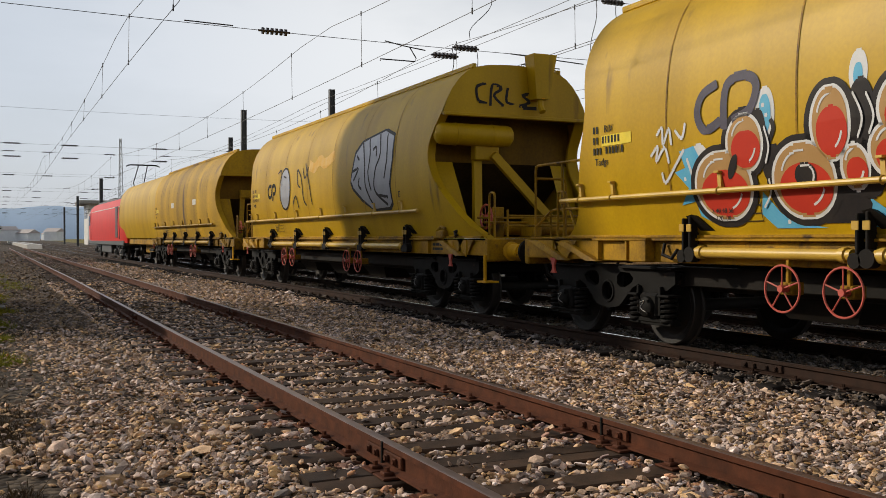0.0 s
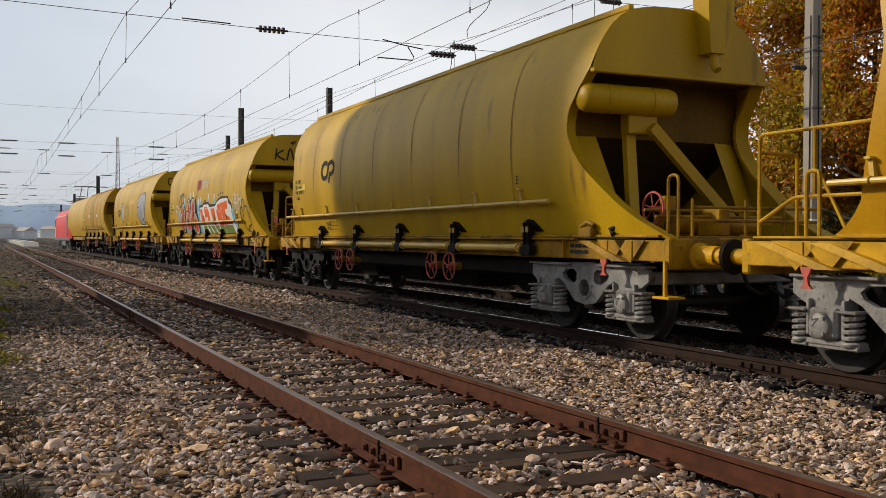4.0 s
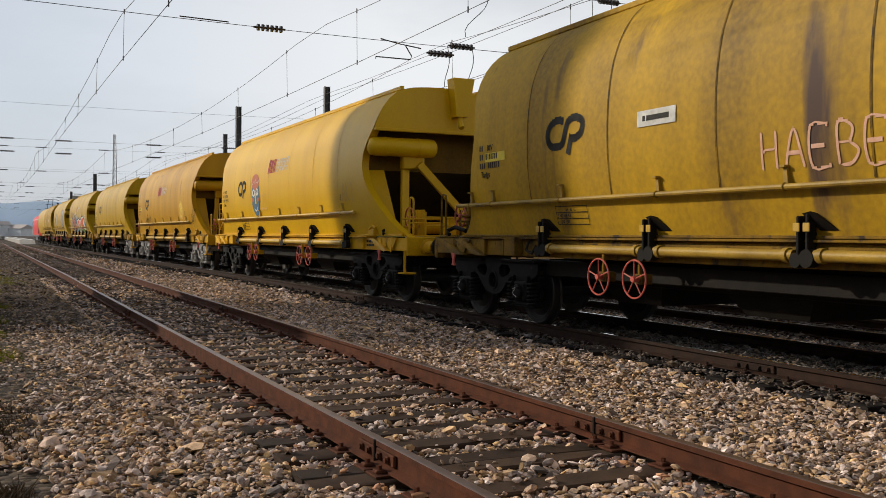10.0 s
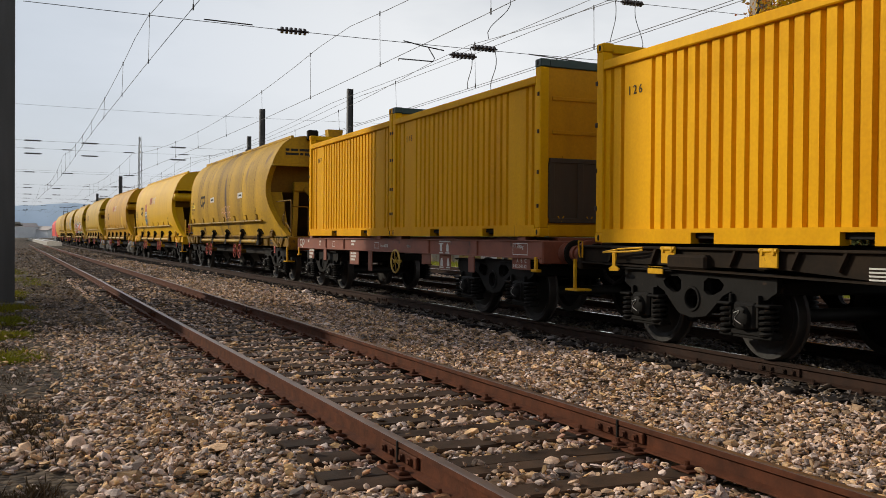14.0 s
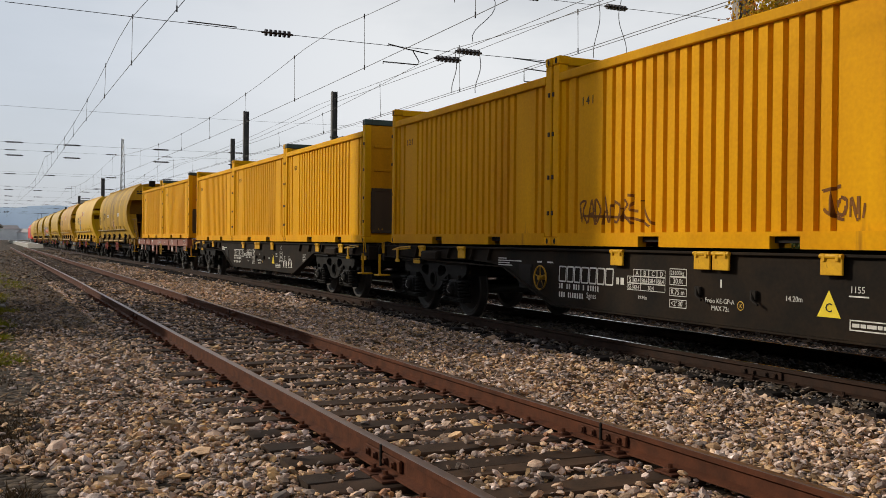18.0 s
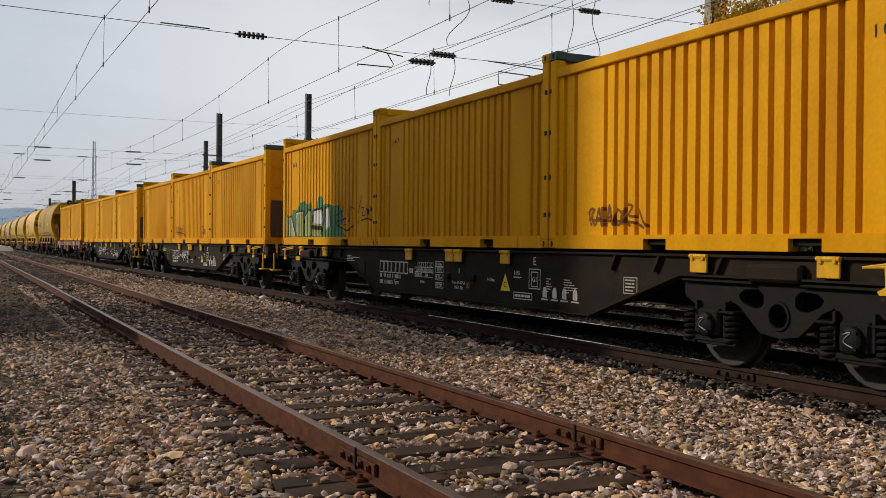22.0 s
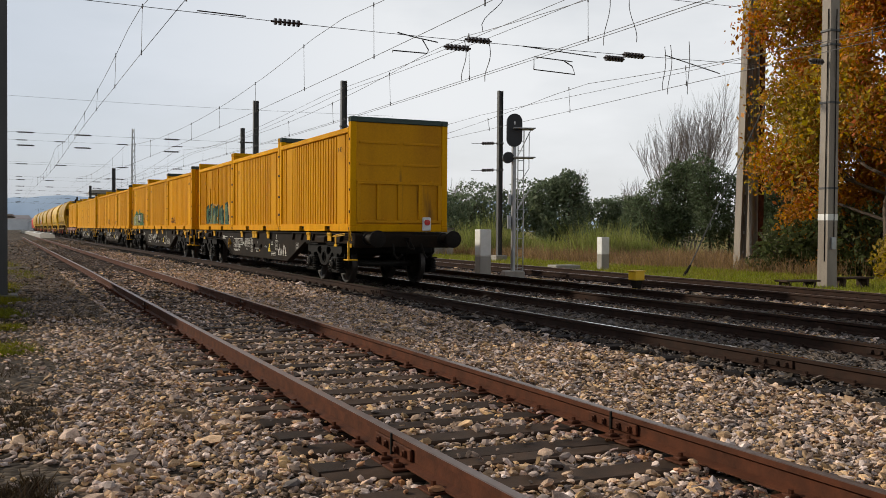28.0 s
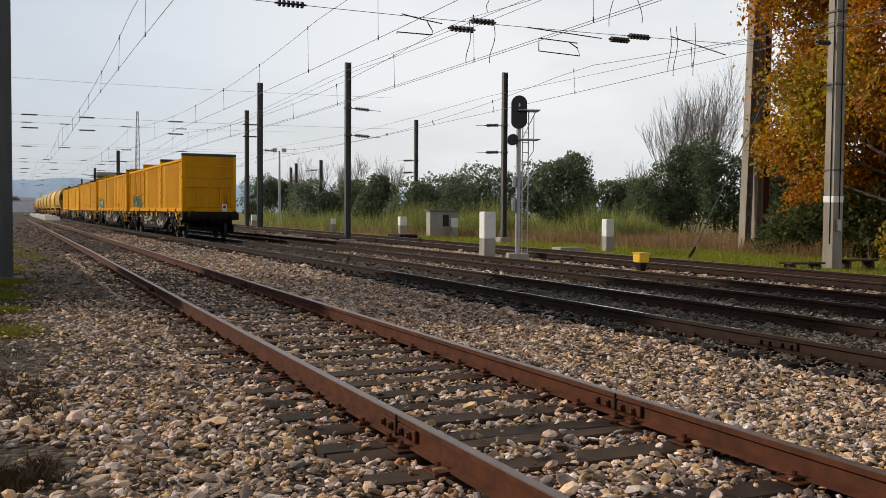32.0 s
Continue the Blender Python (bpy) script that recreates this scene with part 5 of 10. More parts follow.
    for x in (6.3, 5.6, 3.7, 1.7, -0.2, -1.9, -3.6, -5.0):
        cached("pipe_bracket", up, tube, hopper_pipe_bracket, "", pose(x, 0, 0))
    for i, spec in enumerate(((0.62, 2.68, 0.78, 1.28, -6.55), (0.40, 2.72, -0.88, 1.28, -6.75))):
        cached("strut", w, paint, lambda g: hopper_strut(g, *spec), "", None, 35, i)
    cached("strut_bracket", w, paint, lambda g: g.box(-6.45, -6.25, 0.25, 0.72, 2.62, 2.90, 0.02))
    end_fittings(w, ch, turned)
    for x in (-6.9, 7.1):
        cached("lifting_bracket", w, WHEEL_RED, hopper_red_bracket, "red lifting bracket", pose(x, 0, 0))
    for x in (2.84, 2.12, -1.97, -2.66):
        hwl = cached("hand_wheel", w, WHEEL_RED, hand_wheel, "red hand wheel", pose(x, 1.50, 0.79))
        cached("wheel_bracket", hwl, ch, lambda g: g.box(-0.02, 0.02, -0.10, -0.06, -0.05, 0.30, 0.005))
        cached("gear_case", hwl, ch, lambda g: g.box(-0.06, 0.10, -0.22, -0.06, -0.06, 0.06, 0.01))
    lead, trail = frame_paint or (BOGIE, BOGIE)
    bogie(w, 6.15, lead)
    bogie(w, -6.15, trail)
    buffer_pair(w, 8.06, 1, ch, SOOT)
    buffer_pair(w, -8.06, -1, TAB_YEL, SOOT)
    sgn = on_hopper(0.007)
    bars(w, "data_panel", -6.02, 1.18, [[0.10, 0.16, 0.12], [0.08, 0.2, 0.1]], 0.045, 0.03, MARK_BLACK, 1.338)
    letters("class_letter", "E", 0.17, MARK_BLACK, w, Matrix.Translation((-4.85, on_hopper(0.012)(0, 2.05)[1], 2.02)) @ NEAR_SIDE)
    if paint != YEL_FRESH:
        g = Geo()
        strips(g, [(5.80, 2.51), (5.2, 2.51), (5.2, 2.38), (5.80, 2.38)], [2.38, 2.44, 2.51], sgn)
        part("number_field", g, SIGN_YEL, w, "yellow number field", smooth=0)
    d = 0.038
    bars(w, "wagon_number", 5.98, 2.63, [[d, d], [d, d, -0.03, d, 0.02, d, d, d, d], [d, d, d, -0.03, d, d, d, d, 0.02, d]], 0.085, 0.045, MARK_BLACK, 0, "stencilled number as dark bars", on_hopper(0.010))
    for txt, x, z in (("RIV", 5.74, 2.545), ("Tadgs", 5.96, 2.155)):
        letters("stencil", txt, 0.125, MARK_BLACK, w, Matrix.Translation((x, on_hopper(0.012)(0, z)[1], z)) @ NEAR_SIDE)
    y = on_hopper(0.02)(0, 1.55)[1]
    for txt, x, z in (("A  B  C", 3.72, 1.605), ("S 40 48 56", 3.92, 1.525), ("120  00", 3.86, 1.445)):
        letters("load_figure", txt, 0.075, MARK_BLACK, w, Matrix.Translation((x, y, z)) @ NEAR_SIDE)
    g = Geo()
    for z in (1.435, 1.512, 1.592, 1.672):
        strips(g, [(3.96, z - 0.005), (3.96, z + 0.005), (3.22, z + 0.005), (3.22, z - 0.005)], [z - 0.005, z + 0.005], on_hopper(0.010))
    for x in (3.96, 3.22):
        strips(g, [(x - 0.005, 1.43), (x + 0.005, 1.43), (x + 0.005, 1.677), (x - 0.005, 1.677)], [1.43, 1.55, 1.677], on_hopper(0.010))
    part("load_table", g, MARK_BLACK, w, "ruled black load table", smooth=0)
    return w


def air_tank(w, paint):
    cached("air_tank", w, paint, hopper_tank, "horizontal yellow air tank", pose(-6.45, 0.04, 3.05))


def end_ladder(w):
    def make(g):
        for y in (-0.42, -0.84):
            g.tube([(-6.72, y, 4.12), (-7.9, y + 0.0, 1.30)], 0.022, 6)
        for k in range(9):
            t = (k + 0.5) / 9
            x, z = -6.72 - 1.18 * t, 4.12 - 2.82 * t
            g.tube([(x, -0.42, z), (x, -0.84, z)], 0.016, 6)
        g.box(-6.95, -6.66, -1.0, -0.3, 4.05, 4.09, 0.01)
    cached("ladder", w, PIPE, make, "sloping yellow ladder")
    def lamp(g):
        g.box(-6.85, -6.64, 0.10, 0.42, 4.10, 4.42, 0.04)
        g.tube([(-6.76, 0.26, 4.1), (-6.78, 0.26, 3.2), (-6.80, 0.20, 2.75)], 0.055, 8)
        g.box(-6.86, -6.72, 0.12, 0.34, 3.15, 3.4, 0.03)
    cached("vent_pipe", w, SOOT, lamp, "sooty vent pipe on the gable")


def logo(parent, x, z, k, mat, surface):
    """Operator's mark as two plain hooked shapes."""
    c = curved([(-0.02, 0.24), (-0.28, 0.24), (-0.44, 0.12), (-0.46, -0.06), (-0.34, -0.20), (-0.08, -0.20), (0.0, -0.10), (0.09, 0.16), (0.18, 0.24), (0.40, 0.24), (0.52, 0.14), (0.48, -0.02), (0.36, -0.09), (0.20, -0.09)])
    zc = [z - 0.6 * k + 0.02 * i for i in range(int(1.2 * k / 0.02) + 2)]
    g = Geo()
    for o in (c, [(0.22, -0.05), (0.12, -0.36)]):
        run = [(x - a * k, z + b * k * 0.86) for a, b in o]
        for p, q in zip(run, run[1:]):
            d = Vector((q[0] - p[0], q[1] - p[1]))
            if d.length > 1e-6:
                d = d.normalized() * 0.012
                strips(g, brush([(p[0] - d.x, p[1] - d.y), (q[0] + d.x, q[1] + d.y)], 0.12 * k), zc, surface)
    return part("operator_mark", g, mat, parent, "dark rounded operator mark", smooth=0)


def trade_mark(parent, x, z, k, surface, faded=0):
    """Company mark as plain slanted red blocks and white rings."""
    g, r = Geo(), Geo()
    cx = x
    for wd, thick in ((0.12, 0.075), (0.13, 0.06), (0.11, 0.075), (0.14, 0.06), (0.13, 0.07), (0.11, 0.045)):
        o = [(cx, z), (cx - thick * k, z), (cx - thick * k - 0.10 * k, z + 0.36 * k), (cx - 0.10 * k, z + 0.36 * k)]
        strips(g, o, [z + 0.36 * k * i / 6 for i in range(7)], surface)
        cx -= wd * k
    for wd in (0.29, 0.27, 0.26, 0.30):
        mx, mz = cx - wd * k / 2 - 0.06, z + 0.18 * k
        for rad in (0.43, 0.22):
            o = [(px - (pz - mz) * 0.25, mz + (pz - mz) * 1.30) for px, pz in brush(arc(mx, mz, wd * k * rad, 0, 356, 18), 0.020 * k)]
            strips(r, o, [z - 0.2 * k + 0.02 * i for i in range(int(0.8 * k / 0.02))], surface)
        cx -= wd * k
    part("trade_mark", g, MARK_RED, parent, "red slanted company mark", smooth=0)
    part("trade_mark_outline", r, MARK_WHITE, parent, "white outlined company mark", smooth=0)


def scrawl(parent, name, strokes, width, mat, surface, label, zc=ZCUTS):
    for st in strokes:
        g = Geo()
        strips(g, brush(curved(st), width), zc, surface)
        ob = part(name, g.weld(), mat, parent, label, smooth=0)
    return ob


FINE = [1.2 + 0.02 * i for i in range(152)]


def glyphs(text, x, z, h, tight=0.72):
    """Hand-drawn capital strokes, from x towards the tail."""
    shapes = {
        "C": [[(0.9, 0.85), (0.4, 1.0), (0.05, 0.5), (0.4, 0.0), (0.9, 0.15)]],
        "R": [[(0.1, 0), (0.1, 1), (0.6, 1.0), (0.75, 0.75), (0.5, 0.52), (0.15, 0.5)], [(0.4, 0.5), (0.85, 0.0)]],
        "L": [[(0.15, 1), (0.1, 0.05), (0.75, 0.0)]],
        "S": [[(0.85, 0.9), (0.4, 1.0), (0.15, 0.75), (0.6, 0.45), (0.8, 0.2), (0.4, 0.0), (0.05, 0.1)]],
        "2": [[(0.1, 0.8), (0.4, 1.0), (0.75, 0.8), (0.5, 0.4), (0.1, 0.0)], [(0.1, 0.0), (0.85, 0.05)]],
        "0": [[(0.45, 1), (0.1, 0.5), (0.45, 0.0), (0.8, 0.5), (0.45, 1.0)]],
        "1": [[(0.2, 0.75), (0.5, 1.0)], [(0.5, 1.0), (0.5, 0.0)]],
        "3": [[(0.1, 0.9), (0.5, 1.0), (0.7, 0.75), (0.35, 0.52), (0.75, 0.3), (0.5, 0.0), (0.1, 0.1)]],
        "H": [[(0.1, 0), (0.12, 1)], [(0.7, 0), (0.72, 1)], [(0.1, 0.5), (0.72, 0.55)]],
        "A": [[(0.05, 0), (0.45, 1), (0.8, 0)], [(0.2, 0.4), (0.68, 0.4)]],
        "E": [[(0.75, 1), (0.1, 1), (0.1, 0), (0.8, 0)], [(0.1, 0.5), (0.6, 0.5)]],
        "B": [[(0.1, 0), (0.1, 1), (0.6, 0.9), (0.5, 0.55), (0.12, 0.52)], [(0.5, 0.52), (0.8, 0.3), (0.5, 0.0), (0.1, 0.0)]],
        "K": [[(0.1, 0), (0.12, 1)], [(0.75, 1.0), (0.15, 0.5), (0.8, 0.0)]],
        "!": [[(0.3, 1), (0.3, 0.35)], [(0.3, 0.12), (0.3, 0.0)]],
    }
    out = []
    for i, ch in enumerate(text):
        for st in shapes.get(ch, []):
            out.append([(x - (a + i) * h * tight, z + b * h) for a, b in st])
    return out


# ---- containers ----
CON_L, CON_W = 6.04, 1.22


def rib_line(doors=False):
    """Corrugation of the long side: (x, depth) from tail to nose."""
    pts = [(-2.86, 0.0)]
    for a, b in ([(-2.84, -2.48), (-2.02, 1.92), (2.36, 2.84)] if not doors else [(-2.84, 2.84)]):
        n = max(1, round((b - a) / 0.207))
        p = (b - a) / n
        for i in range(n):
            x = a + i * p + 0.065
            pts += [(x, 0.0), (x + 0.022, -0.046), (x + 0.058, -0.046), (x + 0.080, 0.0)]
    pts.append((2.86, 0.0))
    return pts


RIB = rib_line()
RIB_DOORS = rib_line(True)


def rib_depth(line, x):
    if x <= line[0][0]:
        return 0.0
    for (a, p), (b, q) in zip(line, line[1:]):
        if x <= b:
            return p if b == a else p + (q - p) * (x - a) / (b - a)
    return 0.0


def con_side(line):
    def make(g):
        vs = []
        for x, d in line:
            vs += [(x, CON_W - 0.045 + d, 0.15), (x, CON_W - 0.045 + d, 2.27)]
        g.add(vs, [(2 * i, 2 * i + 1, 2 * i + 3, 2 * i + 2) for i in range(len(line) - 1)])
    return make


def con_post(g):
    g.box(2.86, 3.02, CON_W - 0.15, CON_W - 0.005, 0.12, 2.50, 0.012)


def con_top_rail(g):
    g.box(-2.86, 2.86, CON_W - 0.10, CON_W, 2.26, 2.38, 0.012)


def con_low_rail(g):
    plate(g, [(-2.86, 0), (-1.55, 0), (-1.55, 0.125), (-1.15, 0.125), (-1.15, 0), (0.62, 0), (0.62, 0.125), (1.02, 0.125), (1.02, 0), (2.86, 0), (2.86, 0.172), (-2.86, 0.172)], [], CON_W - 0.12, CON_W)


def con_end_sill(g):
    g.box(2.90, 3.02, -CON_W + 0.15, CON_W - 0.15, 0.0, 0.17, 0.01)


def con_casting(g):
    g.box(2.85, 3.03, CON_W - 0.165, CON_W, 0.0, 0.12, 0.014)


def con_casting_hole(g):
    o = [(2.94 + 0.028 * math.cos(2 * math.pi * k / 12), 0.06 + 0.042 * math.sin(2 * math.pi * k / 12)) for k in range(12)]
    g.add([(x, CON_W + 0.001, zz) for x, zz in o], [tuple(range(12))])


def con_top_beam(g):
    g.box(2.90, 3.02, -CON_W + 0.16, CON_W - 0.16, 2.50, 2.62, 0.012)


def con_floor(g):
    g.box(-2.9, 2.9, -1.15, 1.15, 0.06, 0.12)
    g.add([(-2.86, -1.1, 2.2), (2.86, -1.1, 2.2), (2.86, 1.1, 2.2), (-2.86, 1.1, 2.2)], [(0, 1, 2, 3)])


def con_end_panelled(c, sooty=False):
    """Tail wall: two pressed bars above, a framed four-part flap below."""
    wall = cached("end_wall", c, CON_END, lambda g: g.box(-2.985, -2.95, -CON_W + 0.15, CON_W - 0.15, 0.17, 2.50))
    for z in (2.02, 1.52):
        for y in (-0.54, 0.54):
            cached("pressed_bar", wall, CON_END, lambda g: g.box(-3.008, -2.985, -0.46, 0.46, 0, 0.055, 0.004), "", pose(0, y, z))
    for z in (1.09, 0.20):
        cached("flap_rail", wall, CON_SOOT if sooty else CON_END, lambda g: g.box(-3.03, -2.985, -1.05, 1.05, 0, 0.07, 0.006), "", pose(0, 0, z))
    for y in (-1.02, -0.52, 0.0, 0.52, 1.02):
        cached("flap_post", wall, CON_SOOT if sooty else CON_END, lambda g: g.box(-3.03, -2.985, -0.05, 0.05, 0.27, 1.09, 0.006), "", pose(0, y, 0))
    for y in (-0.8, -0.3, 0.3, 0.8):
        cached("hinge", wall, CON_END, lambda g: g.box(-3.02, -3.0, -0.03, 0.03, 1.12, 1.20, 0.004), "", pose(0, y, 0))
        cached("catch", wall, CON_END, lambda g: g.tube([(-3.01, 0.1, 0.30), (-3.02, 0.05, 0.22), (-3.01, 0, 0.30)], 0.012, 6), "", pose(0, y, 0))


def con_end_ribbed(g):
    """Tail wall with upright corrugation."""
    ys = -1.06
    vs, fs = [], []
    while ys < 1.05:
        for dy, dx in ((0, 0), (0.03, 0.03), (0.10, 0.03), (0.13, 0)):
            if ys + dy < 1.07:
                vs += [(-2.99 + dx, ys + dy, 0.17), (-2.99 + dx, ys + dy, 2.50)]
        ys += 0.2
    for i in range(len(vs) // 2 - 1):
        fs.append((2 * i, 2 * i + 1, 2 * i + 3, 2 * i + 2))
    g.add(vs, fs)


def con_nose(g):
    g.box(2.95, 2.985, -CON_W + 0.15, CON_W - 0.15, 0.17, 2.50)


def con_latch(g):
    g.box(0.0, 0.045, CON_W - 0.03, CON_W + 0.010, -0.030, 0.030, 0.006)


def con_doors(c):
    """Double side door with hinges and lock plates."""
    for x in (1.66, 0.54, -0.58, -1.70):
        cached("door_edge", c, CON_YEL, lambda g: g.box(-0.014, 0.014, CON_W - 0.04, CON_W - 0.022, 0.2, 2.24, 0.004), "", pose(x, 0, 0))
    for x in (0.95, 0.13):
        cached("lock_plate", c, CON_YEL, lambda g: g.box(-0.09, 0.09, CON_W - 0.045, CON_W - 0.015, 0.95, 1.42, 0.006), "", pose(x, 0, 0))
        for z in (1.46, 0.80):
            cached("lock_bracket", c, CON_YEL, lambda g: g.box(-0.05, 0.05, CON_W - 0.045, CON_W - 0.008, 0, 0.10, 0.006), "", pose(x, 0, z))
    for x in (1.66, -0.58):
        for z in (0.4, 1.0, 1.6, 2.1):
            cached("door_hinge", c, CON_YEL, lambda g: g.box(-0.03, 0.03, CON_W - 0.03, CON_W - 0.004, -0.06, 0.06, 0.005), "", pose(x, 0, z))
    cached("door_sill", c, CON_YEL, lambda g: g.box(-0.62, 1.70, CON_W - 0.05, CON_W - 0.02, 0.19, 0.22, 0.004))


def container(label, number="", top=None, end="panelled", doors=False, sooty=False, turned=False, paint=CON_YEL):
    top = top or paint
    c = empty("container", label, "container", "containers")
    half = Matrix.Rotation(math.pi, 4, "Z")
    flip = Matrix.Diagonal((-1, 1, 1, 1))
    across = Matrix.Diagonal((1, -1, 1, 1))
    key = "doored_side_wall" if doors else "side_wall"
    cached(key, c, paint, con_side(RIB_DOORS if doors else RIB), "corrugated side wall", None, 20)
    cached(key, c, paint, con_side(RIB), "corrugated side wall", half, 20)
    for m in (Matrix.Identity(4), half):
        cached("top_rail", c, paint, con_top_rail, "", m)
        cached("bottom_rail", c, paint, con_low_rail, "", m if m != half else across)
        cached("end_sill", c, paint, con_end_sill, "", m)
        cached("top_beam", c, top, con_top_beam, "", m)
        for k in (Matrix.Identity(4), flip):
            cached("corner_post", c, paint, con_post, "", m @ k)
            for z in (0.0, 2.50):
                cs = cached("corner_casting", c, top if z else paint, con_casting, "", Matrix.Translation((0, 0, z)) @ m @ k)
                if m != half:
                    cached("casting_hole", cs, SOOT, con_casting_hole, "", None, 0)
    cached("floor_and_tarpaulin", c, SOOT, con_floor)
    if end == "panelled":
        con_end_panelled(c, sooty)
        if sooty:
            cached("sooty_flap", c, CON_SOOT, lambda g: g.box(-3.016, -3.008, -1.04, 1.04, 0.2, 1.13, 0.003), "soot-blackened flap")
    else:
        cached("ribbed_end_wall", c, CON_END, con_end_ribbed, "", None, 20)
    cached("nose_wall", c, CON_END, con_nose)
    for sx in (1, -1):
        for z in (0.45, 0.95, 1.55, 2.1):
            cached("latch", c, LATCH, con_latch, "", pose(sx * 2.985, 0, z))
    if doors:
        con_doors(c)
    if number:
        if doors:
            for i, ch in enumerate(number):
                letters("number", ch, 0.15, MARK_BLACK, c, Matrix.Translation((1.86, CON_W - 0.036, 1.96 - 0.21 * i)) @ NEAR_SIDE, "black stencilled number")
        else:
            letters("number", number, 0.16, MARK_BLACK, c, Matrix.Translation((-2.03 if turned else 2.35, CON_W - 0.040, 1.86)) @ NEAR_SIDE, "black stencilled number", 1.45)
    return c


# ---- flat wagons ----
def flat_web(g):
    """Fish-bellied side web with its flanges and stays."""
    o = [(9.45, 1.16), (9.45, 0.97), (5.55, 0.97), (4.35, 0.90), (2.95, 0.41), (-4.05, 0.41), (-5.75, 0.97), (-9.45, 0.97), (-9.45, 1.16)]
    plate(g, o, [], 1.19, 1.205)


def flat_top_flange(g):
    g.box(-9.45, 9.45, 1.06, 1.25, 1.155, 1.185, 0.006)


def flat_low_flange(g):
    for xa, za, xb, zb in ((4.35, 0.90, 2.95, 0.41), (2.95, 0.41, -4.05, 0.41), (-4.05, 0.41, -5.75, 0.97), (9.45, 0.97, 4.35, 0.90), (-5.75, 0.97, -9.45, 0.97)):
        g.add([(xa, 1.10, za), (xb, 1.10, zb), (xb, 1.27, zb), (xa, 1.27, za), (xa, 1.10, za - 0.02), (xb, 1.10, zb - 0.02), (xb, 1.27, zb - 0.02), (xa, 1.27, za - 0.02)],
              [(0, 1, 2, 3), (7, 6, 5, 4), (3, 2, 6, 7), (0, 4, 5, 1)])
    g.weld()


def flat_frame(w):
    cached("top_flange", w, FLAT_BLACK, flat_top_flange)
    cached("bottom_flange", w, FLAT_BLACK, flat_low_flange)
    cached("side_web", w, FLAT_BLACK, flat_web, "dark fish-bellied side web")
    cached("side_web", w, FLAT_BLACK, flat_web, "", Matrix.Diagonal((1, -1, 1, 1)))
    for x in (8.6, 7.7, 6.3, 5.4, 4.8, -4.6, -5.4, -6.4, -7.8, -8.6):
        cached("web_stay", w, FLAT_BLACK, lambda g: plate(g, [(0, 1.155), (0.04, 1.155), (0.14, 0.98), (0.10, 0.98)], [], 1.205, 1.26), "", pose(x, 0, 0))
    for x in (-9.44, 9.44):
        cached("headstock", w, FLAT_BLACK, lambda g: g.box(-0.06, 0.06, -1.25, 1.25, 0.86, 1.16, 0.02), "", pose(x, 0, 0))
    for x in range(-8, 9, 2):
        cached("cross_member", w, FLAT_BLACK, lambda g: g.box(-0.06, 0.06, -1.19, 1.19, 0.95, 1.14, 0.01), "", pose(x, 0, 0))
    # box added to stop daylight showing through below the containers
    cached("deck", w, FLAT_BLACK, lambda g: g.box(-9.35, 9.35, -0.95, 0.95, 1.145, 1.220, 0.006), "dark box added to close the bright gap under the containers")
    cached("centre_sill", w, FLAT_BLACK, lambda g: g.box(-9.4, 9.4, -0.25, 0.25, 0.85, 1.1, 0.02))
    for x in (7.1, -7.1):
        cached("side_bearer", w, FLAT_BLACK, lambda g: g.box(-0.35, 0.35, 0.9, 1.30, 0.93, 1.10, 0.03), "", pose(x, 0, 0))


def tab(g):
    g.box(-0.13, 0.13, 1.25, 1.275, 0.99, 1.15, 0.006)
    g.tube([(-0.13, 1.27, 1.165), (0.13, 1.27, 1.165)], 0.024, 8)
    for x in (-0.08, 0.08):
        g.box(x - 0.02, x + 0.02, 1.27, 1.295, 1.12, 1.185, 0.004)


def release_lever(g):
    for z in (1.12, 1.15):
        g.tube([(0.28, 1.33, 1.10), (-0.30 if z < 1.13 else -0.1, 1.33, z), (-0.55, 1.31, z + 0.02)], 0.012, 6)
    plate(g, [(-0.03, 1.10), (0.05, 1.10), (0.04, 0.94), (0.12, 0.90), (0.10, 0.87), (-0.08, 0.87), (-0.10, 0.90), (-0.02, 0.94)], [], 1.33, 1.35)


def flat_step(g):
    g.box(-0.025, 0.025, 1.24, 1.27, 0.50, 1.0, 0.004)
    g.box(-0.42, 0.0, 1.05, 1.30, 0.47, 0.50, 0.006)


def flat_grip(g):
    g.tube([(0, 1.28, 1.02), (0, 1.30, 1.16), (0, 1.30, 1.24), (-0.10, 1.30, 1.24), (-0.10, 1.30, 1.02)], 0.012, 6)


def triangle_sign(w, x, z, k=0.28):
    g = Geo()
    g.add([(x - k / 2, 1.209, z), (x + k / 2, 1.209, z), (x, 1.209, z + k * 0.9)], [(0, 1, 2)])
    part("warning_triangle", g, SIGN_YEL, w, "yellow warning triangle", smooth=0)
    letters("warning_letter", "C", 0.12, MARK_BLACK, w, Matrix.Translation((x + 0.042, 1.212, z + 0.05)) @ NEAR_SIDE)


def frame_box(w, name, x, z, wd, h, mat, y, t=0.012):
    g = Geo()
    for x0, x1, z0, z1 in ((x, x - wd, z, z - t), (x, x - wd, z - h + t, z - h), (x, x - t, z, z - h), (x - wd + t, x - wd, z, z - h)):
        g.add([(x0, y, z0), (x1, y, z0), (x1, y, z1), (x0, y, z1)], [(0, 1, 2, 3)])
    return part(name, g, mat, w, smooth=0)


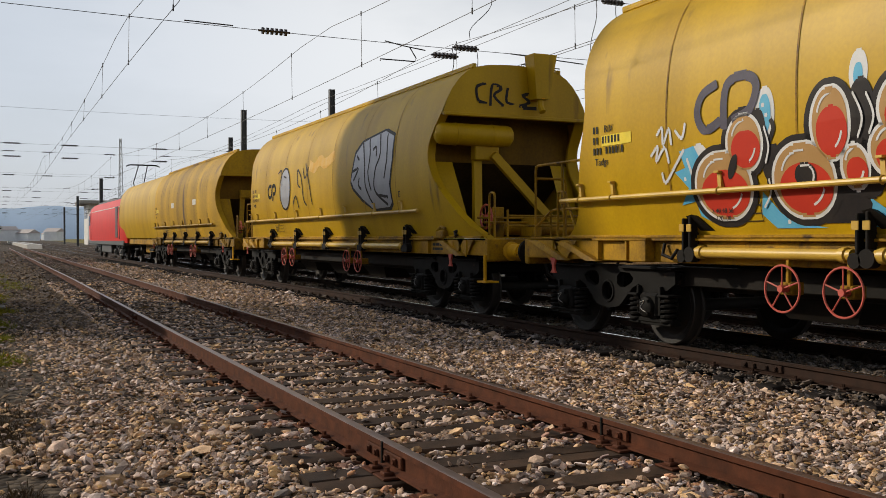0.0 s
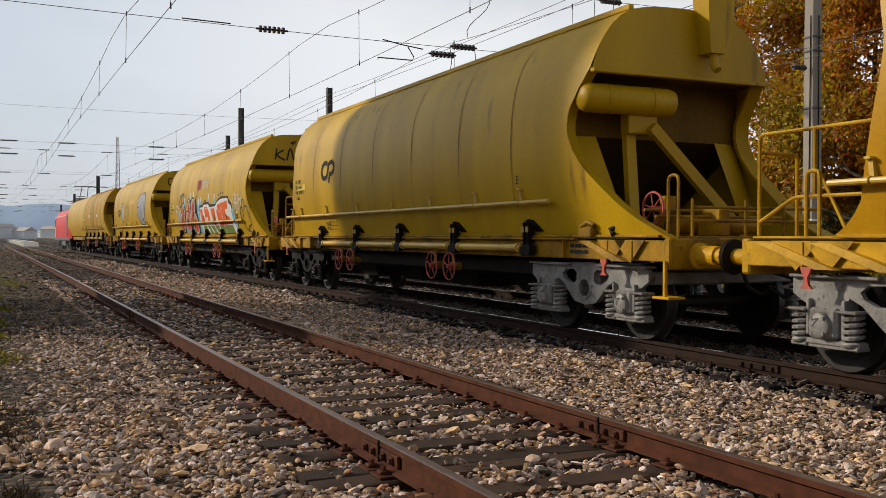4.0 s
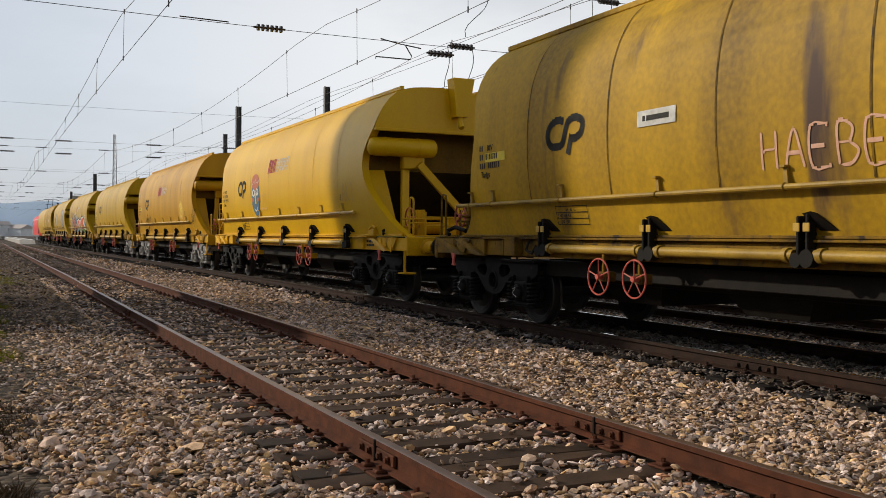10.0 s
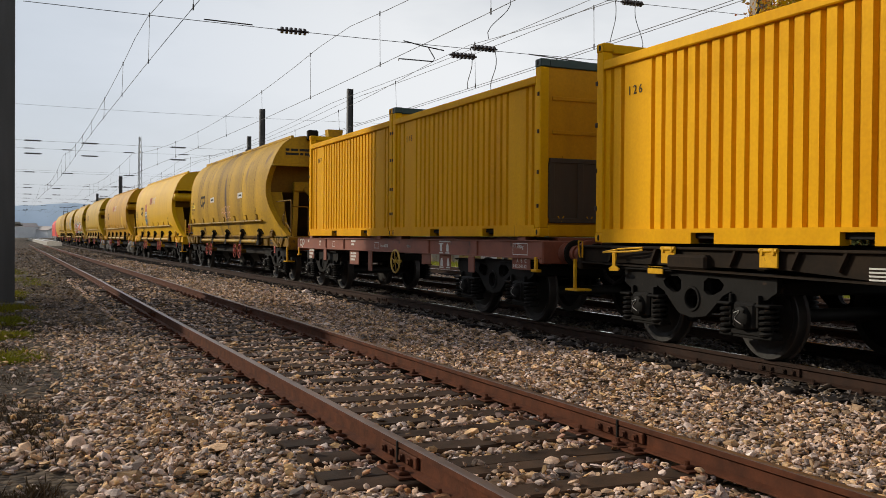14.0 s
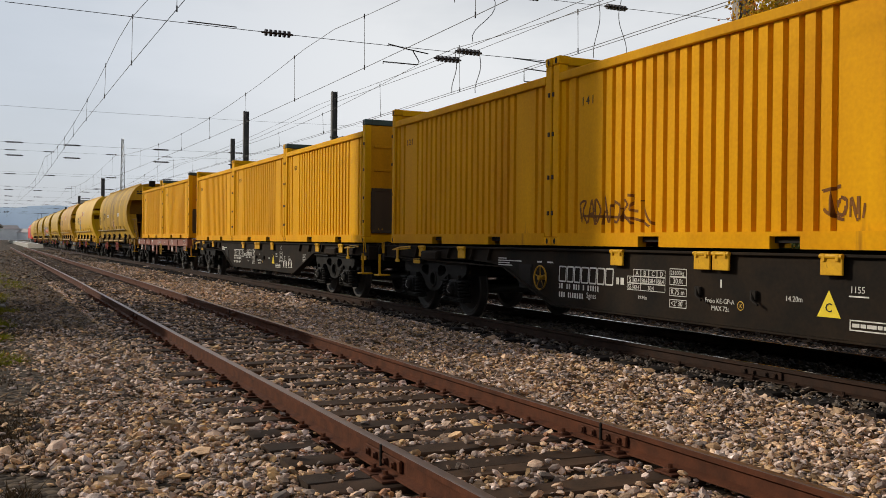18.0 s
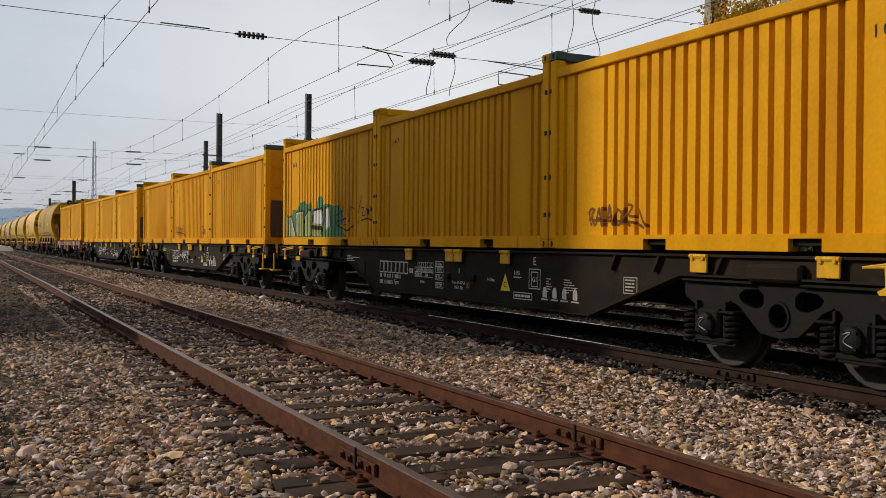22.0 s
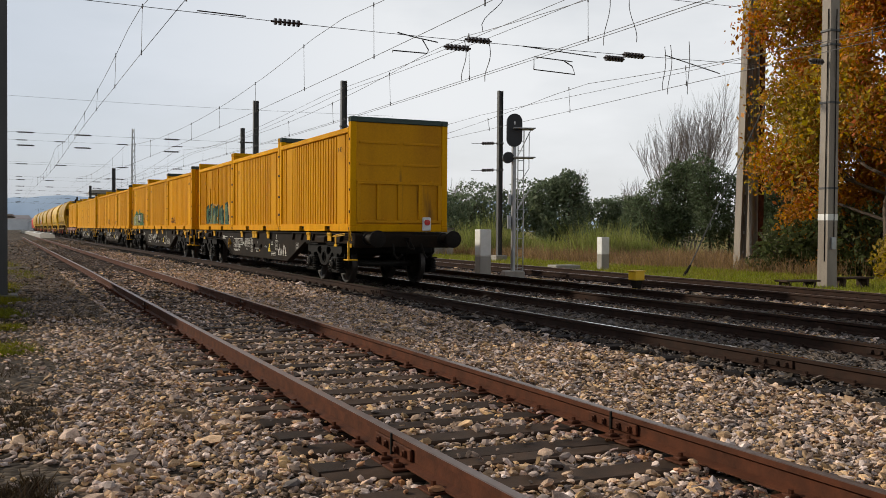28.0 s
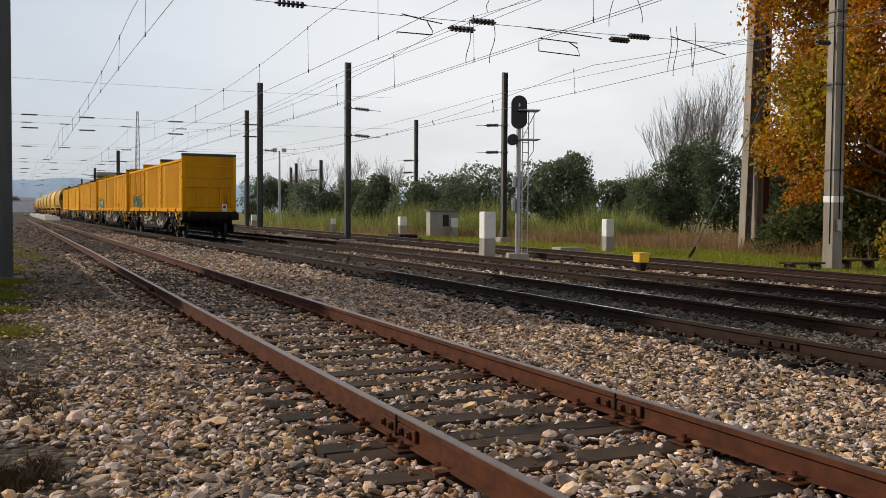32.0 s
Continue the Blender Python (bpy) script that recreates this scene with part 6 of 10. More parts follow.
def lift_marks(w, xs, z, y, mat=None):
    g = Geo()
    for x in xs:
        g.slab([(x - 0.05, z), (x + 0.05, z), (x + 0.05, z + 0.09), (x + 0.025, z + 0.14), (x - 0.025, z + 0.14), (x - 0.05, z + 0.09)], y, y + 0.002)
        g.slab([(x - 0.085, z - 0.035), (x + 0.085, z - 0.035), (x + 0.085, z - 0.015), (x - 0.085, z - 0.015)], y, y + 0.002)
    part("lifting_mark", g, mat or MARK_WHITE, w, smooth=0)


def flat_wagon(label, wheel=True):
    w = empty("flat_wagon", label, "flat wagon", "container flat wagons")
    flat_frame(w)
    for x in (7.45, 5.80, 1.38, -0.20, -0.50, -1.98, -6.05, -7.75):
        cached("container_stop", w, TAB_YEL, tab, "yellow folding container stop", pose(x, 0, 0))
    for s in (1, -1):
        cached("release_lever", w, TAB_YEL, release_lever, "yellow release lever", pose(s * 8.45, 0, 0))
        cached("lever_plate", w, TAB_YEL, lambda g: g.box(-0.15, 0.15, 1.255, 1.27, 0.86, 0.95, 0.004), "", pose(s * 8.45 - 0.75, 0, 0))
        cached("step", w, TAB_YEL, flat_step, "yellow step", pose(s * 9.38, 0, 0) @ Matrix.Diagonal((s, 1, 1, 1)))
        cached("hand_grip", w, TAB_YEL, flat_grip, "", pose(s * 9.38, 0, 0) @ Matrix.Diagonal((s, 1, 1, 1)))
    for x in (7.1, -7.1):
        bogie(w, x, BOGIE)
    buffer_pair(w, 9.5, 1, SOOT, SOOT)
    buffer_pair(w, -9.5, -1, SOOT, SOOT)
    if wheel:
        cached("hand_wheel", w, YEL_CHASSIS, lambda g: hand_wheel(g, 0.165, 5, 0.012), "dull yellow hand wheel", pose(3.21, 1.28, 0.77))
        bars(w, "wheel_text", 3.42, 1.0, [[0.13]], 0.022, 0.02, MARK_WHITE, 1.209)
        bars(w, "wheel_text", 3.14, 1.0, [[0.16]], 0.022, 0.02, MARK_WHITE, 1.209)
    cached("access_plate", w, SOOT, lambda g: (g.box(-0.19, 0.19, 1.205, 1.214, 0.60, 0.95, 0.02), g.box(-0.15, 0.15, 1.214, 1.222, 0.64, 0.91, 0.02)), "black access plate", pose(3.75, 0, 0))
    y = 1.209
    # company name as plain hollow shapes, then the wagon's tables
    cx = 2.82
    for wd in (0.17, 0.15, 0.14, 0.16, 0.15, 0.15, 0.16):
        g = Geo()
        lean, t = 0.012, 0.020
        o = [(cx, 0.74), (cx - lean, 0.94), (cx - wd - lean, 0.94), (cx - wd, 0.74)]
        for (xa, za), (xb, zb) in zip(o, o[1:] + o[:1]):
            q = brush([(xa, za), (xb, zb)], t)
            g.add([(px, y, pz) for px, pz in q], [(0, 1, 2, 3)])
        part("company_name", g, MARK_WHITE, w, "white hollow shape of the company name", smooth=0)
        cx -= wd + 0.032
    bars(w, "company_suffix", 1.47, 0.84, [[0.06, 0.07]], 0.085, 0.03, MARK_WHITE, y)
    d = 0.034
    bars(w, "wagon_number", 2.82, 0.71, [[d, d, -0.05, d, d, -0.03, d, d, d, -0.03, d, -0.03, d, d, d, 0.02, d], [d, d, d, -0.03, d, 0.02, d, d, d, d, d]], 0.07, 0.045, MARK_WHITE, y, "white wagon number as bars")
    letters("wagon_class", "Sgnss", 0.105, MARK_WHITE, w, Matrix.Translation((2.14, y, 0.545)) @ NEAR_SIDE)
    for x, z, wd, h in ((1.12, 0.955, 0.155, 0.085), (0.965, 0.955, 0.155, 0.085), (0.81, 0.955, 0.155, 0.085), (0.655, 0.955, 0.155, 0.085),
                        (1.24, 0.870, 0.12, 0.085), (1.12, 0.870, 0.155, 0.085), (0.965, 0.870, 0.155, 0.085), (0.81, 0.870, 0.155, 0.085), (0.655, 0.870, 0.155, 0.085),
                        (1.24, 0.785, 0.12, 0.085), (1.12, 0.785, 0.155, 0.085), (0.965, 0.785, 0.465, 0.085)):
        frame_box(w, "table_cell", x, z, wd, h, MARK_WHITE, y + 0.001, 0.007)
    for txt, x, z in (("A", 1.07, 0.882), ("B", 0.915, 0.882), ("C", 0.76, 0.882), ("D", 0.605, 0.882), ("S", 1.20, 0.797), ("42.4", 1.11, 0.797), ("50.4", 0.955, 0.797),
                      ("58.4", 0.80, 0.797), ("68.4", 0.645, 0.797), ("SS", 1.225, 0.712), ("42.4", 1.11, 0.712), ("50.4", 0.83, 0.712)):
        letters("load_figure", txt, 0.075 if len(txt) > 2 else 0.085, MARK_WHITE, w, Matrix.Translation((x, y, z)) @ NEAR_SIDE, "", 0.9)
    for z, h in ((0.985, 0.095), (0.89, 0.095), (0.765, 0.095), (0.635, 0.095)):
        frame_box(w, "plate_frame", 0.42, z, 0.30, h, MARK_WHITE, y + 0.001, 0.009)
    for txt, x, z in (("21600kg", 0.405, 0.912), ("30.0t", 0.36, 0.815), ("R.75 m", 0.40, 0.69), ("<2°30'", 0.40, 0.56)):
        letters("plate_text", txt, 0.085 if len(txt) < 7 else 0.07, MARK_WHITE, w, Matrix.Translation((x, y, z)) @ NEAR_SIDE)
    letters("wagon_length", "19.74m", 0.06, MARK_WHITE, w, Matrix.Translation((1.02, y, 0.60)) @ NEAR_SIDE)
    bars(w, "brake_bar", -0.43, 0.89, [[0.022]], 0.085, 0.02, MARK_WHITE, y)
    letters("brake_text", "Freio KE-GP-A", 0.075, MARK_WHITE, w, Matrix.Translation((-0.19, y, 0.635)) @ NEAR_SIDE)
    letters("brake_load", "MAX.72t", 0.075, MARK_WHITE, w, Matrix.Translation((-0.29, y, 0.555)) @ NEAR_SIDE)
    g = Geo()
    q = brush(arc(-0.74, 0.63, 0.045, 0, 350, 16), 0.008)
    g.add([(px, y, pz) for px, pz in q], [tuple(range(len(q)))])
    part("brake_ring", g, PIPE, w, "thin yellow ring", smooth=0)
    letters("brake_letter", "K", 0.06, PIPE, w, Matrix.Translation((-0.725, y, 0.608)) @ NEAR_SIDE)
    for x in (-0.10, -0.95):
        cached("valve_lever", w, SOOT, lambda g: (g.box(-0.05, 0.05, 1.205, 1.25, 0.70, 0.80, 0.01), g.tube([(0.02, 1.24, 0.78), (-0.02, 1.27, 0.70), (-0.10, 1.27, 0.66)], 0.014, 6)), "", pose(x, 0, 0))
    letters("pivot_distance", "14.20m", 0.075, MARK_WHITE, w, Matrix.Translation((-1.36, y, 0.72)) @ NEAR_SIDE)
    triangle_sign(w, -1.90, 0.60)
    letters("deck_height", "1155", 0.085, MARK_WHITE, w, Matrix.Translation((-2.14, y, 0.84)) @ NEAR_SIDE)
    bars(w, "deck_line", -2.13, 0.815, [[0.22]], 0.014, 0.02, MARK_WHITE, y)
    letters("class_letter", "E", 0.16, MARK_WHITE, w, Matrix.Translation((-2.66, y, 0.99)) @ NEAR_SIDE)
    frame_box(w, "gauge_frame", -2.55, 0.94, 0.30, 0.28, MARK_WHITE, y)
    frame_box(w, "gauge_inner", -2.61, 0.90, 0.18, 0.21, MARK_WHITE, y)
    letters("gauge_mark", "G1", 0.10, MARK_WHITE, w, Matrix.Translation((-2.64, y, 0.76)) @ NEAR_SIDE)
    frame_box(w, "overhaul_frame", -2.14, 0.60, 0.50, 0.10, MARK_WHITE, y)
    bars(w, "overhaul_text", -2.17, 0.567, [[0.08, 0.06, 0.10, 0.05, 0.08]], 0.034, 0.03, MARK_WHITE, y)
    bars(w, "container_table", -3.0, 0.82, [[0.05, 0.05], [0.06], [0.04, 0.06], [0.09, 0.05], [0.06, 0.04], [0.05]], 0.012, 0.022, MARK_WHITE, y)
    bars(w, "container_table_wide", -3.42, 0.82, [[0.05, 0.08], [0.06, 0.05, 0.07], [0.04, 0.06, 0.08, 0.05], [0.05, 0.09, 0.06, 0.10], [0.08, 0.04, 0.09], [0.05, 0.07]], 0.011, 0.022, MARK_WHITE, y)
    for x in (-2.96, -3.20, -3.43, -3.68):
        lift_marks(w, (x,), 0.56, 1.207)
    frame_box(w, "maker_plate", -4.69, 0.90, 0.26, 0.20, CHALK, y)
    bars(w, "maker_text", -4.72, 0.87, [[0.18], [0.12, 0.05], [0.18], [0.15]], 0.018, 0.022, CHALK, y)
    bars(w, "owner_text", 4.60, 1.03, [[0.26], [0.50, 0.22], [0.36], [0.44]], 0.016, 0.018, MARK_WHITE, y)
    return w


def red_flat():
    w = empty("red_flat_wagon", "oxide-red flat wagon with white stencils under two containers", "flat wagon", "container flat wagons")
    L = 6.50

    def beam(g):
        g.box(-L, L, 1.24, 1.30, 0.985, 1.235, 0.008)
    cached("side_beam", w, FLAT_RED, beam)
    cached("side_beam", w, FLAT_RED, beam, "", Matrix.Rotation(math.pi, 4, "Z"))
    for z in (1.235, 0.982):
        cached("beam_flange", w, FLAT_RED, lambda g: g.box(-L, L, 1.18, 1.33, -0.009, 0.009, 0.004), "", pose(0, 0, z))
    for x in (-L, L):
        cached("headstock", w, FLAT_RED, lambda g: g.box(-0.06, 0.06, -1.32, 1.32, 0.90, 1.24, 0.02), "", pose(x, 0, 0))
    for x in (-4, -2, 0, 2, 4):
        cached("cross_member", w, FLAT_RED, lambda g: g.box(-0.06, 0.06, -1.24, 1.24, 1.0, 1.2), "", pose(x, 0, 0))
    # added filler that keeps daylight out of the gap under the load
    cached("deck", w, FLAT_RED, lambda g: g.box(-6.35, 6.35, -0.95, 0.95, 1.205, 1.290, 0.006))
    cached("centre_sill", w, FLAT_RED, lambda g: g.box(-L, L, -0.25, 0.25, 0.95, 1.2, 0.02))
    for x in (-5.7, -0.6, 0.6, 5.7):
        for y in (-1.1, 1.1):
            cached("container_seat", w, FLAT_RED, lambda g: g.box(-0.12, 0.12, -0.1, 0.1, 1.235, 1.30, 0.01), "", pose(x, y, 0))
    for i, (x, wd, z) in enumerate(((5.35, 0.42, 0.72), (1.94, 0.62, 0.66), (0.88, 0.24, 0.55), (-3.05, 0.48, 0.72), (-2.2, 0.42, 0.78), (-5.85, 0.55, 0.80))):
        cached("hanging_plate", w, FLAT_RED, lambda g: g.box(-wd / 2, wd / 2, 1.27, 1.285, z, 0.985, 0.004), "", pose(x, 0, 0), 35, i)
    for x in (4.05, -4.2):
        cached("folding_step", w, FLAT_RED, lambda g: g.box(-0.11, 0.11, 1.30, 1.325, 0.70, 0.97, 0.008), "", pose(x, 0, 0))
    for x in (4.0, 2.6, -2.4, -4.4):
        cached("beam_stiffener", w, FLAT_RED, lambda g: g.box(-0.01, 0.01, 1.30, 1.328, 0.99, 1.226), "", pose(x, 0, 0))
    for x in (4.75, -4.75):
        bogie(w, x, BOGIE)
    buffer_pair(w, L + 0.06, 1, FLAT_RED, FLAT_RED)
    buffer_pair(w, -L - 0.06, -1, FLAT_RED, FLAT_RED)
    cached("hand_wheel", w, PIPE, lambda g: hand_wheel(g, 0.225, 6, 0.017), "yellow hand wheel", pose(-0.92, 1.40, 0.80))
    y = 1.303
    flat = lambda x, z: (x, y, z)
    logo(w, 6.18, 1.12, 0.40, MARK_WHITE, flat)
    bars(w, "wagon_number", 5.62, 1.20, [[0.12]], 0.06, 0.02, MARK_WHITE, y)
    bars(w, "plate_number", 5.52, 0.96, [[0.14, 0.28], [0.34], [0.2]], 0.055, 0.03, MARK_WHITE, 1.288, "white number as bars")
    bars(w, "side_text", 4.6, 1.18, [[0.16], [0.1]], 0.045, 0.03, MARK_WHITE, y)
    frame_box(w, "small_frame", 3.5, 1.17, 0.2, 0.13, MARK_WHITE, y)
    bars(w, "side_text_two", 2.1, 1.20, [[0.3], [0.22]], 0.04, 0.03, MARK_WHITE, y)
    bars(w, "hanger_table", 2.18, 0.93, [[0.12, 0.25], [0.36], [0.3]], 0.045, 0.025, MARK_WHITE, 1.288)
    frame_box(w, "length_frame", 0.55, 1.17, 0.26, 0.13, MARK_WHITE, y)
    letters("brake_text", "Freio KE-GP", 0.085, MARK_WHITE, w, Matrix.Translation((0.18, y, 1.07)) @ NEAR_SIDE)
    letters("pivot_distance", "9.50m", 0.075, MARK_WHITE, w, Matrix.Translation((-1.28, y, 1.08)) @ NEAR_SIDE)
    for x in (-2.92, -3.2):
        lift_marks(w, (x,), 1.03, y, MARK_WHITE)
        lift_marks(w, (x,), 0.77, 1.288, MARK_WHITE)
    bars(w, "lift_text", -2.82, 1.22, [[0.5], [0.2]], 0.026, 0.015, MARK_WHITE, y)
    frame_box(w, "overhaul_frame", -5.62, 1.20, 0.46, 0.18, MARK_WHITE, y)
    for x in (-6.37, 6.39):
        cached("hook", w, TAB_YEL, lambda g: (g.box(-0.03, 0.03, 1.30, 1.34, 0.80, 1.0, 0.005), g.box(-0.09, 0.09, 1.28, 1.36, 0.78, 0.82, 0.006)), "yellow hook", pose(x, 0, 0))
    letters("tare", "17 500kg", 0.085, MARK_WHITE, w, Matrix.Translation((-5.64, y, 1.12)) @ NEAR_SIDE)
    letters("load_columns", "A   B   C", 0.085, MARK_WHITE, w, Matrix.Translation((-5.72, 1.288, 0.905)) @ NEAR_SIDE)
    letters("load_figure", "S 45.5 54.5 62", 0.075, MARK_WHITE, w, Matrix.Translation((-5.60, 1.288, 0.825)) @ NEAR_SIDE)
    letters("class_text", "Sgmms", 0.085, MARK_WHITE, w, Matrix.Translation((5.52, 1.288, 0.735)) @ NEAR_SIDE)
    return w


# ---- short hopper and locomotive ----
def short_hopper():
    w = empty("short_hopper_wagon", "short faded yellow hopper wagon behind the locomotive", "hopper wagon", "hopper wagons")

    def body(g):
        sec = [(1.75, 1.15), (2.55, 1.45), (3.2, 1.45), (3.75, 0.75)]
        for xa, xb in ((-3.6, 3.6),):
            for s in (1, -1):
                for (z0, w0), (z1, w1) in zip(sec, sec[1:]):
                    d = 0.5 if z0 < 2 else 0.0
                    e = 0.35 if z1 > 3.5 else 0.0
                    g.add([(xa + d, s * w0, z0), (xb - d, s * w0, z0), (xb - e, s * w1, z1), (xa + e, s * w1, z1)], [(0, 1, 2, 3) if s < 0 else (3, 2, 1, 0)])
        g.add([(-3.25, 0.75, 3.75), (3.25, 0.75, 3.75), (3.25, -0.75, 3.75), (-3.25, -0.75, 3.75)], [(3, 2, 1, 0)])
        for s in (-1, 1):
            o = [(1.15, 1.75, 3.1), (1.45, 2.55, 3.6), (1.45, 3.2, 3.6), (0.75, 3.75, 3.25), (-0.75, 3.75, 3.25), (-1.45, 3.2, 3.6), (-1.45, 2.55, 3.6), (-1.15, 1.75, 3.1)]
            g.add([(s * x, y, z) for y, z, x in o], [tuple(range(8)) if s < 0 else tuple(range(7, -1, -1))])
    cached("body", w, YEL, body)
    def frame_geo(g):
        for s in (1, -1):
            a, b = sorted((s * 1.15, s * 1.25))
            g.box(-4.2, 4.2, a, b, 0.95, 1.2, 0.01)
            for x in (-3.4, -2.6, -1.4, 1.4, 2.6, 3.4):
                g.box(x - 0.04, x + 0.04, a, b, 1.2, 1.8)
        g.box(-4.2, -4.1, -1.25, 1.25, 0.9, 1.25, 0.01)
        g.box(4.1, 4.2, -1.25, 1.25, 0.9, 1.25, 0.01)
        loop_rail(g, -4.0, 1.2, 0.6, 1.2, 2.1)
        g.box(-1.5, 1.5, -0.8, 0.8, 0.5, 1.75, 0.05)
    cached("underframe", w, YEL_CHASSIS, frame_geo)
    def axles(g):
        for x in (-2.4, 2.4):
            for s in (1, -1):
                g.box(x - 0.18, x + 0.18, min(s * 1.0, s * 1.2), max(s * 1.0, s * 1.2), 0.3, 0.6, 0.03)
                g.box(x - 0.6, x + 0.6, min(s * 1.05, s * 1.15), max(s * 1.05, s * 1.15), 0.62, 0.74, 0.03)
    cached("axle_guard", w, BOGIE, axles)
    for x in (-2.4, 2.4):
        wheelset(w, x)
    buffer_pair(w, 4.2, 1, YEL_CHASSIS, SOOT)
    buffer_pair(w, -4.2, -1, YEL_CHASSIS, SOOT)
    return w


def locomotive():
    w = empty("electric_locomotive", "red electric locomotive with a grey roof and raised pantograph", "locomotive")

    def body(g):
        xs = [-9.3, -8.9, -7.4, 7.4, 8.9, 9.3]
        sec = [(1.45, 1.0), (1.48, 2.1), (1.45, 2.9), (1.30, 3.35), (1.05, 3.6)]
        rows = []
        for x in xs:
            k = 0.90 if abs(x) > 9 else (0.97 if abs(x) > 8 else 1.0)
            top = 0.93 if abs(x) > 9 else 1.0
            rows.append([(x, y * k, z * (top if z > 3 else 1)) for y, z in sec] + [(x, -y * k, z * (top if z > 3 else 1)) for y, z in reversed(sec)])
        n = len(rows[0])
        vs = [p for r in rows for p in r]
        fs = [(i * n + k, i * n + k + 1, (i + 1) * n + k + 1, (i + 1) * n + k) for i in range(len(rows) - 1) for k in range(n - 1)]
        fs += [tuple(range(n)), tuple(range((len(rows) - 1) * n + n - 1, (len(rows) - 1) * n - 1, -1))]
        g.add(vs, fs)
    cached("body", w, LOCO_RED, body)
    cached("roof", w, LOCO_GREY, lambda g: (g.box(-7.2, 7.2, -1.0, 1.0, 3.55, 3.72, 0.05), g.box(-5, -2, -0.7, 0.7, 3.7, 3.95, 0.06), g.box(1, 4, -0.7, 0.7, 3.7, 3.9, 0.06)))
    cached("skirt", w, LOCO_GREY, lambda g: (g.box(-8.9, 8.9, -1.46, 1.46, 0.85, 1.12, 0.03), g.box(-2.4, 2.4, -1.3, 1.3, 0.35, 0.9, 0.05)))
    cached("cab_window", w, LAMP_GLASS, lambda g: g.box(-9.32, -9.22, -1.1, 1.1, 2.2, 2.95, 0.03))
    for x in (8.3, -8.3):
        cached("side_window", w, LAMP_GLASS, lambda g: g.box(-0.3, 0.3, 1.44, 1.475, 2.15, 2.85, 0.02), "", pose(x, 0, 0))
    cached("cab_door", w, LOCO_GREY, lambda g: (g.box(7.3, 7.34, 1.45, 1.49, 1.2, 3.0), g.box(-7.34, -7.3, 1.45, 1.49, 1.2, 3.0), g.box(-6.6, -5.7, 1.46, 1.49, 1.3, 3.1, 0.02)))
    cached("side_stripe", w, WHITE, lambda g: (g.box(8.75, 9.36, -1.42, 1.43, 1.1, 3.15, 0.08), g.box(-7.0, 7.0, 1.40, 1.43, 3.05, 3.10, 0.01)), "white cab front")
    def panto(g):
        for s in (1, -1):
            g.tube([(-6.2, s * 0.4, 3.8), (-4.7, s * 0.3, 4.6), (-6.3, s * 0.25, 5.5)], 0.03, 6)
        g.tube([(-6.3, -0.95, 5.45), (-6.3, -0.7, 5.55), (-6.3, 0.7, 5.55), (-6.3, 0.95, 5.45)], 0.035, 6)
        g.tube([(-6.0, -0.8, 5.55), (-6.0, 0.8, 5.55)], 0.03, 6)
        g.box(-6.6, -4.6, -0.6, 0.6, 3.72, 3.85, 0.02)
    cached("pantograph", w, SOOT, panto)
    for x in (5.2, -5.2):
        bogie(w, x, LOCO_GREY, 1.3)
    buffer_pair(w, 9.2, 1, SOOT, SOOT)
    buffer_pair(w, -9.2, -1, SOOT, SOOT)
    return w


# ---- the train: each vehicle with its place from the last container's tail ----
TRAIN = []
specs = [
    (8, "soot-streaked yellow hopper wagon with a sloping end ladder", YEL_DIRTY, None),
    (7, "bright repainted yellow hopper wagon with a painted blue face", YEL_FRESH, None),
    (6, "yellow hopper wagon with a grey bogie and a white sprayed disc", YEL_WARM, (BOGIE_GREY, BOGIE_GREY)),
    (5, "plain yellow hopper wagon with a dark operator mark", YEL, (BOGIE, BOGIE_GREY)),
    (4, "yellow hopper wagon with large red and blue graffiti", YEL, None),
    (3, "yellow hopper wagon with silver and black graffiti", YEL, None),
    (2, "brown-stained yellow hopper wagon", YEL_DIRTY, None),
]
RED_TAIL = 77.46 + 1.458
H8 = RED_TAIL + 12.16 + 15.90
HOPPERS = {}
for k, lab, paint, fp in specs:
    hw = hopper(lab, paint, fp, turned=k == 8)
    nose = H8 if k == 8 else H8 + 17.31 + (7 - k) * 17.268
    TRAIN.append((hw, nose - 6.25, 6.1))
    HOPPERS[k] = hw
    if k not in (8, 2):
        air_tank(hw, paint)
end_ladder(HOPPERS[8])
H2 = H8 + 17.31 + 5 * 17.268
TRAIN.append((short_hopper(), H2 + 9.59 - 4.9 + 1.0, 2.4))
TRAIN.append((locomotive(), H2 + 9.59 + 10.0, 5.2))
red = red_flat()
TRAIN.append((red, RED_TAIL + 12.16 - 5.86, 4.75))
FLATS = []
for i in range(4):
    fw = flat_wagon("dark grey container flat wagon with white stencils and yellow fittings", i % 2 == 1)
    FLATS.append(fw)
    TRAIN.append((fw, (3 - i) * 19.74 + 9.12, 7.1))
CONTAINERS = []


def load(wagon, mid, lev, k, **kw):
    """Container k (0 at the tail) on a wagon; it travels as a thing of its own."""
    c = container(**kw)
    CONTAINERS.append(c)
    TRAIN.append((c, None, (wagon, k, lev)))
    return c


yl = "orange-yellow corrugated open-top container"
load(red, 0, 1.304, -3.26, label=yl + " on the red flat wagon", number="118", top=CON_GREEN, sooty=True, paint=CON_LEMON)
load(red, 0, 1.304, 2.82, label=yl + " on the red flat wagon", number="307", paint=CON_LEMON)
numbers = (("126", "124", "157"), ("121", "141", "135"), ("163", "147", "109"), ("320", "131", "143"))
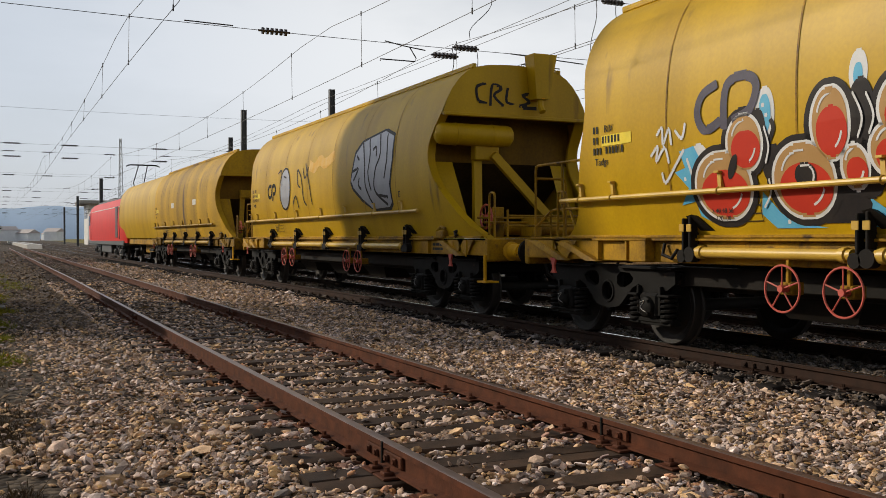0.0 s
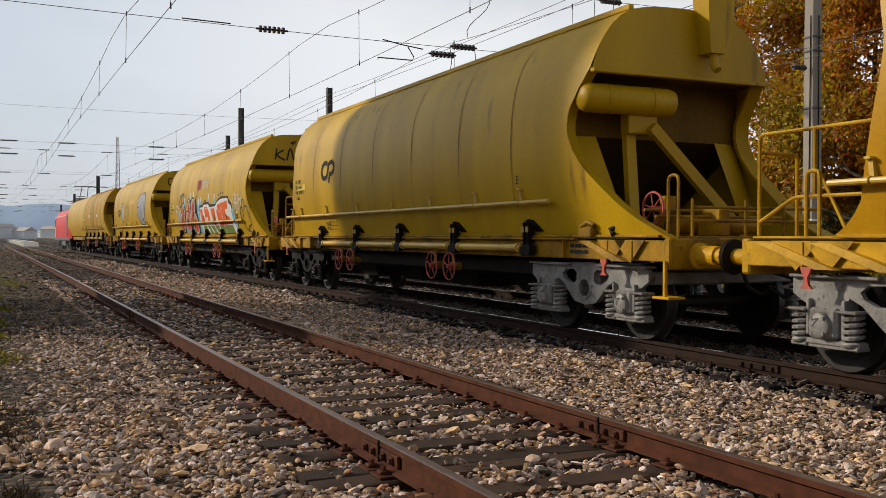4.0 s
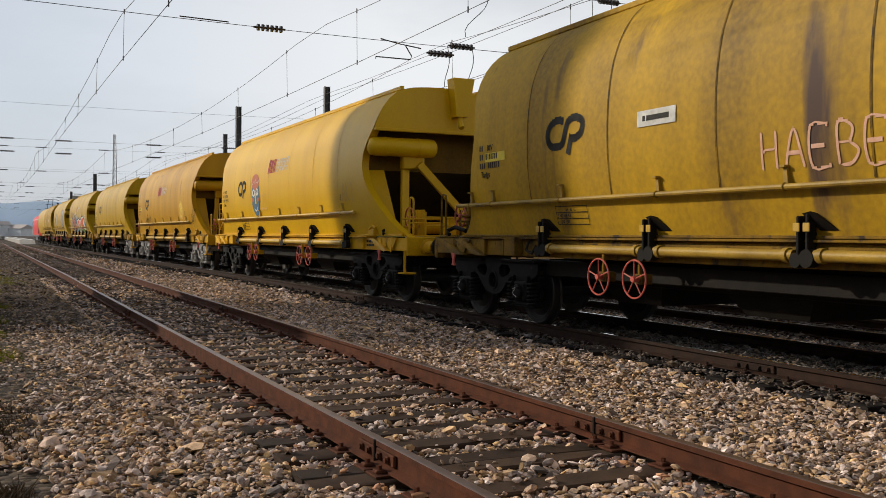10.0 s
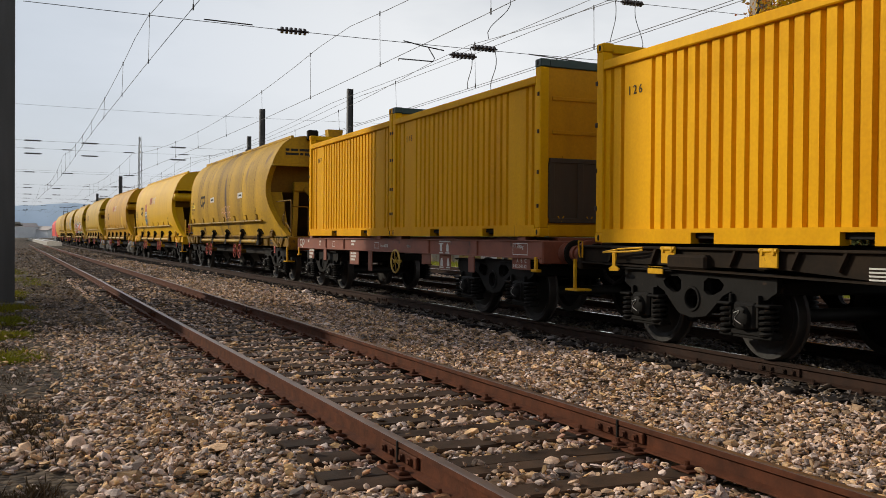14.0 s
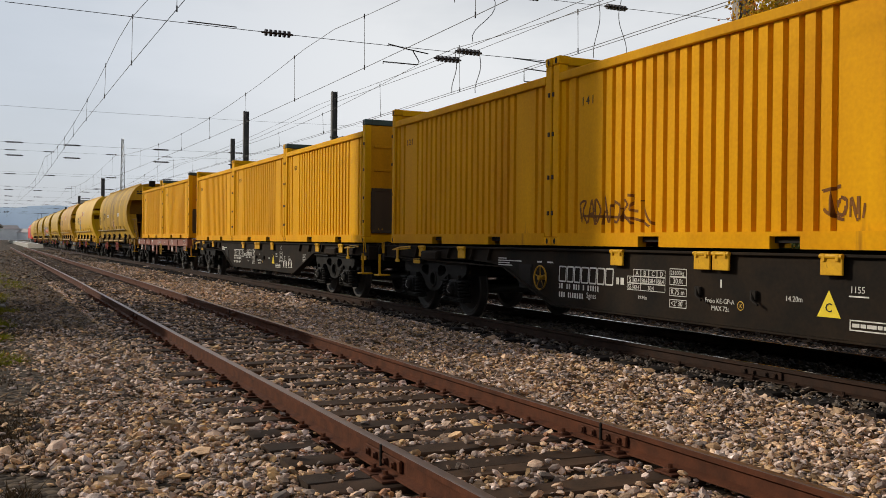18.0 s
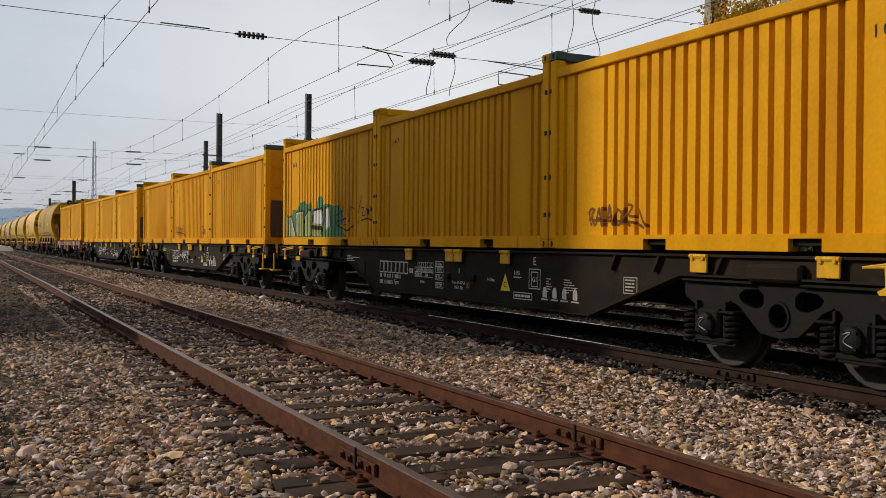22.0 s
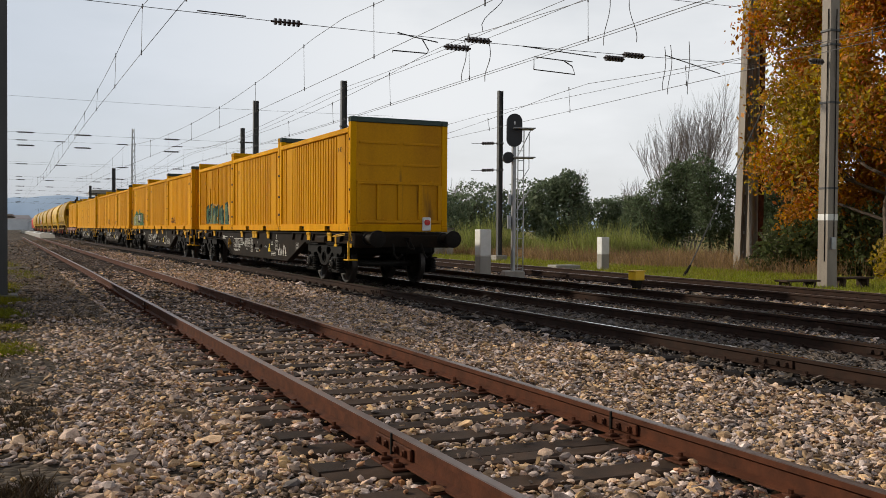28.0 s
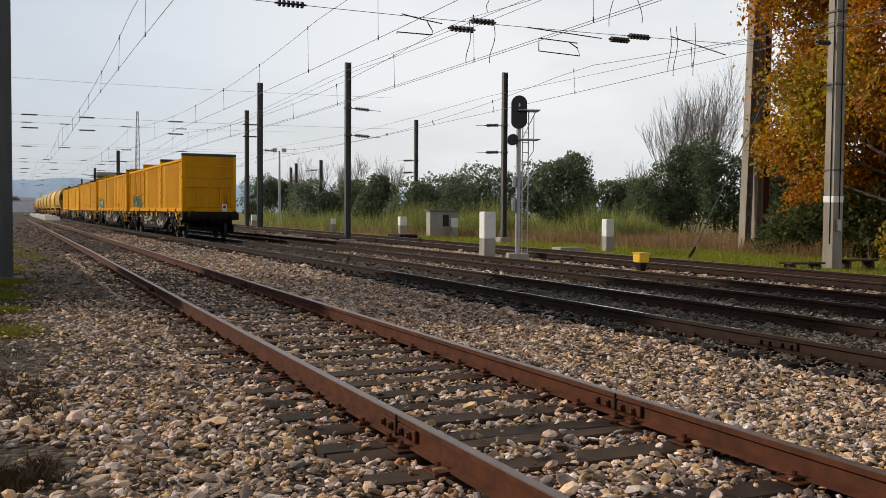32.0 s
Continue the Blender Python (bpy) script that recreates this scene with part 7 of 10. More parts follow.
for i, fw in enumerate(FLATS):
    for j in range(3):
        last = j == 2
        load(fw, 0, 1.225, 6.08 - 6.08 * j, label=yl + (" with green graffiti" if (i, j) in ((2, 0), (3, 0)) else (" with a dark green top rail" if last and i != 1 else "")),
             number=numbers[i][j], top=CON_GREEN if last else None, paint=CON_LEMON if i == 0 else CON_YEL,
             end="ribbed" if (last and i == 2) else "panelled", doors=(i == 3 and j == 0), sooty=(last and i < 2), turned=last and i > 1)


# ---- paint on the wagons: marks and graffiti ----
GR_RED = material("spray_red", (0.52, 0.045, 0.022), 0.5, dark=(0.38, 0.03, 0.02), scale=3, amount=0.5, spec=0.12)
GR_ORANGE = material("spray_orange", (0.68, 0.13, 0.022), 0.5, dark=(0.55, 0.09, 0.02), scale=3, amount=0.5, spec=0.12)
GR_BLUE = material("spray_light_blue", (0.09, 0.36, 0.56), 0.5, dark=(0.20, 0.48, 0.62), scale=4, amount=0.6, spec=0.12)
GR_WHITE = material("spray_white", (0.66, 0.66, 0.66), 0.5, dark=(0.48, 0.47, 0.45), scale=5, amount=0.7, spec=0.12)
GR_BLACK = material("spray_black", (0.020, 0.018, 0.020), 0.5, dark=(0.05, 0.04, 0.03), scale=5, amount=0.6, spec=0.12)
GR_GREEN = material("spray_dull_green", (0.16, 0.20, 0.045), 0.55, dark=(0.11, 0.14, 0.035), scale=4, amount=0.7, spec=0.12)
GR_TAN = material("spray_tan", (0.42, 0.25, 0.10), 0.5, dark=(0.36, 0.20, 0.07), scale=4, amount=0.6, spec=0.12)
GR_SILVER = material("spray_silver", (0.40, 0.40, 0.42), 0.4, 0.3, dark=(0.28, 0.28, 0.30), scale=4, amount=0.6, spec=0.12)
GR_PURPLE = material("spray_dark_violet", (0.070, 0.065, 0.085), 0.5, dark=(0.13, 0.12, 0.15), scale=4, amount=0.7, spec=0.12)
GR_TEAL = material("spray_pale_teal", (0.125, 0.225, 0.135), 0.55, dark=(0.07, 0.15, 0.10), scale=4, amount=0.7, spec=0.12)
GR_DEEP = material("spray_deep_teal", (0.012, 0.050, 0.044), 0.5, dark=(0.03, 0.05, 0.04), scale=5, amount=0.7, spec=0.12)
GR_LIME = material("spray_pale_lime", (0.36, 0.38, 0.15), 0.5, dark=(0.27, 0.28, 0.10), scale=4, amount=0.7, spec=0.12)
GR_LEAF = material("spray_leaf_green", (0.055, 0.185, 0.085), 0.5, dark=(0.10, 0.17, 0.05), scale=3, amount=0.7, spec=0.12)
GR_FADED = material("faded_white_spray", (0.62, 0.42, 0.16), 0.6, dark=(0.62, 0.32, 0.03), scale=5, amount=0.9, spec=0.12)
BLUE_FACE = material("brush_blue", (0.075, 0.16, 0.26), 0.5, dark=(0.12, 0.17, 0.18), scale=5, amount=0.7, spec=0.12)
PALE_PINK = material("pale_pink_chalk", (0.66, 0.40, 0.30), 0.8, dark=(0.52, 0.28, 0.16), scale=12, amount=0.8, spec=0.1)
PINK = material("brush_pink", (0.52, 0.17, 0.10), 0.5, dark=(0.40, 0.14, 0.08), scale=9, amount=0.7, spec=0.12)


def ell(cx, cz, rx, rz, n=26, a0=0, a1=360, tilt=0.0):
    out = []
    for i in range(n):
        a = radians(a0 + (a1 - a0) * i / (n if a1 - a0 == 360 else n - 1))
        x, z = rx * math.cos(a), rz * math.sin(a)
        out.append((cx + x * math.cos(tilt) - z * math.sin(tilt), cz + x * math.sin(tilt) + z * math.cos(tilt)))
    return out


def spray(parent, mat, outlines, lift, surface=None, cuts=FINE, along_="z", name="graffiti", label=""):
    sf = surface(lift) if surface else on_hopper(lift)
    for o in outlines:
        g = Geo()
        strips(g, o, cuts, sf, along_)
        ob = part(name, g.weld(), mat, parent, label, smooth=0)
    return ob


def lobes(parent, items, lift):
    """Bubble letters: dark outline, white rim, tan body, red fill with shine."""
    spray(parent, GR_BLACK, [ell(x, z, rx + 0.10, rz + 0.09) for x, z, rx, rz in items], lift, label="black outlines")
    spray(parent, GR_WHITE, [ell(x, z, rx + 0.035, rz + 0.032) for x, z, rx, rz in items], lift + 0.002, label="white rims")
    spray(parent, GR_TAN, [ell(x, z, rx, rz) for x, z, rx, rz in items], lift + 0.004, label="tan bubble letters")
    spray(parent, GR_RED, [ell(x - 0.02, z - rz * 0.22, rx * 0.88, rz * 0.70) for x, z, rx, rz in items], lift + 0.006, label="red fill")
    spray(parent, GR_WHITE, [brush(ell(x, z + 0.02, rx * 0.72, rz * 0.74, 9, 20, 100), 0.022) for x, z, rx, rz in items]
          + [brush(ell(x, z, rx * 0.7, rz * 0.72, 8, 200, 250), 0.022) for x, z, rx, rz in items], lift + 0.008, label="white shine")


# big piece on the fourth hopper
h4 = HOPPERS[4]
spray(h4, GR_WHITE, [ell(4.02, 2.02, 0.16, 0.24), ell(3.05, 2.46, 0.13, 0.26), ell(1.95, 2.68, 0.10, 0.20), ell(1.42, 2.72, 0.09, 0.18), ell(0.52, 2.30, 0.16, 0.34), ell(0.35, 1.75, 0.26, 0.36)], 0.005, label="white mist")
spray(h4, GR_BLUE, [[(4.34, 2.20), (4.10, 2.24), (3.98, 2.05), (4.02, 1.70), (3.92, 1.42), (4.12, 1.50), (4.16, 1.66), (4.40, 1.62), (4.24, 1.80), (4.44, 1.98), (4.26, 2.02)],
                    ell(3.05, 2.46, 0.08, 0.19), ell(1.95, 2.66, 0.05, 0.11), [(3.16, 1.72), (2.96, 1.50), (2.72, 1.40), (2.42, 1.36), (3.05, 1.36), (3.22, 1.50)], [(2.12, 1.66), (1.92, 1.62), (1.55, 1.36), (2.02, 1.36)],
                    [(0.72, 2.36), (0.50, 2.50), (0.46, 2.24), (0.30, 2.10), (0.40, 1.96), (0.22, 1.70), (-0.05, 1.40), (0.35, 1.36), (0.62, 1.36), (0.86, 1.50), (0.66, 1.78), (0.78, 2.0)]], 0.007, label="light blue splashes")
spray(h4, GR_WHITE, [brush(curved(s), 0.035) for s in ([(4.22, 2.12), (4.16, 1.92), (4.20, 1.74)], [(0.62, 2.28), (0.56, 2.05), (0.62, 1.82), (0.48, 1.60)], [(2.96, 1.60), (2.72, 1.46)], [(0.36, 1.66), (0.20, 1.46)])]
      + [ell(x, z, 0.022, 0.026) for x, z in ((3.07, 2.54), (3.03, 2.44), (3.08, 2.36), (4.28, 1.90), (4.10, 1.60), (2.88, 1.42), (2.00, 1.46), (1.86, 1.42), (0.42, 1.56), (0.56, 1.46), (0.30, 1.44))], 0.009, label="white dots and streaks")
spray(h4, GR_BLACK, [ell(3.14, 2.30, 0.10, 0.22), ell(1.92, 2.24, 0.16, 0.40), ell(2.96, 1.96, 0.16, 0.20), ell(1.02, 2.14, 0.22, 0.46), ell(0.84, 1.72, 0.16, 0.36), ell(2.30, 1.56, 0.40, 0.16), ell(1.9, 1.86, 0.20, 0.26)]
      + [brush(curved(s), 0.05) for s in ([(0.82, 2.76), (0.72, 2.40), (0.86, 2.10)], [(0.98, 2.70), (0.92, 2.45), (1.0, 2.3)], [(3.05, 2.12), (2.94, 2.30), (2.98, 2.4)])], 0.008, label="black shading")
lobes(h4, [(3.70, 1.80, 0.40, 0.34), (3.34, 2.20, 0.23, 0.27), (2.62, 1.80, 0.36, 0.34), (2.26, 2.28, 0.20, 0.32), (2.02, 1.88, 0.13, 0.18), (1.46, 2.34, 0.27, 0.28), (1.62, 2.00, 0.22, 0.22), (1.22, 1.72, 0.33, 0.33)], 0.010)
spray(h4, GR_BLACK, [ell(2.58, 1.84, 0.13, 0.12), ell(3.52, 1.98, 0.05, 0.14, tilt=0.5), ell(1.40, 2.08, 0.12, 0.06), ell(1.50, 1.66, 0.06, 0.12)], 0.020, label="black hollows")
spray(h4, GR_WHITE, [brush(ell(2.58, 1.84, 0.10, 0.10, 14, 60, 300), 0.022)] + [brush(curved(s), 0.022) for s in ([(3.05, 2.34), (3.0, 2.14), (3.06, 1.98)], [(2.0, 2.52), (1.90, 2.30), (1.96, 2.12)], [(1.86, 2.50), (1.78, 2.30), (1.84, 2.14)], [(1.12, 2.56), (1.05, 2.34), (1.12, 2.16)], [(0.90, 1.96), (0.80, 1.74), (0.90, 1.50)], [(3.16, 1.56), (3.04, 1.70), (3.04, 1.84)])], 0.022, label="white highlights")
spray(h4, GR_PURPLE, [brush(curved([(3.72, 2.84), (3.95, 2.75), (4.02, 2.55), (3.90, 2.38), (3.66, 2.46)]), 0.10), brush(curved([(3.62, 2.36), (3.58, 2.80), (3.30, 2.86), (3.16, 2.74), (3.25, 2.52), (3.5, 2.44)]), 0.10)], 0.012, label="dark violet tag")
scrawl(h4, "tag", [[(4.72, 2.40), (4.62, 2.48), (4.60, 2.30), (4.5, 2.46), (4.46, 2.28)], [(4.84, 2.18), (4.70, 2.28), (4.74, 2.12), (4.58, 2.26), (4.52, 2.08)], [(4.66, 2.0), (4.62, 1.88), (4.45, 2.02), (4.25, 2.22)],
                   [(4.4, 2.44), (4.28, 2.34), (4.22, 2.50)]], 0.035, GR_WHITE, on_hopper(0.010), "white scribbled tag", FINE)
# second piece: orange block letters over green
spray(h4, GR_BLACK, [[(0.50, 1.9), (0.36, 2.36), (-0.15, 2.36), (-0.3, 2.44), (-1.15, 2.44), (-1.3, 2.36), (-2.2, 2.34), (-2.45, 2.46), (-3.0, 2.56), (-4.0, 2.55), (-4.1, 2.42), (-4.45, 2.30), (-4.5, 1.95), (-4.75, 1.6), (-4.8, 1.34), (-4.2, 1.34), (0.1, 1.34)]],
      0.006, label="black outline")
spray(h4, GR_WHITE, [[(0.42, 1.9), (0.30, 2.28), (-0.2, 2.28), (-0.35, 2.36), (-1.1, 2.36), (-1.3, 2.26), (-2.15, 2.26), (-2.5, 2.40), (-3.0, 2.48), (-3.95, 2.48), (-4.0, 2.34), (-4.36, 2.22), (-4.42, 1.95), (-4.66, 1.6), (-4.72, 1.36), (-4.1, 1.36), (0.2, 1.36)]],
      0.008, label="white outline")
spray(h4, GR_ORANGE, [[(0.32, 2.2), (-0.05, 2.22), (-0.45, 1.72), (0.12, 1.68)], [(-0.42, 2.28), (-0.9, 2.28), (-1.15, 2.1), (-1.2, 1.72), (-0.92, 1.72), (-0.85, 1.92), (-0.62, 1.92), (-0.5, 1.8)],
                      [(-1.45, 2.2), (-2.02, 2.2), (-2.1, 1.66), (-1.62, 1.68)], [(-2.3, 2.1), (-2.55, 2.32), (-3.85, 2.40), (-3.88, 2.14), (-3.55, 2.14), (-3.55, 1.92), (-3.9, 1.92), (-4.28, 1.66), (-2.4, 1.63)]], 0.011, label="orange block letters")
spray(h4, GR_GREEN, [[(0.1, 1.64), (-4.25, 1.62), (-4.42, 1.36), (0.1, 1.36)]], 0.010, label="dull green band")
spray(h4, GR_WHITE, [brush(curved([(-0.45, 1.72), (-0.62, 1.55), (-0.9, 1.37)]), 0.10), brush(curved([(-1.2, 1.75), (-1.1, 1.6), (-1.45, 1.37)]), 0.09), brush(curved([(-1.62, 1.7), (-1.75, 1.55), (-2.0, 1.37)]), 0.07),
                     brush(curved([(-2.1, 1.72), (-2.5, 1.7), (-2.4, 1.55), (-2.65, 1.4)]), 0.10), brush([(-2.9, 2.34), (-3.05, 1.9), (-3.1, 1.6), (-3.3, 1.37)], 0.03)], 0.013, label="white runs")
spray(h4, GR_BLUE, [[(-4.35, 2.08), (-4.55, 2.2), (-4.62, 2.0), (-4.8, 1.88), (-4.6, 1.78), (-4.42, 1.82)], [(-4.55, 1.70), (-4.95, 1.72), (-4.82, 1.45), (-4.68, 1.5)]], 0.012, label="light blue ends")
spray(h4, GR_WHITE, [ell(x, z, 0.09, 0.20) for x, z in ((0.16, 2.44), (-1.16, 2.54), (-2.06, 2.50))], 0.0045, label="white mist")
spray(h4, GR_BLUE, [[(x + 0.10, 2.34), (x + 0.04, 2.58), (x - 0.05, 2.50), (x - 0.12, 2.36)] for x in (0.16, -1.16, -2.06)], 0.0052, label="light blue drops")
spray(h4, GR_RED, [[(0.10, 1.72), (-0.44, 1.76), (-0.44, 1.68), (0.12, 1.66)], [(-1.62, 1.74), (-2.08, 1.72), (-2.1, 1.64), (-1.62, 1.66)], [(-2.42, 1.74), (-4.16, 1.78), (-4.28, 1.66), (-2.4, 1.62)]], 0.0122, label="red lower edges")
spray(h4, GR_WHITE, [brush(curved(s), 0.022) for s in ([(0.20, 2.14), (0.0, 2.02), (-0.1, 2.08)], [(-0.5, 2.2), (-0.75, 2.24), (-0.95, 2.14)], [(-2.50, 2.22), (-2.62, 2.10), (-2.78, 2.06)], [(-1.52, 2.12), (-1.56, 1.90)])] + [ell(x, z, 0.03, 0.035) for x, z in ((-4.52, 2.10), (-4.56, 1.98), (-4.64, 1.88), (-4.70, 1.64), (-4.80, 1.56))], 0.0135, label="white highlights and dots")
spray(h4, GR_BLACK, [ell(x, z, 0.05, 0.035) for x, z in ((-2.72, 2.62), (-2.98, 2.66), (-3.28, 2.66), (-0.55, 2.48), (-0.75, 2.49))], 0.009, label="black dots")
scrawl(h4, "tag", glyphs("CRLS", -4.68, 2.30, 0.26, 0.62) + glyphs("2013", -4.80, 2.08, 0.22, 0.66) + [[(-4.45, 2.44), (-4.55, 2.2), (-4.52, 2.0)], [(-5.35, 2.56), (-5.42, 2.34), (-5.62, 2.44), (-5.6, 2.2)],
       [(-4.95, 2.0), (-5.1, 2.03), (-5.2, 1.98)], [(-4.85, 1.86), (-4.98, 1.88)], [(-5.2, 1.86), (-5.3, 1.9), (-5.38, 1.85)]], 0.035, GR_WHITE, on_hopper(0.010), "white scribbled tag with a year", FINE)
scrawl(h4, "doodle", [[(-5.55, 1.72), (-5.48, 2.0), (-5.62, 2.14), (-5.80, 2.0), (-5.74, 1.8)], [(-5.72, 2.1), (-5.75, 2.32), (-5.9, 2.36), (-6.0, 2.2), (-5.92, 2.0)], [(-5.9, 2.12), (-6.2, 2.16), (-6.42, 1.9), (-6.5, 1.62), (-6.2, 1.56), (-6.1, 1.42), (-5.9, 1.5), (-5.62, 1.8)]],
       0.04, GR_BLACK, on_hopper(0.010), "black outlined doodle", FINE)
trade_mark(h4, 0.80, 2.90, 0.98, on_hopper(0.007))
# third hopper: silver pieces
h3 = HOPPERS[3]
blade = [(-2.45, 2.62), (-2.62, 3.0), (-3.0, 3.20), (-3.5, 3.26), (-4.15, 3.32), (-4.62, 3.18), (-4.6, 2.75), (-4.45, 2.3), (-4.5, 1.95), (-4.35, 1.85), (-3.5, 1.84), (-3.0, 2.05), (-2.5, 2.3), (-2.35, 2.46)]
spray(h3, GR_BLACK, [[(x + (0.06 if x > -3.4 else -0.06), z + (0.05 if z > 2.5 else -0.05)) for x, z in blade]], 0.006, label="black outline")
spray(h3, GR_SILVER, [blade], 0.009, label="silver block letters")
spray(h3, GR_BLACK, [brush(curved(s), 0.055) for s in ([(-2.45, 2.64), (-2.8, 2.68), (-2.5, 2.45)], [(-3.0, 3.2), (-3.15, 2.8), (-3.2, 2.3), (-3.6, 1.86)], [(-2.85, 2.5), (-2.8, 2.35), (-2.95, 2.25)], [(-3.9, 3.3), (-4.0, 2.9), (-3.75, 2.6), (-3.7, 2.2), (-4.3, 1.9)], [(-3.9, 2.1), (-4.35, 2.05)],
                                                       [(-3.35, 3.24), (-3.45, 2.9), (-3.35, 2.55), (-3.5, 2.2)], [(-3.6, 3.0), (-3.75, 3.05), (-3.8, 2.85)], [(-4.3, 3.25), (-4.35, 2.8), (-4.2, 2.4)], [(-2.7, 2.95), (-2.85, 2.85)])],
      0.012, label="black strokes")
spray(h3, GR_SILVER, [ell(2.65, 2.52, 0.42, 0.50, tilt=0.3)], 0.009, label="silver blob")
spray(h3, GR_BLACK, [brush(ell(2.65, 2.52, 0.46, 0.53, 26, 0, 352, 0.3), 0.05)] + [brush(curved(s), 0.045) for s in ([(3.3, 2.95), (3.0, 3.0), (2.9, 2.6)], [(2.5, 2.8), (2.75, 2.85)], [(1.5, 2.95), (1.2, 2.7), (1.05, 2.2), (0.85, 2.05)], [(0.9, 3.05), (0.6, 2.6), (0.4, 2.05)], [(1.55, 2.95), (1.5, 2.6), (1.3, 2.5)], [(1.1, 2.95), (0.9, 2.7), (0.65, 2.95)], [(2.0, 2.1), (1.7, 2.3), (1.5, 1.98)])],
      0.012, label="black tags")
spray(h3, GR_FADED, [brush(curved([(0.6, 3.0), (0.2, 2.9), (-0.2, 3.05), (-0.6, 2.95), (-1.2, 3.1)]), 0.24)], 0.006, label="faded white spray")
logo(h3, 3.95, 2.50, 0.75, MARK_BLACK, on_hopper(0.007))
# operator and company marks
for k in (5, 6, 7, 8):
    logo(HOPPERS[k], 3.62 if k != 5 else 3.55, 2.60 if k != 5 else 2.72, 0.84, MARK_BLACK, on_hopper(0.007))
for k in (6, 7):
    trade_mark(HOPPERS[k], 0.86, 2.90, 0.98, on_hopper(0.007))
# sixth: sprayed disc and tags
h6 = HOPPERS[6]
spray(h6, GR_FADED, [ell(-4.18, 2.20, 0.40, 0.36)], 0.007, label="white sprayed disc")
spray(h6, SIGN_YEL, [brush([(-3.98, 2.02), (-4.2, 2.42), (-4.36, 2.08)], 0.07), brush([(-4.05, 2.2), (-4.5, 2.3)], 0.05), brush(ell(-4.18, 2.2, 0.26, 0.24, 18, 30, 330), 0.05)], 0.010, label="bare yellow strokes")
scrawl(h6, "tag", [[(4.15, 2.02), (4.0, 1.82), (3.9, 2.05)], [(3.85, 1.82), (3.72, 2.05), (3.6, 1.82)], [(3.5, 2.05), (3.45, 1.82), (3.3, 1.95)], [(3.7, 2.12), (3.65, 2.2), (3.58, 2.12), (3.66, 2.08)], [(2.95, 2.1), (2.93, 1.95)], [(2.8, 2.1), (2.78, 1.95)], [(4.3, 1.85), (4.26, 1.85)], [(3.2, 2.0), (3.1, 1.85), (3.02, 2.02)]],
       0.045, GR_BLACK, on_hopper(0.009), "black scribbled tag", FINE)
scrawl(h6, "tag", [[(-6.0, 1.98), (-6.06, 1.75), (-6.2, 1.9), (-6.24, 1.72)], ell(-6.33, 1.94, 0.06, 0.08, 10), [(-5.96, 1.72), (-6.3, 1.78)], [(-6.1, 1.7), (-6.22, 1.6), (-6.2, 1.54), (-6.26, 1.58)], [(-6.05, 2.02), (-6.25, 1.82)]], 0.025, GR_BLACK, on_hopper(0.009), "small black tag", FINE)
# seventh: painted blue face with a pink cap, white window outline
h7 = HOPPERS[7]
spray(h7, BLUE_FACE, [ell(2.10, 2.35, 0.42, 0.56)], 0.006, label="blue painted oval")
spray(h7, PINK, [ell(2.10, 2.74, 0.40, 0.22), ell(2.38, 2.25, 0.10, 0.06), ell(1.80, 2.25, 0.10, 0.06)], 0.009, label="pink cap and patches")
spray(h7, GR_WHITE, [ell(2.27, 2.44, 0.16, 0.10), ell(1.90, 2.46, 0.15, 0.10)] + [brush(curved([(2.25, 2.0), (2.08, 1.94), (1.9, 2.04)]), 0.03)] + [brush([(2.4 - 0.13 * i, 2.68 + 0.05 * (i % 2)), (2.3 - 0.13 * i, 2.72 + 0.06 * (i % 3))], 0.022) for i in range(6)], 0.012, label="white dabs")
spray(h7, SIGN_YEL, [[(2.13, 2.42), (2.04, 2.42), (2.0, 2.14), (2.12, 2.12)]], 0.013, label="yellow dab")
spray(h7, MARK_BLACK, [ell(2.24, 2.44, 0.05, 0.06), ell(1.88, 2.47, 0.05, 0.06)], 0.015, label="black dots")
spray(h7, GR_FADED, [brush(s, 0.035) for s in ([(1.62, 2.32), (1.58, 1.98), (0.98, 2.0), (1.02, 2.36), (1.62, 2.32)], [(1.32, 2.32), (1.30, 2.0)])], 0.008, label="pale window outline")
scrawl(h7, "tag", glyphs("AK1", -5.0, 1.98, 0.40, 0.6), 0.035, GR_FADED, on_hopper(0.008), "pale scribbled tag", FINE)
# eighth: pink chalk letters and two small plates
h8 = HOPPERS[8]
scrawl(h8, "tag", glyphs("HAEBE", 0.15, 1.92, 0.36, 0.85), 0.028, PALE_PINK, on_hopper(0.008), "pink scrawled letters", FINE)
for x in (2.05, -2.52):
    spray(h8, MARK_WHITE, [[(x, 2.70), (x - 0.68, 2.70), (x - 0.68, 2.52), (x, 2.52)]], 0.012, name="sticker", label="white maker's sticker")
    bars(h8, "sticker_text", x - 0.1, 2.64, [[0.05, 0.4]], 0.06, 0.02, MARK_BLACK, 0, "", on_hopper(0.014))
h2 = HOPPERS[2]
for x in (2.0, -2.4):
    spray(h2, MARK_WHITE, [[(x, 2.70), (x - 0.6, 2.70), (x - 0.6, 2.50), (x, 2.50)]], 0.012, name="sticker", label="white maker's sticker")


# gable tags
def gable_tag(w, strokes, wd, label):
    g = Geo()
    for st in strokes:
        o = brush(curved(st), wd)
        strips(g, o, [3.3 + 0.03 * i for i in range(32)], lambda y, z: (-6.662, y, z))
    part("tag", g, GR_BLACK, w, label, smooth=0)


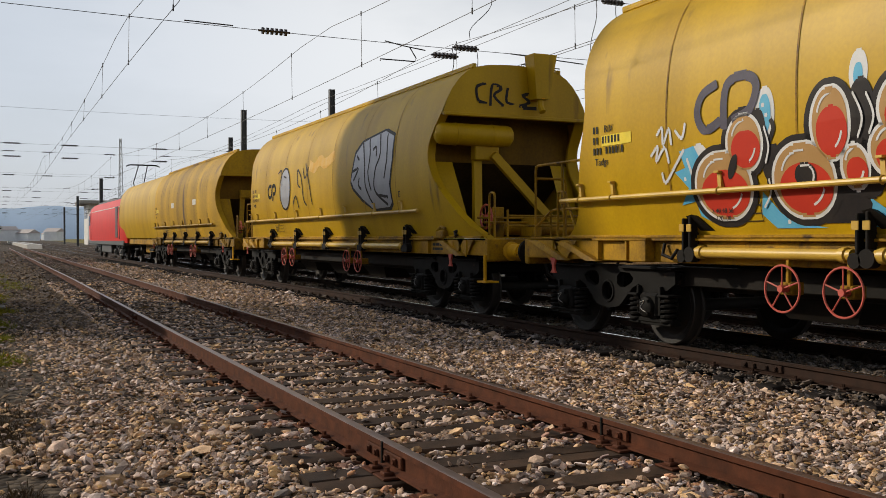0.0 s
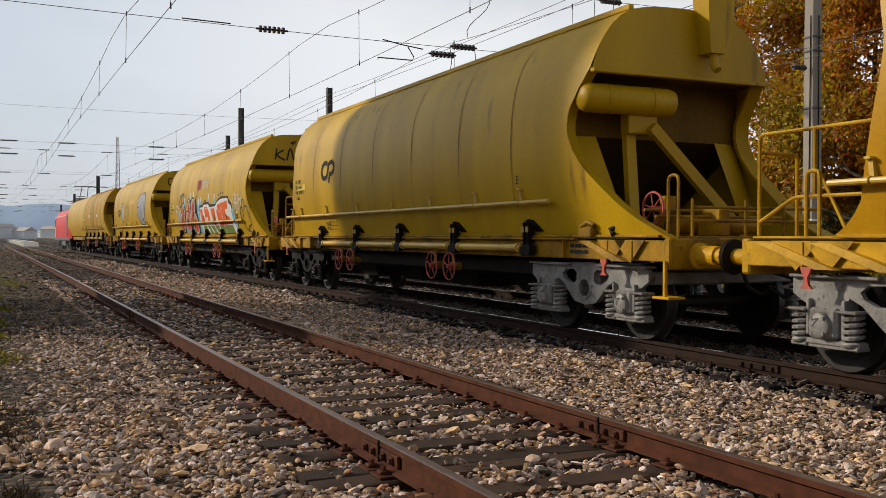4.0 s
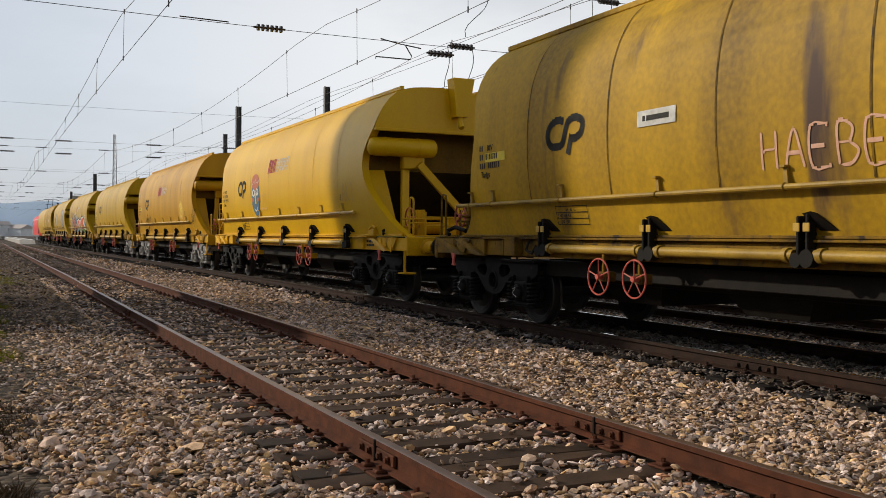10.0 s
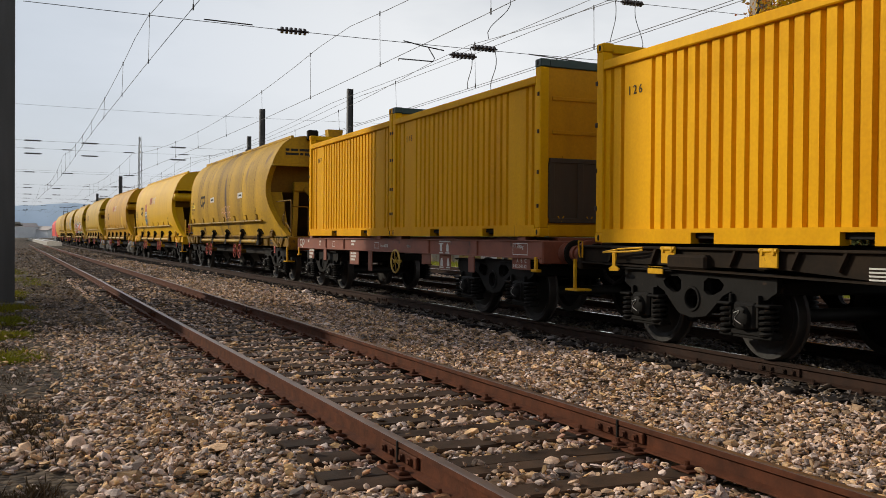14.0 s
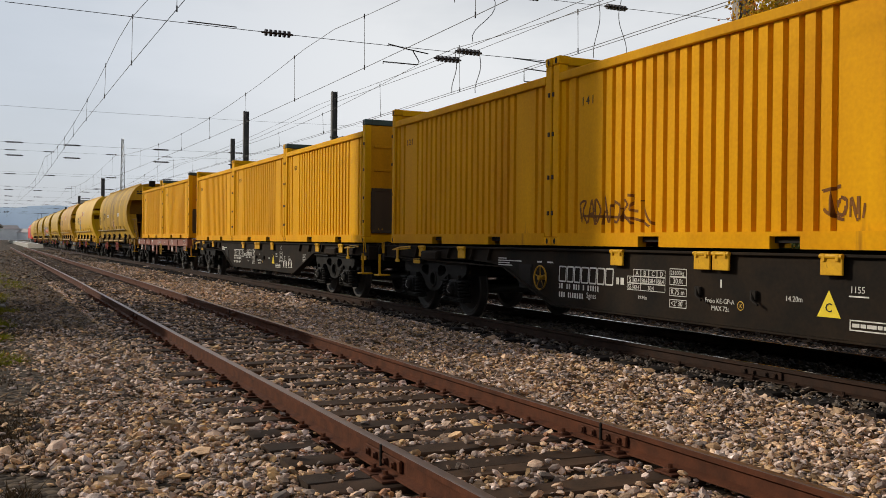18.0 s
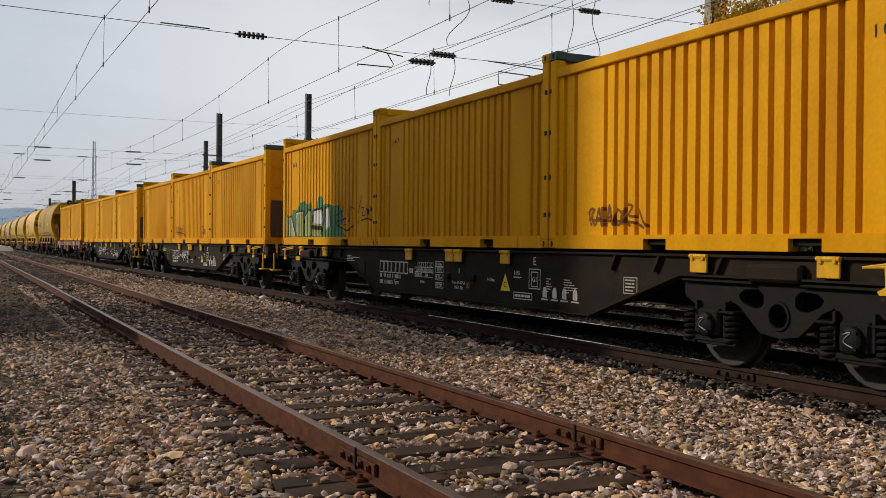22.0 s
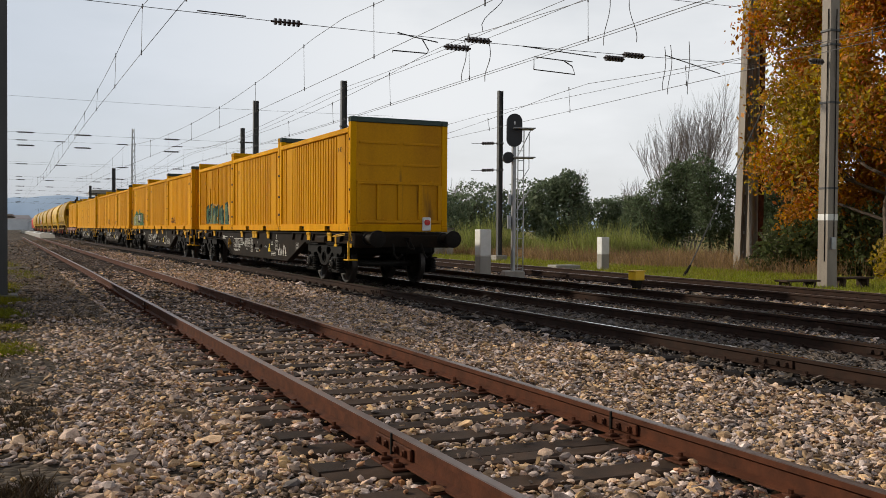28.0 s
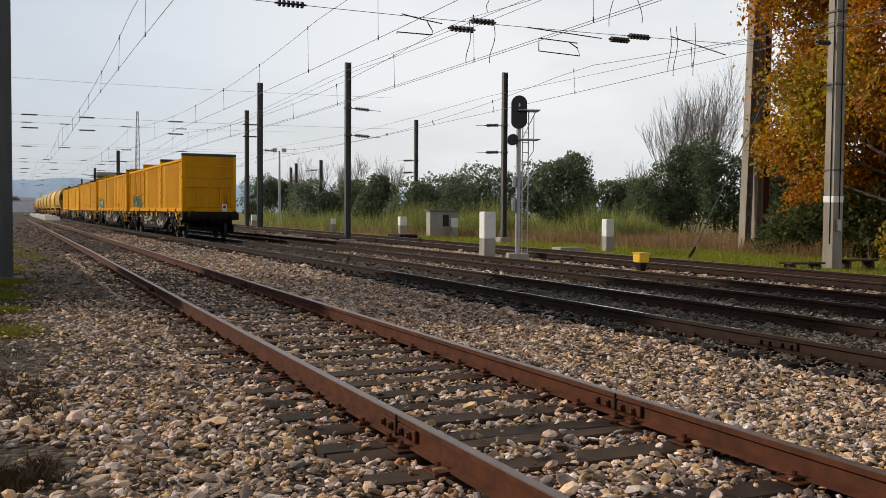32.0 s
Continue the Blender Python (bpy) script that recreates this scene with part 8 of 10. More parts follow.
gable_tag(h3, [[(0.62 - a, b) for a, b in st] for st in [[(0.0, 3.92), (-0.18, 3.85), (-0.15, 3.62), (0.02, 3.6)], [(0.08, 3.55), (0.12, 3.9), (0.3, 3.85), (0.15, 3.72), (0.34, 3.55)], [(0.42, 3.86), (0.4, 3.62), (0.58, 3.6)], [(0.9, 3.8), (0.72, 3.76), (0.86, 3.64), (0.66, 3.56), (1.0, 3.54)]]], 0.05, "black scribbled tag")
gable_tag(h4, [[(0.75 - a, b) for a, b in st] for st in [[(0.0, 3.5), (0.04, 3.85)], [(0.25, 3.8), (0.05, 3.65), (0.3, 3.5)], [(0.34, 3.5), (0.45, 3.85), (0.55, 3.52)], [(0.78, 3.82), (0.6, 3.74), (0.76, 3.62), (0.58, 3.52)], [(0.85, 3.5), (0.88, 3.84)], [(1.02, 3.5), (1.05, 3.84)], [(0.86, 3.66), (1.04, 3.68)], [(1.3, 3.82), (1.14, 3.8), (1.14, 3.52), (1.32, 3.5)], [(0.45, 4.02), (0.62, 4.06), (0.5, 3.98)]]], 0.05, "black scribbled tag")
g = Geo()
for z, ws_ in ((3.86, (0.12, 0.22, 0.35, 0.14, 0.3, 0.2)), (3.74, (0.4, 0.1, 0.4))):
    y = 1.05
    for wd in ws_:
        g.add([(-6.664, y, z), (-6.664, y - wd, z), (-6.664, y - wd, z - 0.07), (-6.664, y, z - 0.07)], [(0, 1, 2, 3)])
        y -= wd + 0.04
part("gable_text", g, MARK_BLACK, h8, "faded dark lettering", smooth=0)


# containers: sprayed pieces that follow the ribs
def on_ribs(line):
    return lambda lift: (lambda x, z: (x, CON_W - 0.045 + rib_depth(line, x) + lift, z))


def rib_cuts(line):
    ribs = [x for i, (x, _) in enumerate(line) if i == 0 or x > line[i - 1][0]]
    out = []
    for a, b in zip(ribs, ribs[1:]):
        n = max(1, round((b - a) / 0.02))
        out += [a + (b - a) * k / n for k in range(n)]
    return out + ribs[-1:]


K3_BOX = CONTAINERS[2 + 6]
K4_BOX = CONTAINERS[2 + 9]
for box, line in ((K4_BOX, RIB_DOORS), (K3_BOX, RIB)):
    cuts, sf = rib_cuts(line), on_ribs(line)
    if box == K4_BOX:
        spray(box, GR_FADED, [[(1.85, 0.20), (1.8, 0.82), (1.3, 0.95), (0.9, 0.84), (0.7, 1.0), (0.1, 0.98), (-0.15, 0.92), (-0.4, 0.96), (-0.8, 0.9), (-0.84, 0.2)]], 0.003, sf, cuts, "s", label="pale overspray")
        spray(box, GR_TEAL, [[(1.72, 0.19), (1.76, 0.78), (1.3, 0.88), (1.05, 0.74), (1.0, 0.5), (1.12, 0.19)], [(0.95, 0.19), (0.85, 0.90), (0.35, 0.92), (0.3, 0.19)], [(0.25, 0.19), (0.2, 0.85), (-0.2, 0.82), (-0.25, 0.19)], [(-0.3, 0.22), (-0.25, 0.78), (-0.65, 0.88), (-0.78, 0.5), (-0.72, 0.2)]],
              0.005, sf, cuts, "s", label="pale teal letters")
        spray(box, GR_DEEP, [brush(o, 0.10) for o in ([(1.60, 0.2), (1.76, 0.55), (1.72, 0.8), (1.3, 0.9), (1.1, 0.84), (1.02, 0.66), (1.3, 0.5), (1.22, 0.4), (1.05, 0.3)], [(0.95, 0.4), (0.86, 0.92), (0.5, 0.96), (0.35, 0.9), (0.3, 0.5)], [(0.25, 0.6), (0.2, 0.86), (-0.15, 0.84), (-0.22, 0.3)], [(-0.28, 0.75), (-0.45, 0.9), (-0.72, 0.86), (-0.80, 0.5), (-0.75, 0.25), (-0.4, 0.5), (-0.72, 0.52)])]
              + [ell(1.2, 0.62, 0.15, 0.12), ell(0.6, 0.58, 0.07, 0.06), ell(0.6, 0.34, 0.08, 0.07), ell(0.02, 0.72, 0.1, 0.08), ell(1.35, 0.26, 0.06, 0.05), ell(-0.1, 0.4, 0.06, 0.14)], 0.008, sf, cuts, "s", label="deep teal outlines")
        # second word, fading towards the tail
        spray(box, GR_FADED, [[(-0.84, 0.20), (-0.82, 0.80), (-1.2, 0.86), (-1.55, 0.74), (-1.62, 0.95), (-2.2, 0.96), (-2.45, 0.85), (-2.45, 0.2)]], 0.003, sf, cuts, "s", label="pale overspray")
        spray(box, GR_TEAL, [[(-0.92, 0.19), (-0.90, 0.72), (-1.15, 0.80), (-1.45, 0.66), (-1.5, 0.19)], [(-1.62, 0.19), (-1.68, 0.88), (-2.0, 0.92), (-2.15, 0.6), (-2.3, 0.19)]],
              0.005, sf, cuts, "s", label="pale teal letters")
        spray(box, GR_DEEP, [brush(o, 0.10) for o in ([(-0.98, 0.2), (-0.88, 0.55), (-0.95, 0.78), (-1.2, 0.84), (-1.45, 0.66), (-1.3, 0.45), (-1.52, 0.22)], [(-1.60, 0.3), (-1.66, 0.9), (-2.05, 0.95), (-2.2, 0.6), (-2.3, 0.3)])]
              + [ell(-1.22, 0.6, 0.12, 0.11), ell(-1.4, 0.4, 0.12, 0.08), ell(-1.85, 0.58, 0.07, 0.08), ell(-1.85, 0.3, 0.08, 0.08)], 0.008, sf, cuts, "s", label="deep teal outlines")
    else:
        spray(box, GR_LEAF, [[(2.84, 0.18), (2.84, 0.80), (2.68, 0.66), (2.40, 0.60), (2.32, 0.84), (2.0, 0.82), (1.72, 1.0), (1.45, 1.02), (1.2, 0.92), (0.95, 0.98), (0.85, 0.80), (0.55, 0.84), (0.45, 1.08), (0.22, 1.10), (0.12, 0.90), (-0.3, 0.90), (-0.55, 0.84), (-0.95, 0.86), (-1.1, 0.66), (-1.05, 0.40), (-1.3, 0.18)]], 0.003, sf, cuts, "s", label="leaf-green ground")
        spray(box, GR_LIME, [[(2.84, 0.2), (2.84, 0.72), (2.74, 0.66), (2.72, 0.2)], [(2.6, 0.2), (2.62, 0.64), (2.45, 0.68), (2.1, 0.2)], [(2.0, 0.2), (2.02, 0.76), (1.55, 0.78), (1.5, 0.2)], [(1.42, 0.2), (1.38, 0.66), (1.1, 0.80), (0.9, 0.74), (0.94, 0.2)], [(0.85, 0.2), (0.8, 0.76), (0.2, 0.80), (0.1, 0.5), (0.25, 0.2)], [(-0.05, 0.3), (0.0, 0.8), (-0.3, 0.84), (-0.34, 0.4)]],
              0.005, sf, cuts, "s", label="pale lime letters")
        spray(box, GR_WHITE, [[(0.80, 0.50), (0.77, 0.74), (0.55, 0.78), (0.25, 0.78), (0.14, 0.5), (0.3, 0.46)], [(-0.08, 0.36), (-0.03, 0.78), (-0.28, 0.81), (-0.31, 0.42)]], 0.0065, sf, cuts, "s", label="chalky white letters")
        spray(box, GR_BLACK, [brush(o, 0.05) for o in ([(2.64, 0.2), (2.64, 0.66), (2.42, 0.7), (2.05, 0.2)], [(2.05, 0.2), (2.06, 0.78), (1.5, 0.8), (1.46, 0.2)], [(1.44, 0.5), (1.36, 0.68), (1.1, 0.82), (0.88, 0.74), (0.9, 0.2)], [(0.84, 0.5), (0.78, 0.78), (0.2, 0.82), (0.06, 0.5), (0.26, 0.24)], [(-0.06, 0.3), (0.0, 0.82), (-0.34, 0.86), (-0.38, 0.4)])] + [brush(o, 0.032) for o in ([(-0.66, 0.78), (-0.75, 0.4), (-0.9, 1.0), (-0.98, 0.35), (-1.1, 0.95), (-1.18, 0.4)], [(-0.72, 0.62), (-1.2, 0.78), (-0.8, 0.50), (-1.3, 0.56)], [(-1.2, 0.85), (-1.25, 0.4), (-1.42, 0.78), (-1.5, 0.3), (-1.58, 0.8), (-1.8, 0.74)], [(-0.8, 0.42), (-1.4, 0.30), (-1.8, 0.42)],
                              [(-2.22, 1.0), (-2.04, 0.66)], [(-2.02, 0.5), (-2.06, 0.46)], [(-2.2, 0.76), (-2.34, 0.76), (-2.24, 0.6), (-2.4, 0.6)], [(-2.48, 0.75), (-2.44, 0.62), (-2.54, 0.62), (-2.5, 0.76)], [(-2.62, 0.78), (-2.58, 0.64), (-2.72, 0.7), (-2.66, 0.8)], [(-2.2, 0.5), (-2.5, 0.54), (-2.74, 0.5)])] + [[(0.95, 0.46), (0.2, 0.42), (0.1, 0.32), (0.9, 0.36)]], 0.008, sf, cuts, "s", label="black outlines")
        spray(box, GR_WHITE, [brush(o, 0.035) for o in ([(2.58, 0.62), (2.46, 0.66), (2.1, 0.2)], [(1.98, 0.3), (2.0, 0.74), (1.6, 0.76)], [(1.36, 0.6), (1.1, 0.76)], [(0.76, 0.72), (0.3, 0.76)])], 0.010, sf, cuts, "s", label="white highlights")
GR_BROWN = material("faded_brown_marker", (0.120, 0.042, 0.010), 0.6, dark=(0.26, 0.10, 0.010), scale=9, amount=0.8, spec=0.12)
WIDE_TAG = [[(0.0, 0.05), (0.06, 0.34), (-0.10, 0.38), (-0.02, 0.22), (-0.14, 0.04)], [(-0.16, 0.04), (-0.26, 0.40), (-0.34, 0.02)], [(-0.18, 0.18), (-0.34, 0.20)], [(-0.38, 0.02), (-0.36, 0.40), (-0.50, 0.24), (-0.40, 0.04)],
            [(-0.54, 0.02), (-0.60, 0.46), (-0.70, 0.04)], [(-0.56, 0.20), (-0.70, 0.22)], [(-0.74, 0.04), (-0.76, 0.32)], [(-0.86, 0.34), (-0.80, 0.12), (-0.94, 0.06), (-1.00, 0.28), (-0.86, 0.36)], [(-1.02, 0.06), (-1.08, 0.36), (-1.18, 0.30), (-1.08, 0.18), (-1.28, 0.02)],
            [(-1.18, 0.44), (-1.34, 0.40), (-1.22, 0.24), (-1.44, 0.20)], [(-0.02, 0.16), (-1.30, 0.10), (-1.70, -0.02)], [(-1.52, 0.36), (-1.66, 0.10), (-1.80, 0.0)]]
SHORT_TAG = [[(0.0, 0.46), (-0.34, 0.52)], [(-0.16, 0.48), (-0.14, 0.16), (-0.20, 0.06)], [(-0.34, 0.34), (-0.26, 0.16), (-0.40, 0.10), (-0.46, 0.30), (-0.34, 0.36)], [(-0.52, 0.06), (-0.54, 0.34), (-0.66, 0.02), (-0.68, 0.36)], [(-0.76, 0.04), (-0.78, 0.26)],
             [(-0.02, 0.20), (-0.12, 0.12), (-0.40, 0.02)]]
for idx, x0, strokes in ((2 + 4, 2.30, WIDE_TAG), (2 + 4, -1.78, SHORT_TAG), (2 + 8, 2.10, WIDE_TAG)):
    k = 0.62 if idx == 2 + 8 else (0.85 if strokes is WIDE_TAG else 0.62)
    spray(CONTAINERS[idx], GR_BROWN, [brush(curved([(x0 + a * k, 0.26 + b * k) for a, b in s]), 0.034) for s in strokes], 0.004, on_ribs(RIB), rib_cuts(RIB), "s", "tag", "brown scribbled tag")
# tail lamp on the last container's end
tl = part("tail_lamp", Geo().box(-3.07, -3.03, -0.78, -0.56, 0.02, 0.34, 0.02), WHITE, CONTAINERS[-1], "white tail lamp board")
g = Geo()
g.tube([(-3.07, -0.67, 0.22), (-3.11, -0.67, 0.22)], 0.07, 14)
part("lens", g, RED_GLASS, tl, "red lens")


# ---- surroundings ----
def at_xy(x, y, dz=0.0):
    return Vector((x, y, ground_height(x, y) + dz))


def quads(name, V, mat, parent=None, label="", kind=""):
    """One mesh from an array of four-cornered leaves or blades."""
    n = len(V)
    me = bpy.data.meshes.new(name)
    me.vertices.add(n * 4)
    me.vertices.foreach_set("co", V.astype(np.float32).ravel())
    me.loops.add(n * 4)
    me.loops.foreach_set("vertex_index", np.arange(n * 4, dtype=np.int32))
    me.polygons.add(n)
    me.polygons.foreach_set("loop_start", np.arange(0, n * 4, 4, dtype=np.int32))
    me.polygons.foreach_set("loop_total", np.full(n, 4, dtype=np.int32))
    me.update(calc_edges=True)
    me.materials.append(mat)
    ob = new(name, me)
    if parent is not None:
        ob.parent = parent
    if label:
        tagged(ob, label)
    if kind:
        ob["kind"] = kind
    return ob


def leaf_quads(centres, size, rng, droop=0.3):
    n = len(centres)
    a = rng.normal(0, 1, (n, 3))
    a[:, 2] -= droop
    a /= np.linalg.norm(a, axis=1)[:, None]
    b = np.cross(a, rng.normal(0, 1, (n, 3)))
    b /= np.linalg.norm(b, axis=1)[:, None]
    s = size * np.exp(rng.normal(0, 0.3, n))[:, None]
    c = centres
    return np.stack([c - a * s, c - b * s * 0.55, c + a * s, c + b * s * 0.55], 1)


def crown_points(clumps, rng, shell=0.55):
    """Leaf places in lumpy clumps: (centre, radii, count)."""
    out = []
    for c, r, n in clumps:
        d = rng.normal(0, 1, (n, 3))
        d /= np.linalg.norm(d, axis=1)[:, None]
        rad = rng.uniform(shell, 1.0, n) ** 0.6
        lump = 1 + 0.22 * np.sin(d[:, 0] * 5 + c[0]) * np.sin(d[:, 1] * 4 + c[1]) + 0.15 * np.sin(d[:, 2] * 7 + c[2])
        out.append(np.array(c)[None] + d * (rad * lump)[:, None] * np.array(r)[None])
    return np.concatenate(out)


def branch(g, p, d, length, r, depth, rnd, spread=0.6, lift=0.15, split=3, tips=None, sides=5, thin=0.5):
    """Grows limbs: tapered, slightly bent."""
    pts = [p]
    q, e = p.copy(), d.copy()
    for _ in range(3):
        e = (e + Vector((rnd.uniform(-0.12, 0.12), rnd.uniform(-0.12, 0.12), lift * 0.3))).normalized()
        q = q + e * (length / 3)
        pts.append(q.copy())
    g.tube(pts, r, sides if depth > 1 else 3, False, r * 0.55)
    if tips is not None:
        tips.append(q.copy())
    if depth == 0:
        return
    for k in range(split):
        t = rnd.uniform(0.45, 1.0)
        base = pts[0].lerp(pts[-1], t) if t < 0.98 else q
        side = Vector((rnd.uniform(-1, 1), rnd.uniform(-1, 1), rnd.uniform(-0.2, 0.6)))
        nd_ = (e + side * spread + Vector((0, 0, lift))).normalized()
        branch(g, base, nd_, length * rnd.uniform(0.55, 0.8), r * thin, depth - 1, rnd, spread, lift, split, tips, sides, thin)


def bush(name, label, x, y, blobs, n, size, mat, seed, category="bush", group=""):
    """Shrub or small tree: trunk, limbs and clumps of leaves; blobs: (dx, dy, z, rx, ry, rz)."""
    rng = np.random.default_rng(seed)
    t = empty(name, label, category, group, m=Matrix.Translation(at_xy(x, y, -0.05)))
    clumps = []
    vol = sum(b[3] * b[4] * b[5] for b in blobs)
    for b in blobs:
        m = int(n * b[3] * b[4] * b[5] / vol)
        for _ in range(7):
            d = rng.normal(0, 1, 3)
            d /= np.linalg.norm(d)
            c = np.array(b[:3]) + d * np.array(b[3:]) * 0.62
            c[2] = max(c[2], 0.3)
            clumps.append((c, np.array(b[3:]) * rng.uniform(0.36, 0.56), m // 9))
        clumps.append((np.array(b[:3]), np.array(b[3:]) * 0.8, m - 7 * (m // 9)))
    P = crown_points(clumps, rng)
    P[:, 2] = np.maximum(P[:, 2], 0.05)
    quads("crown", leaf_quads(P, size, rng), mat, t, kind="stuff")
    g = Geo()
    rnd = random.Random(seed)
    for b in blobs:
        g.tube([(b[0] * 0.8, b[1] * 0.8, 0), (b[0] * 0.9, b[1] * 0.9, b[2] * 0.5), (b[0], b[1], b[2])], 0.10, 6, True, 0.04)
        for _ in range(4):
            branch(g, Vector((b[0], b[1], b[2] * 0.6)), Vector((rnd.uniform(-1, 1), rnd.uniform(-1, 1), 0.7)).normalized(), b[5] * 0.8, 0.04, 1, rnd)
    part("trunk", g, BARK, t)
    return t


# autumn tree behind the concrete mast
rng = np.random.default_rng(21)
tree = empty("autumn_tree", "large tree with orange and russet autumn leaves at the grass edge", "tree", m=Matrix.Translation(at_xy(16.9, 35.6, -0.05)))
g, tips, rnd = Geo(), [], random.Random(5)
g.tube([(0, 0, 0), (0.05, 0, 1.2), (0.0, 0.1, 2.6), (0.1, 0.0, 4.2), (0.05, 0.1, 6.5), (0.1, 0.0, 9.5)], 0.26, 9, True, 0.07)
for k in range(26):
    z = 1.8 + 8.5 * k / 26
    a = k * 2.4
    L = 3.6 if z < 6 else 3.6 - (z - 6) * 0.35
    branch(g, Vector((0.03, 0.03, z)), Vector((math.cos(a), math.sin(a), 0.35)).normalized(), L * rnd.uniform(0.7, 1.0), 0.075, 2, rnd, 0.55, 0.08, 3, tips)
part("trunk", g, BARK, tree)
T = np.array([tuple(p) for p in tips])
pick = rng.integers(0, len(T), 104000)
P = T[pick] + rng.normal(0, 0.48, (104000, 3))
hue = 0.6 * np.sin(P[:, 0] * 1.3) + 0.6 * np.cos(P[:, 1] * 1.1 + 1) + 0.5 * np.sin(P[:, 2] * 1.2) + rng.normal(0, 1.0, len(P))
for mat_, sel, lab in ((AUTUMN, (hue > -1.0) & (hue < 0.5), "orange leaves"), (AUTUMN_RED, hue <= -1.0, "russet leaves"), (AUTUMN_GREEN, hue >= 0.5, "yellow-green leaves")):
    quads("leaves", leaf_quads(P[sel], 0.082, rng), mat_, tree, lab, "stuff")

# ivy of the same kind on the lattice mast's flank and bushes at the foot
bush("undergrowth", "dark green undergrowth under the autumn tree", 16.6, 37.0, [(0, 0, 1.3, 2.6, 1.8, 1.6), (3.2, 0.5, 1.6, 2.4, 1.8, 1.8), (-2.8, 1.0, 1.0, 1.6, 1.5, 1.3)], 9000, 0.10, OLIVE, 31)
bush("autumn_bush", "yellow-green bush beside the concrete mast", 15.4, 31.5, [(0, 0, 0.9, 1.1, 0.9, 1.0), (1.4, 0.3, 1.5, 1.2, 1.0, 1.5)], 5000, 0.075, AUTUMN_GREEN, 32)
bush("autumn_sapling", "dense orange-yellow young tree behind the mast", 16.6, 40.0, [(0, 0, 2.0, 2.2, 1.6, 2.0), (0.6, 0, 4.4, 2.0, 1.5, 2.0), (2.6, 0.4, 3.0, 1.8, 1.4, 2.4)], 26000, 0.075, AUTUMN, 33, "tree")
# evergreen belt; most far bushes take the leaves with haze painted in
belt = [(19.0, 62, [(0, 0, 3.0, 3.2, 2.6, 3.2), (-1.5, 0, 4.6, 2.4, 2.2, 2.4), (3.2, 0, 3.5, 2.6, 2.2, 3.0)], EVERGREEN, "tall dark evergreen thicket by the reeds"),
        (14.6, 63, [(0, 0, 2.6, 2.2, 2.0, 2.8), (1.6, 0.5, 3.9, 2.0, 1.8, 2.6)], EVERGREEN, "dark evergreen bush above the reeds"),
        (22.5, 58, [(0, 0, 2.4, 2.8, 2.2, 2.8), (-2.0, 0, 3.6, 2.2, 2.0, 2.4)], EVERGREEN, "dark evergreen thicket beside the reeds"),
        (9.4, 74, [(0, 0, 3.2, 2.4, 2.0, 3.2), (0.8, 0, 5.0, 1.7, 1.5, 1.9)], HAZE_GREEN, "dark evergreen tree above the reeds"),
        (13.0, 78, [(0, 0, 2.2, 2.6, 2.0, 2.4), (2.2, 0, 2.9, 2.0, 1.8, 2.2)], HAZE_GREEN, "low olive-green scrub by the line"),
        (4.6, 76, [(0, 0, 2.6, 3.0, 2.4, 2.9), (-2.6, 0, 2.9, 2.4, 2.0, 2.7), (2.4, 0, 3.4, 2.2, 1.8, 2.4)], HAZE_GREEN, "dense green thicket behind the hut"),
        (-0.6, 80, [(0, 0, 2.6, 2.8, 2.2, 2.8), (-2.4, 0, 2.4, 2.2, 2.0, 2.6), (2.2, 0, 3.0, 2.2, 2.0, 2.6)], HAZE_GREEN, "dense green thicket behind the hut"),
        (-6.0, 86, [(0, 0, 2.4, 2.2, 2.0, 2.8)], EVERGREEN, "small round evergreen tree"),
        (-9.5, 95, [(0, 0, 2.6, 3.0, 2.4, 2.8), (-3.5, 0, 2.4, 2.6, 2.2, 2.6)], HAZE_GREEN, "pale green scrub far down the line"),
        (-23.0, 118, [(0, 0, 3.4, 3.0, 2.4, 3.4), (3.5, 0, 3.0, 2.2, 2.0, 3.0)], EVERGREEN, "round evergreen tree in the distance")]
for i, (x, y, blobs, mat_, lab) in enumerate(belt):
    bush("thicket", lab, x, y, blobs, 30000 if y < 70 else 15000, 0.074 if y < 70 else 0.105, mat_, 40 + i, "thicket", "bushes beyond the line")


def bare_tree(x, y, h, seed, stems=9, wide=2.6):
    """Leafless crown: stems that fan out from the foot and fork into fine upright twigs."""
    t = empty("bare_tree", "leafless grey-brown tree behind the bushes", "tree", "bare trees", m=Matrix.Translation(at_xy(x, y)))
    g, rnd = Geo(), random.Random(seed)
    for k in range(stems):
        a = rnd.uniform(0, 6.28)
        lean = rnd.uniform(0.0, 0.5) * wide / h
        base = Vector((wide * 0.22 * math.cos(a) * rnd.random(), wide * 0.22 * math.sin(a) * rnd.random(), 0))
        branch(g, base, Vector((lean * math.cos(a), lean * math.sin(a), 1)).normalized(), h * rnd.uniform(0.44, 0.54) * (1 - 0.25 * lean), 0.06, 4, rnd, 0.46, 0.16, 4 if stems == 10 else 3, None, 3, 0.60)
    part("trunk", g, TWIG, t, smooth=0)


bare_tree(20.7, 82, 11.4, 1, 10, 8.0)
bare_tree(12.6, 92, 6.4, 2, 6, 3.0)
bare_tree(-5.5, 108, 6.6, 3, 7, 4)
bare_tree(-12.0, 118, 7.4, 4, 8, 6)
bare_tree(-17.5, 125, 7.6, 5, 8, 6)
bare_tree(2.0, 100, 6.0, 6, 6, 3)
bare_tree(16.6, 84, 5.0, 7, 8, 4)


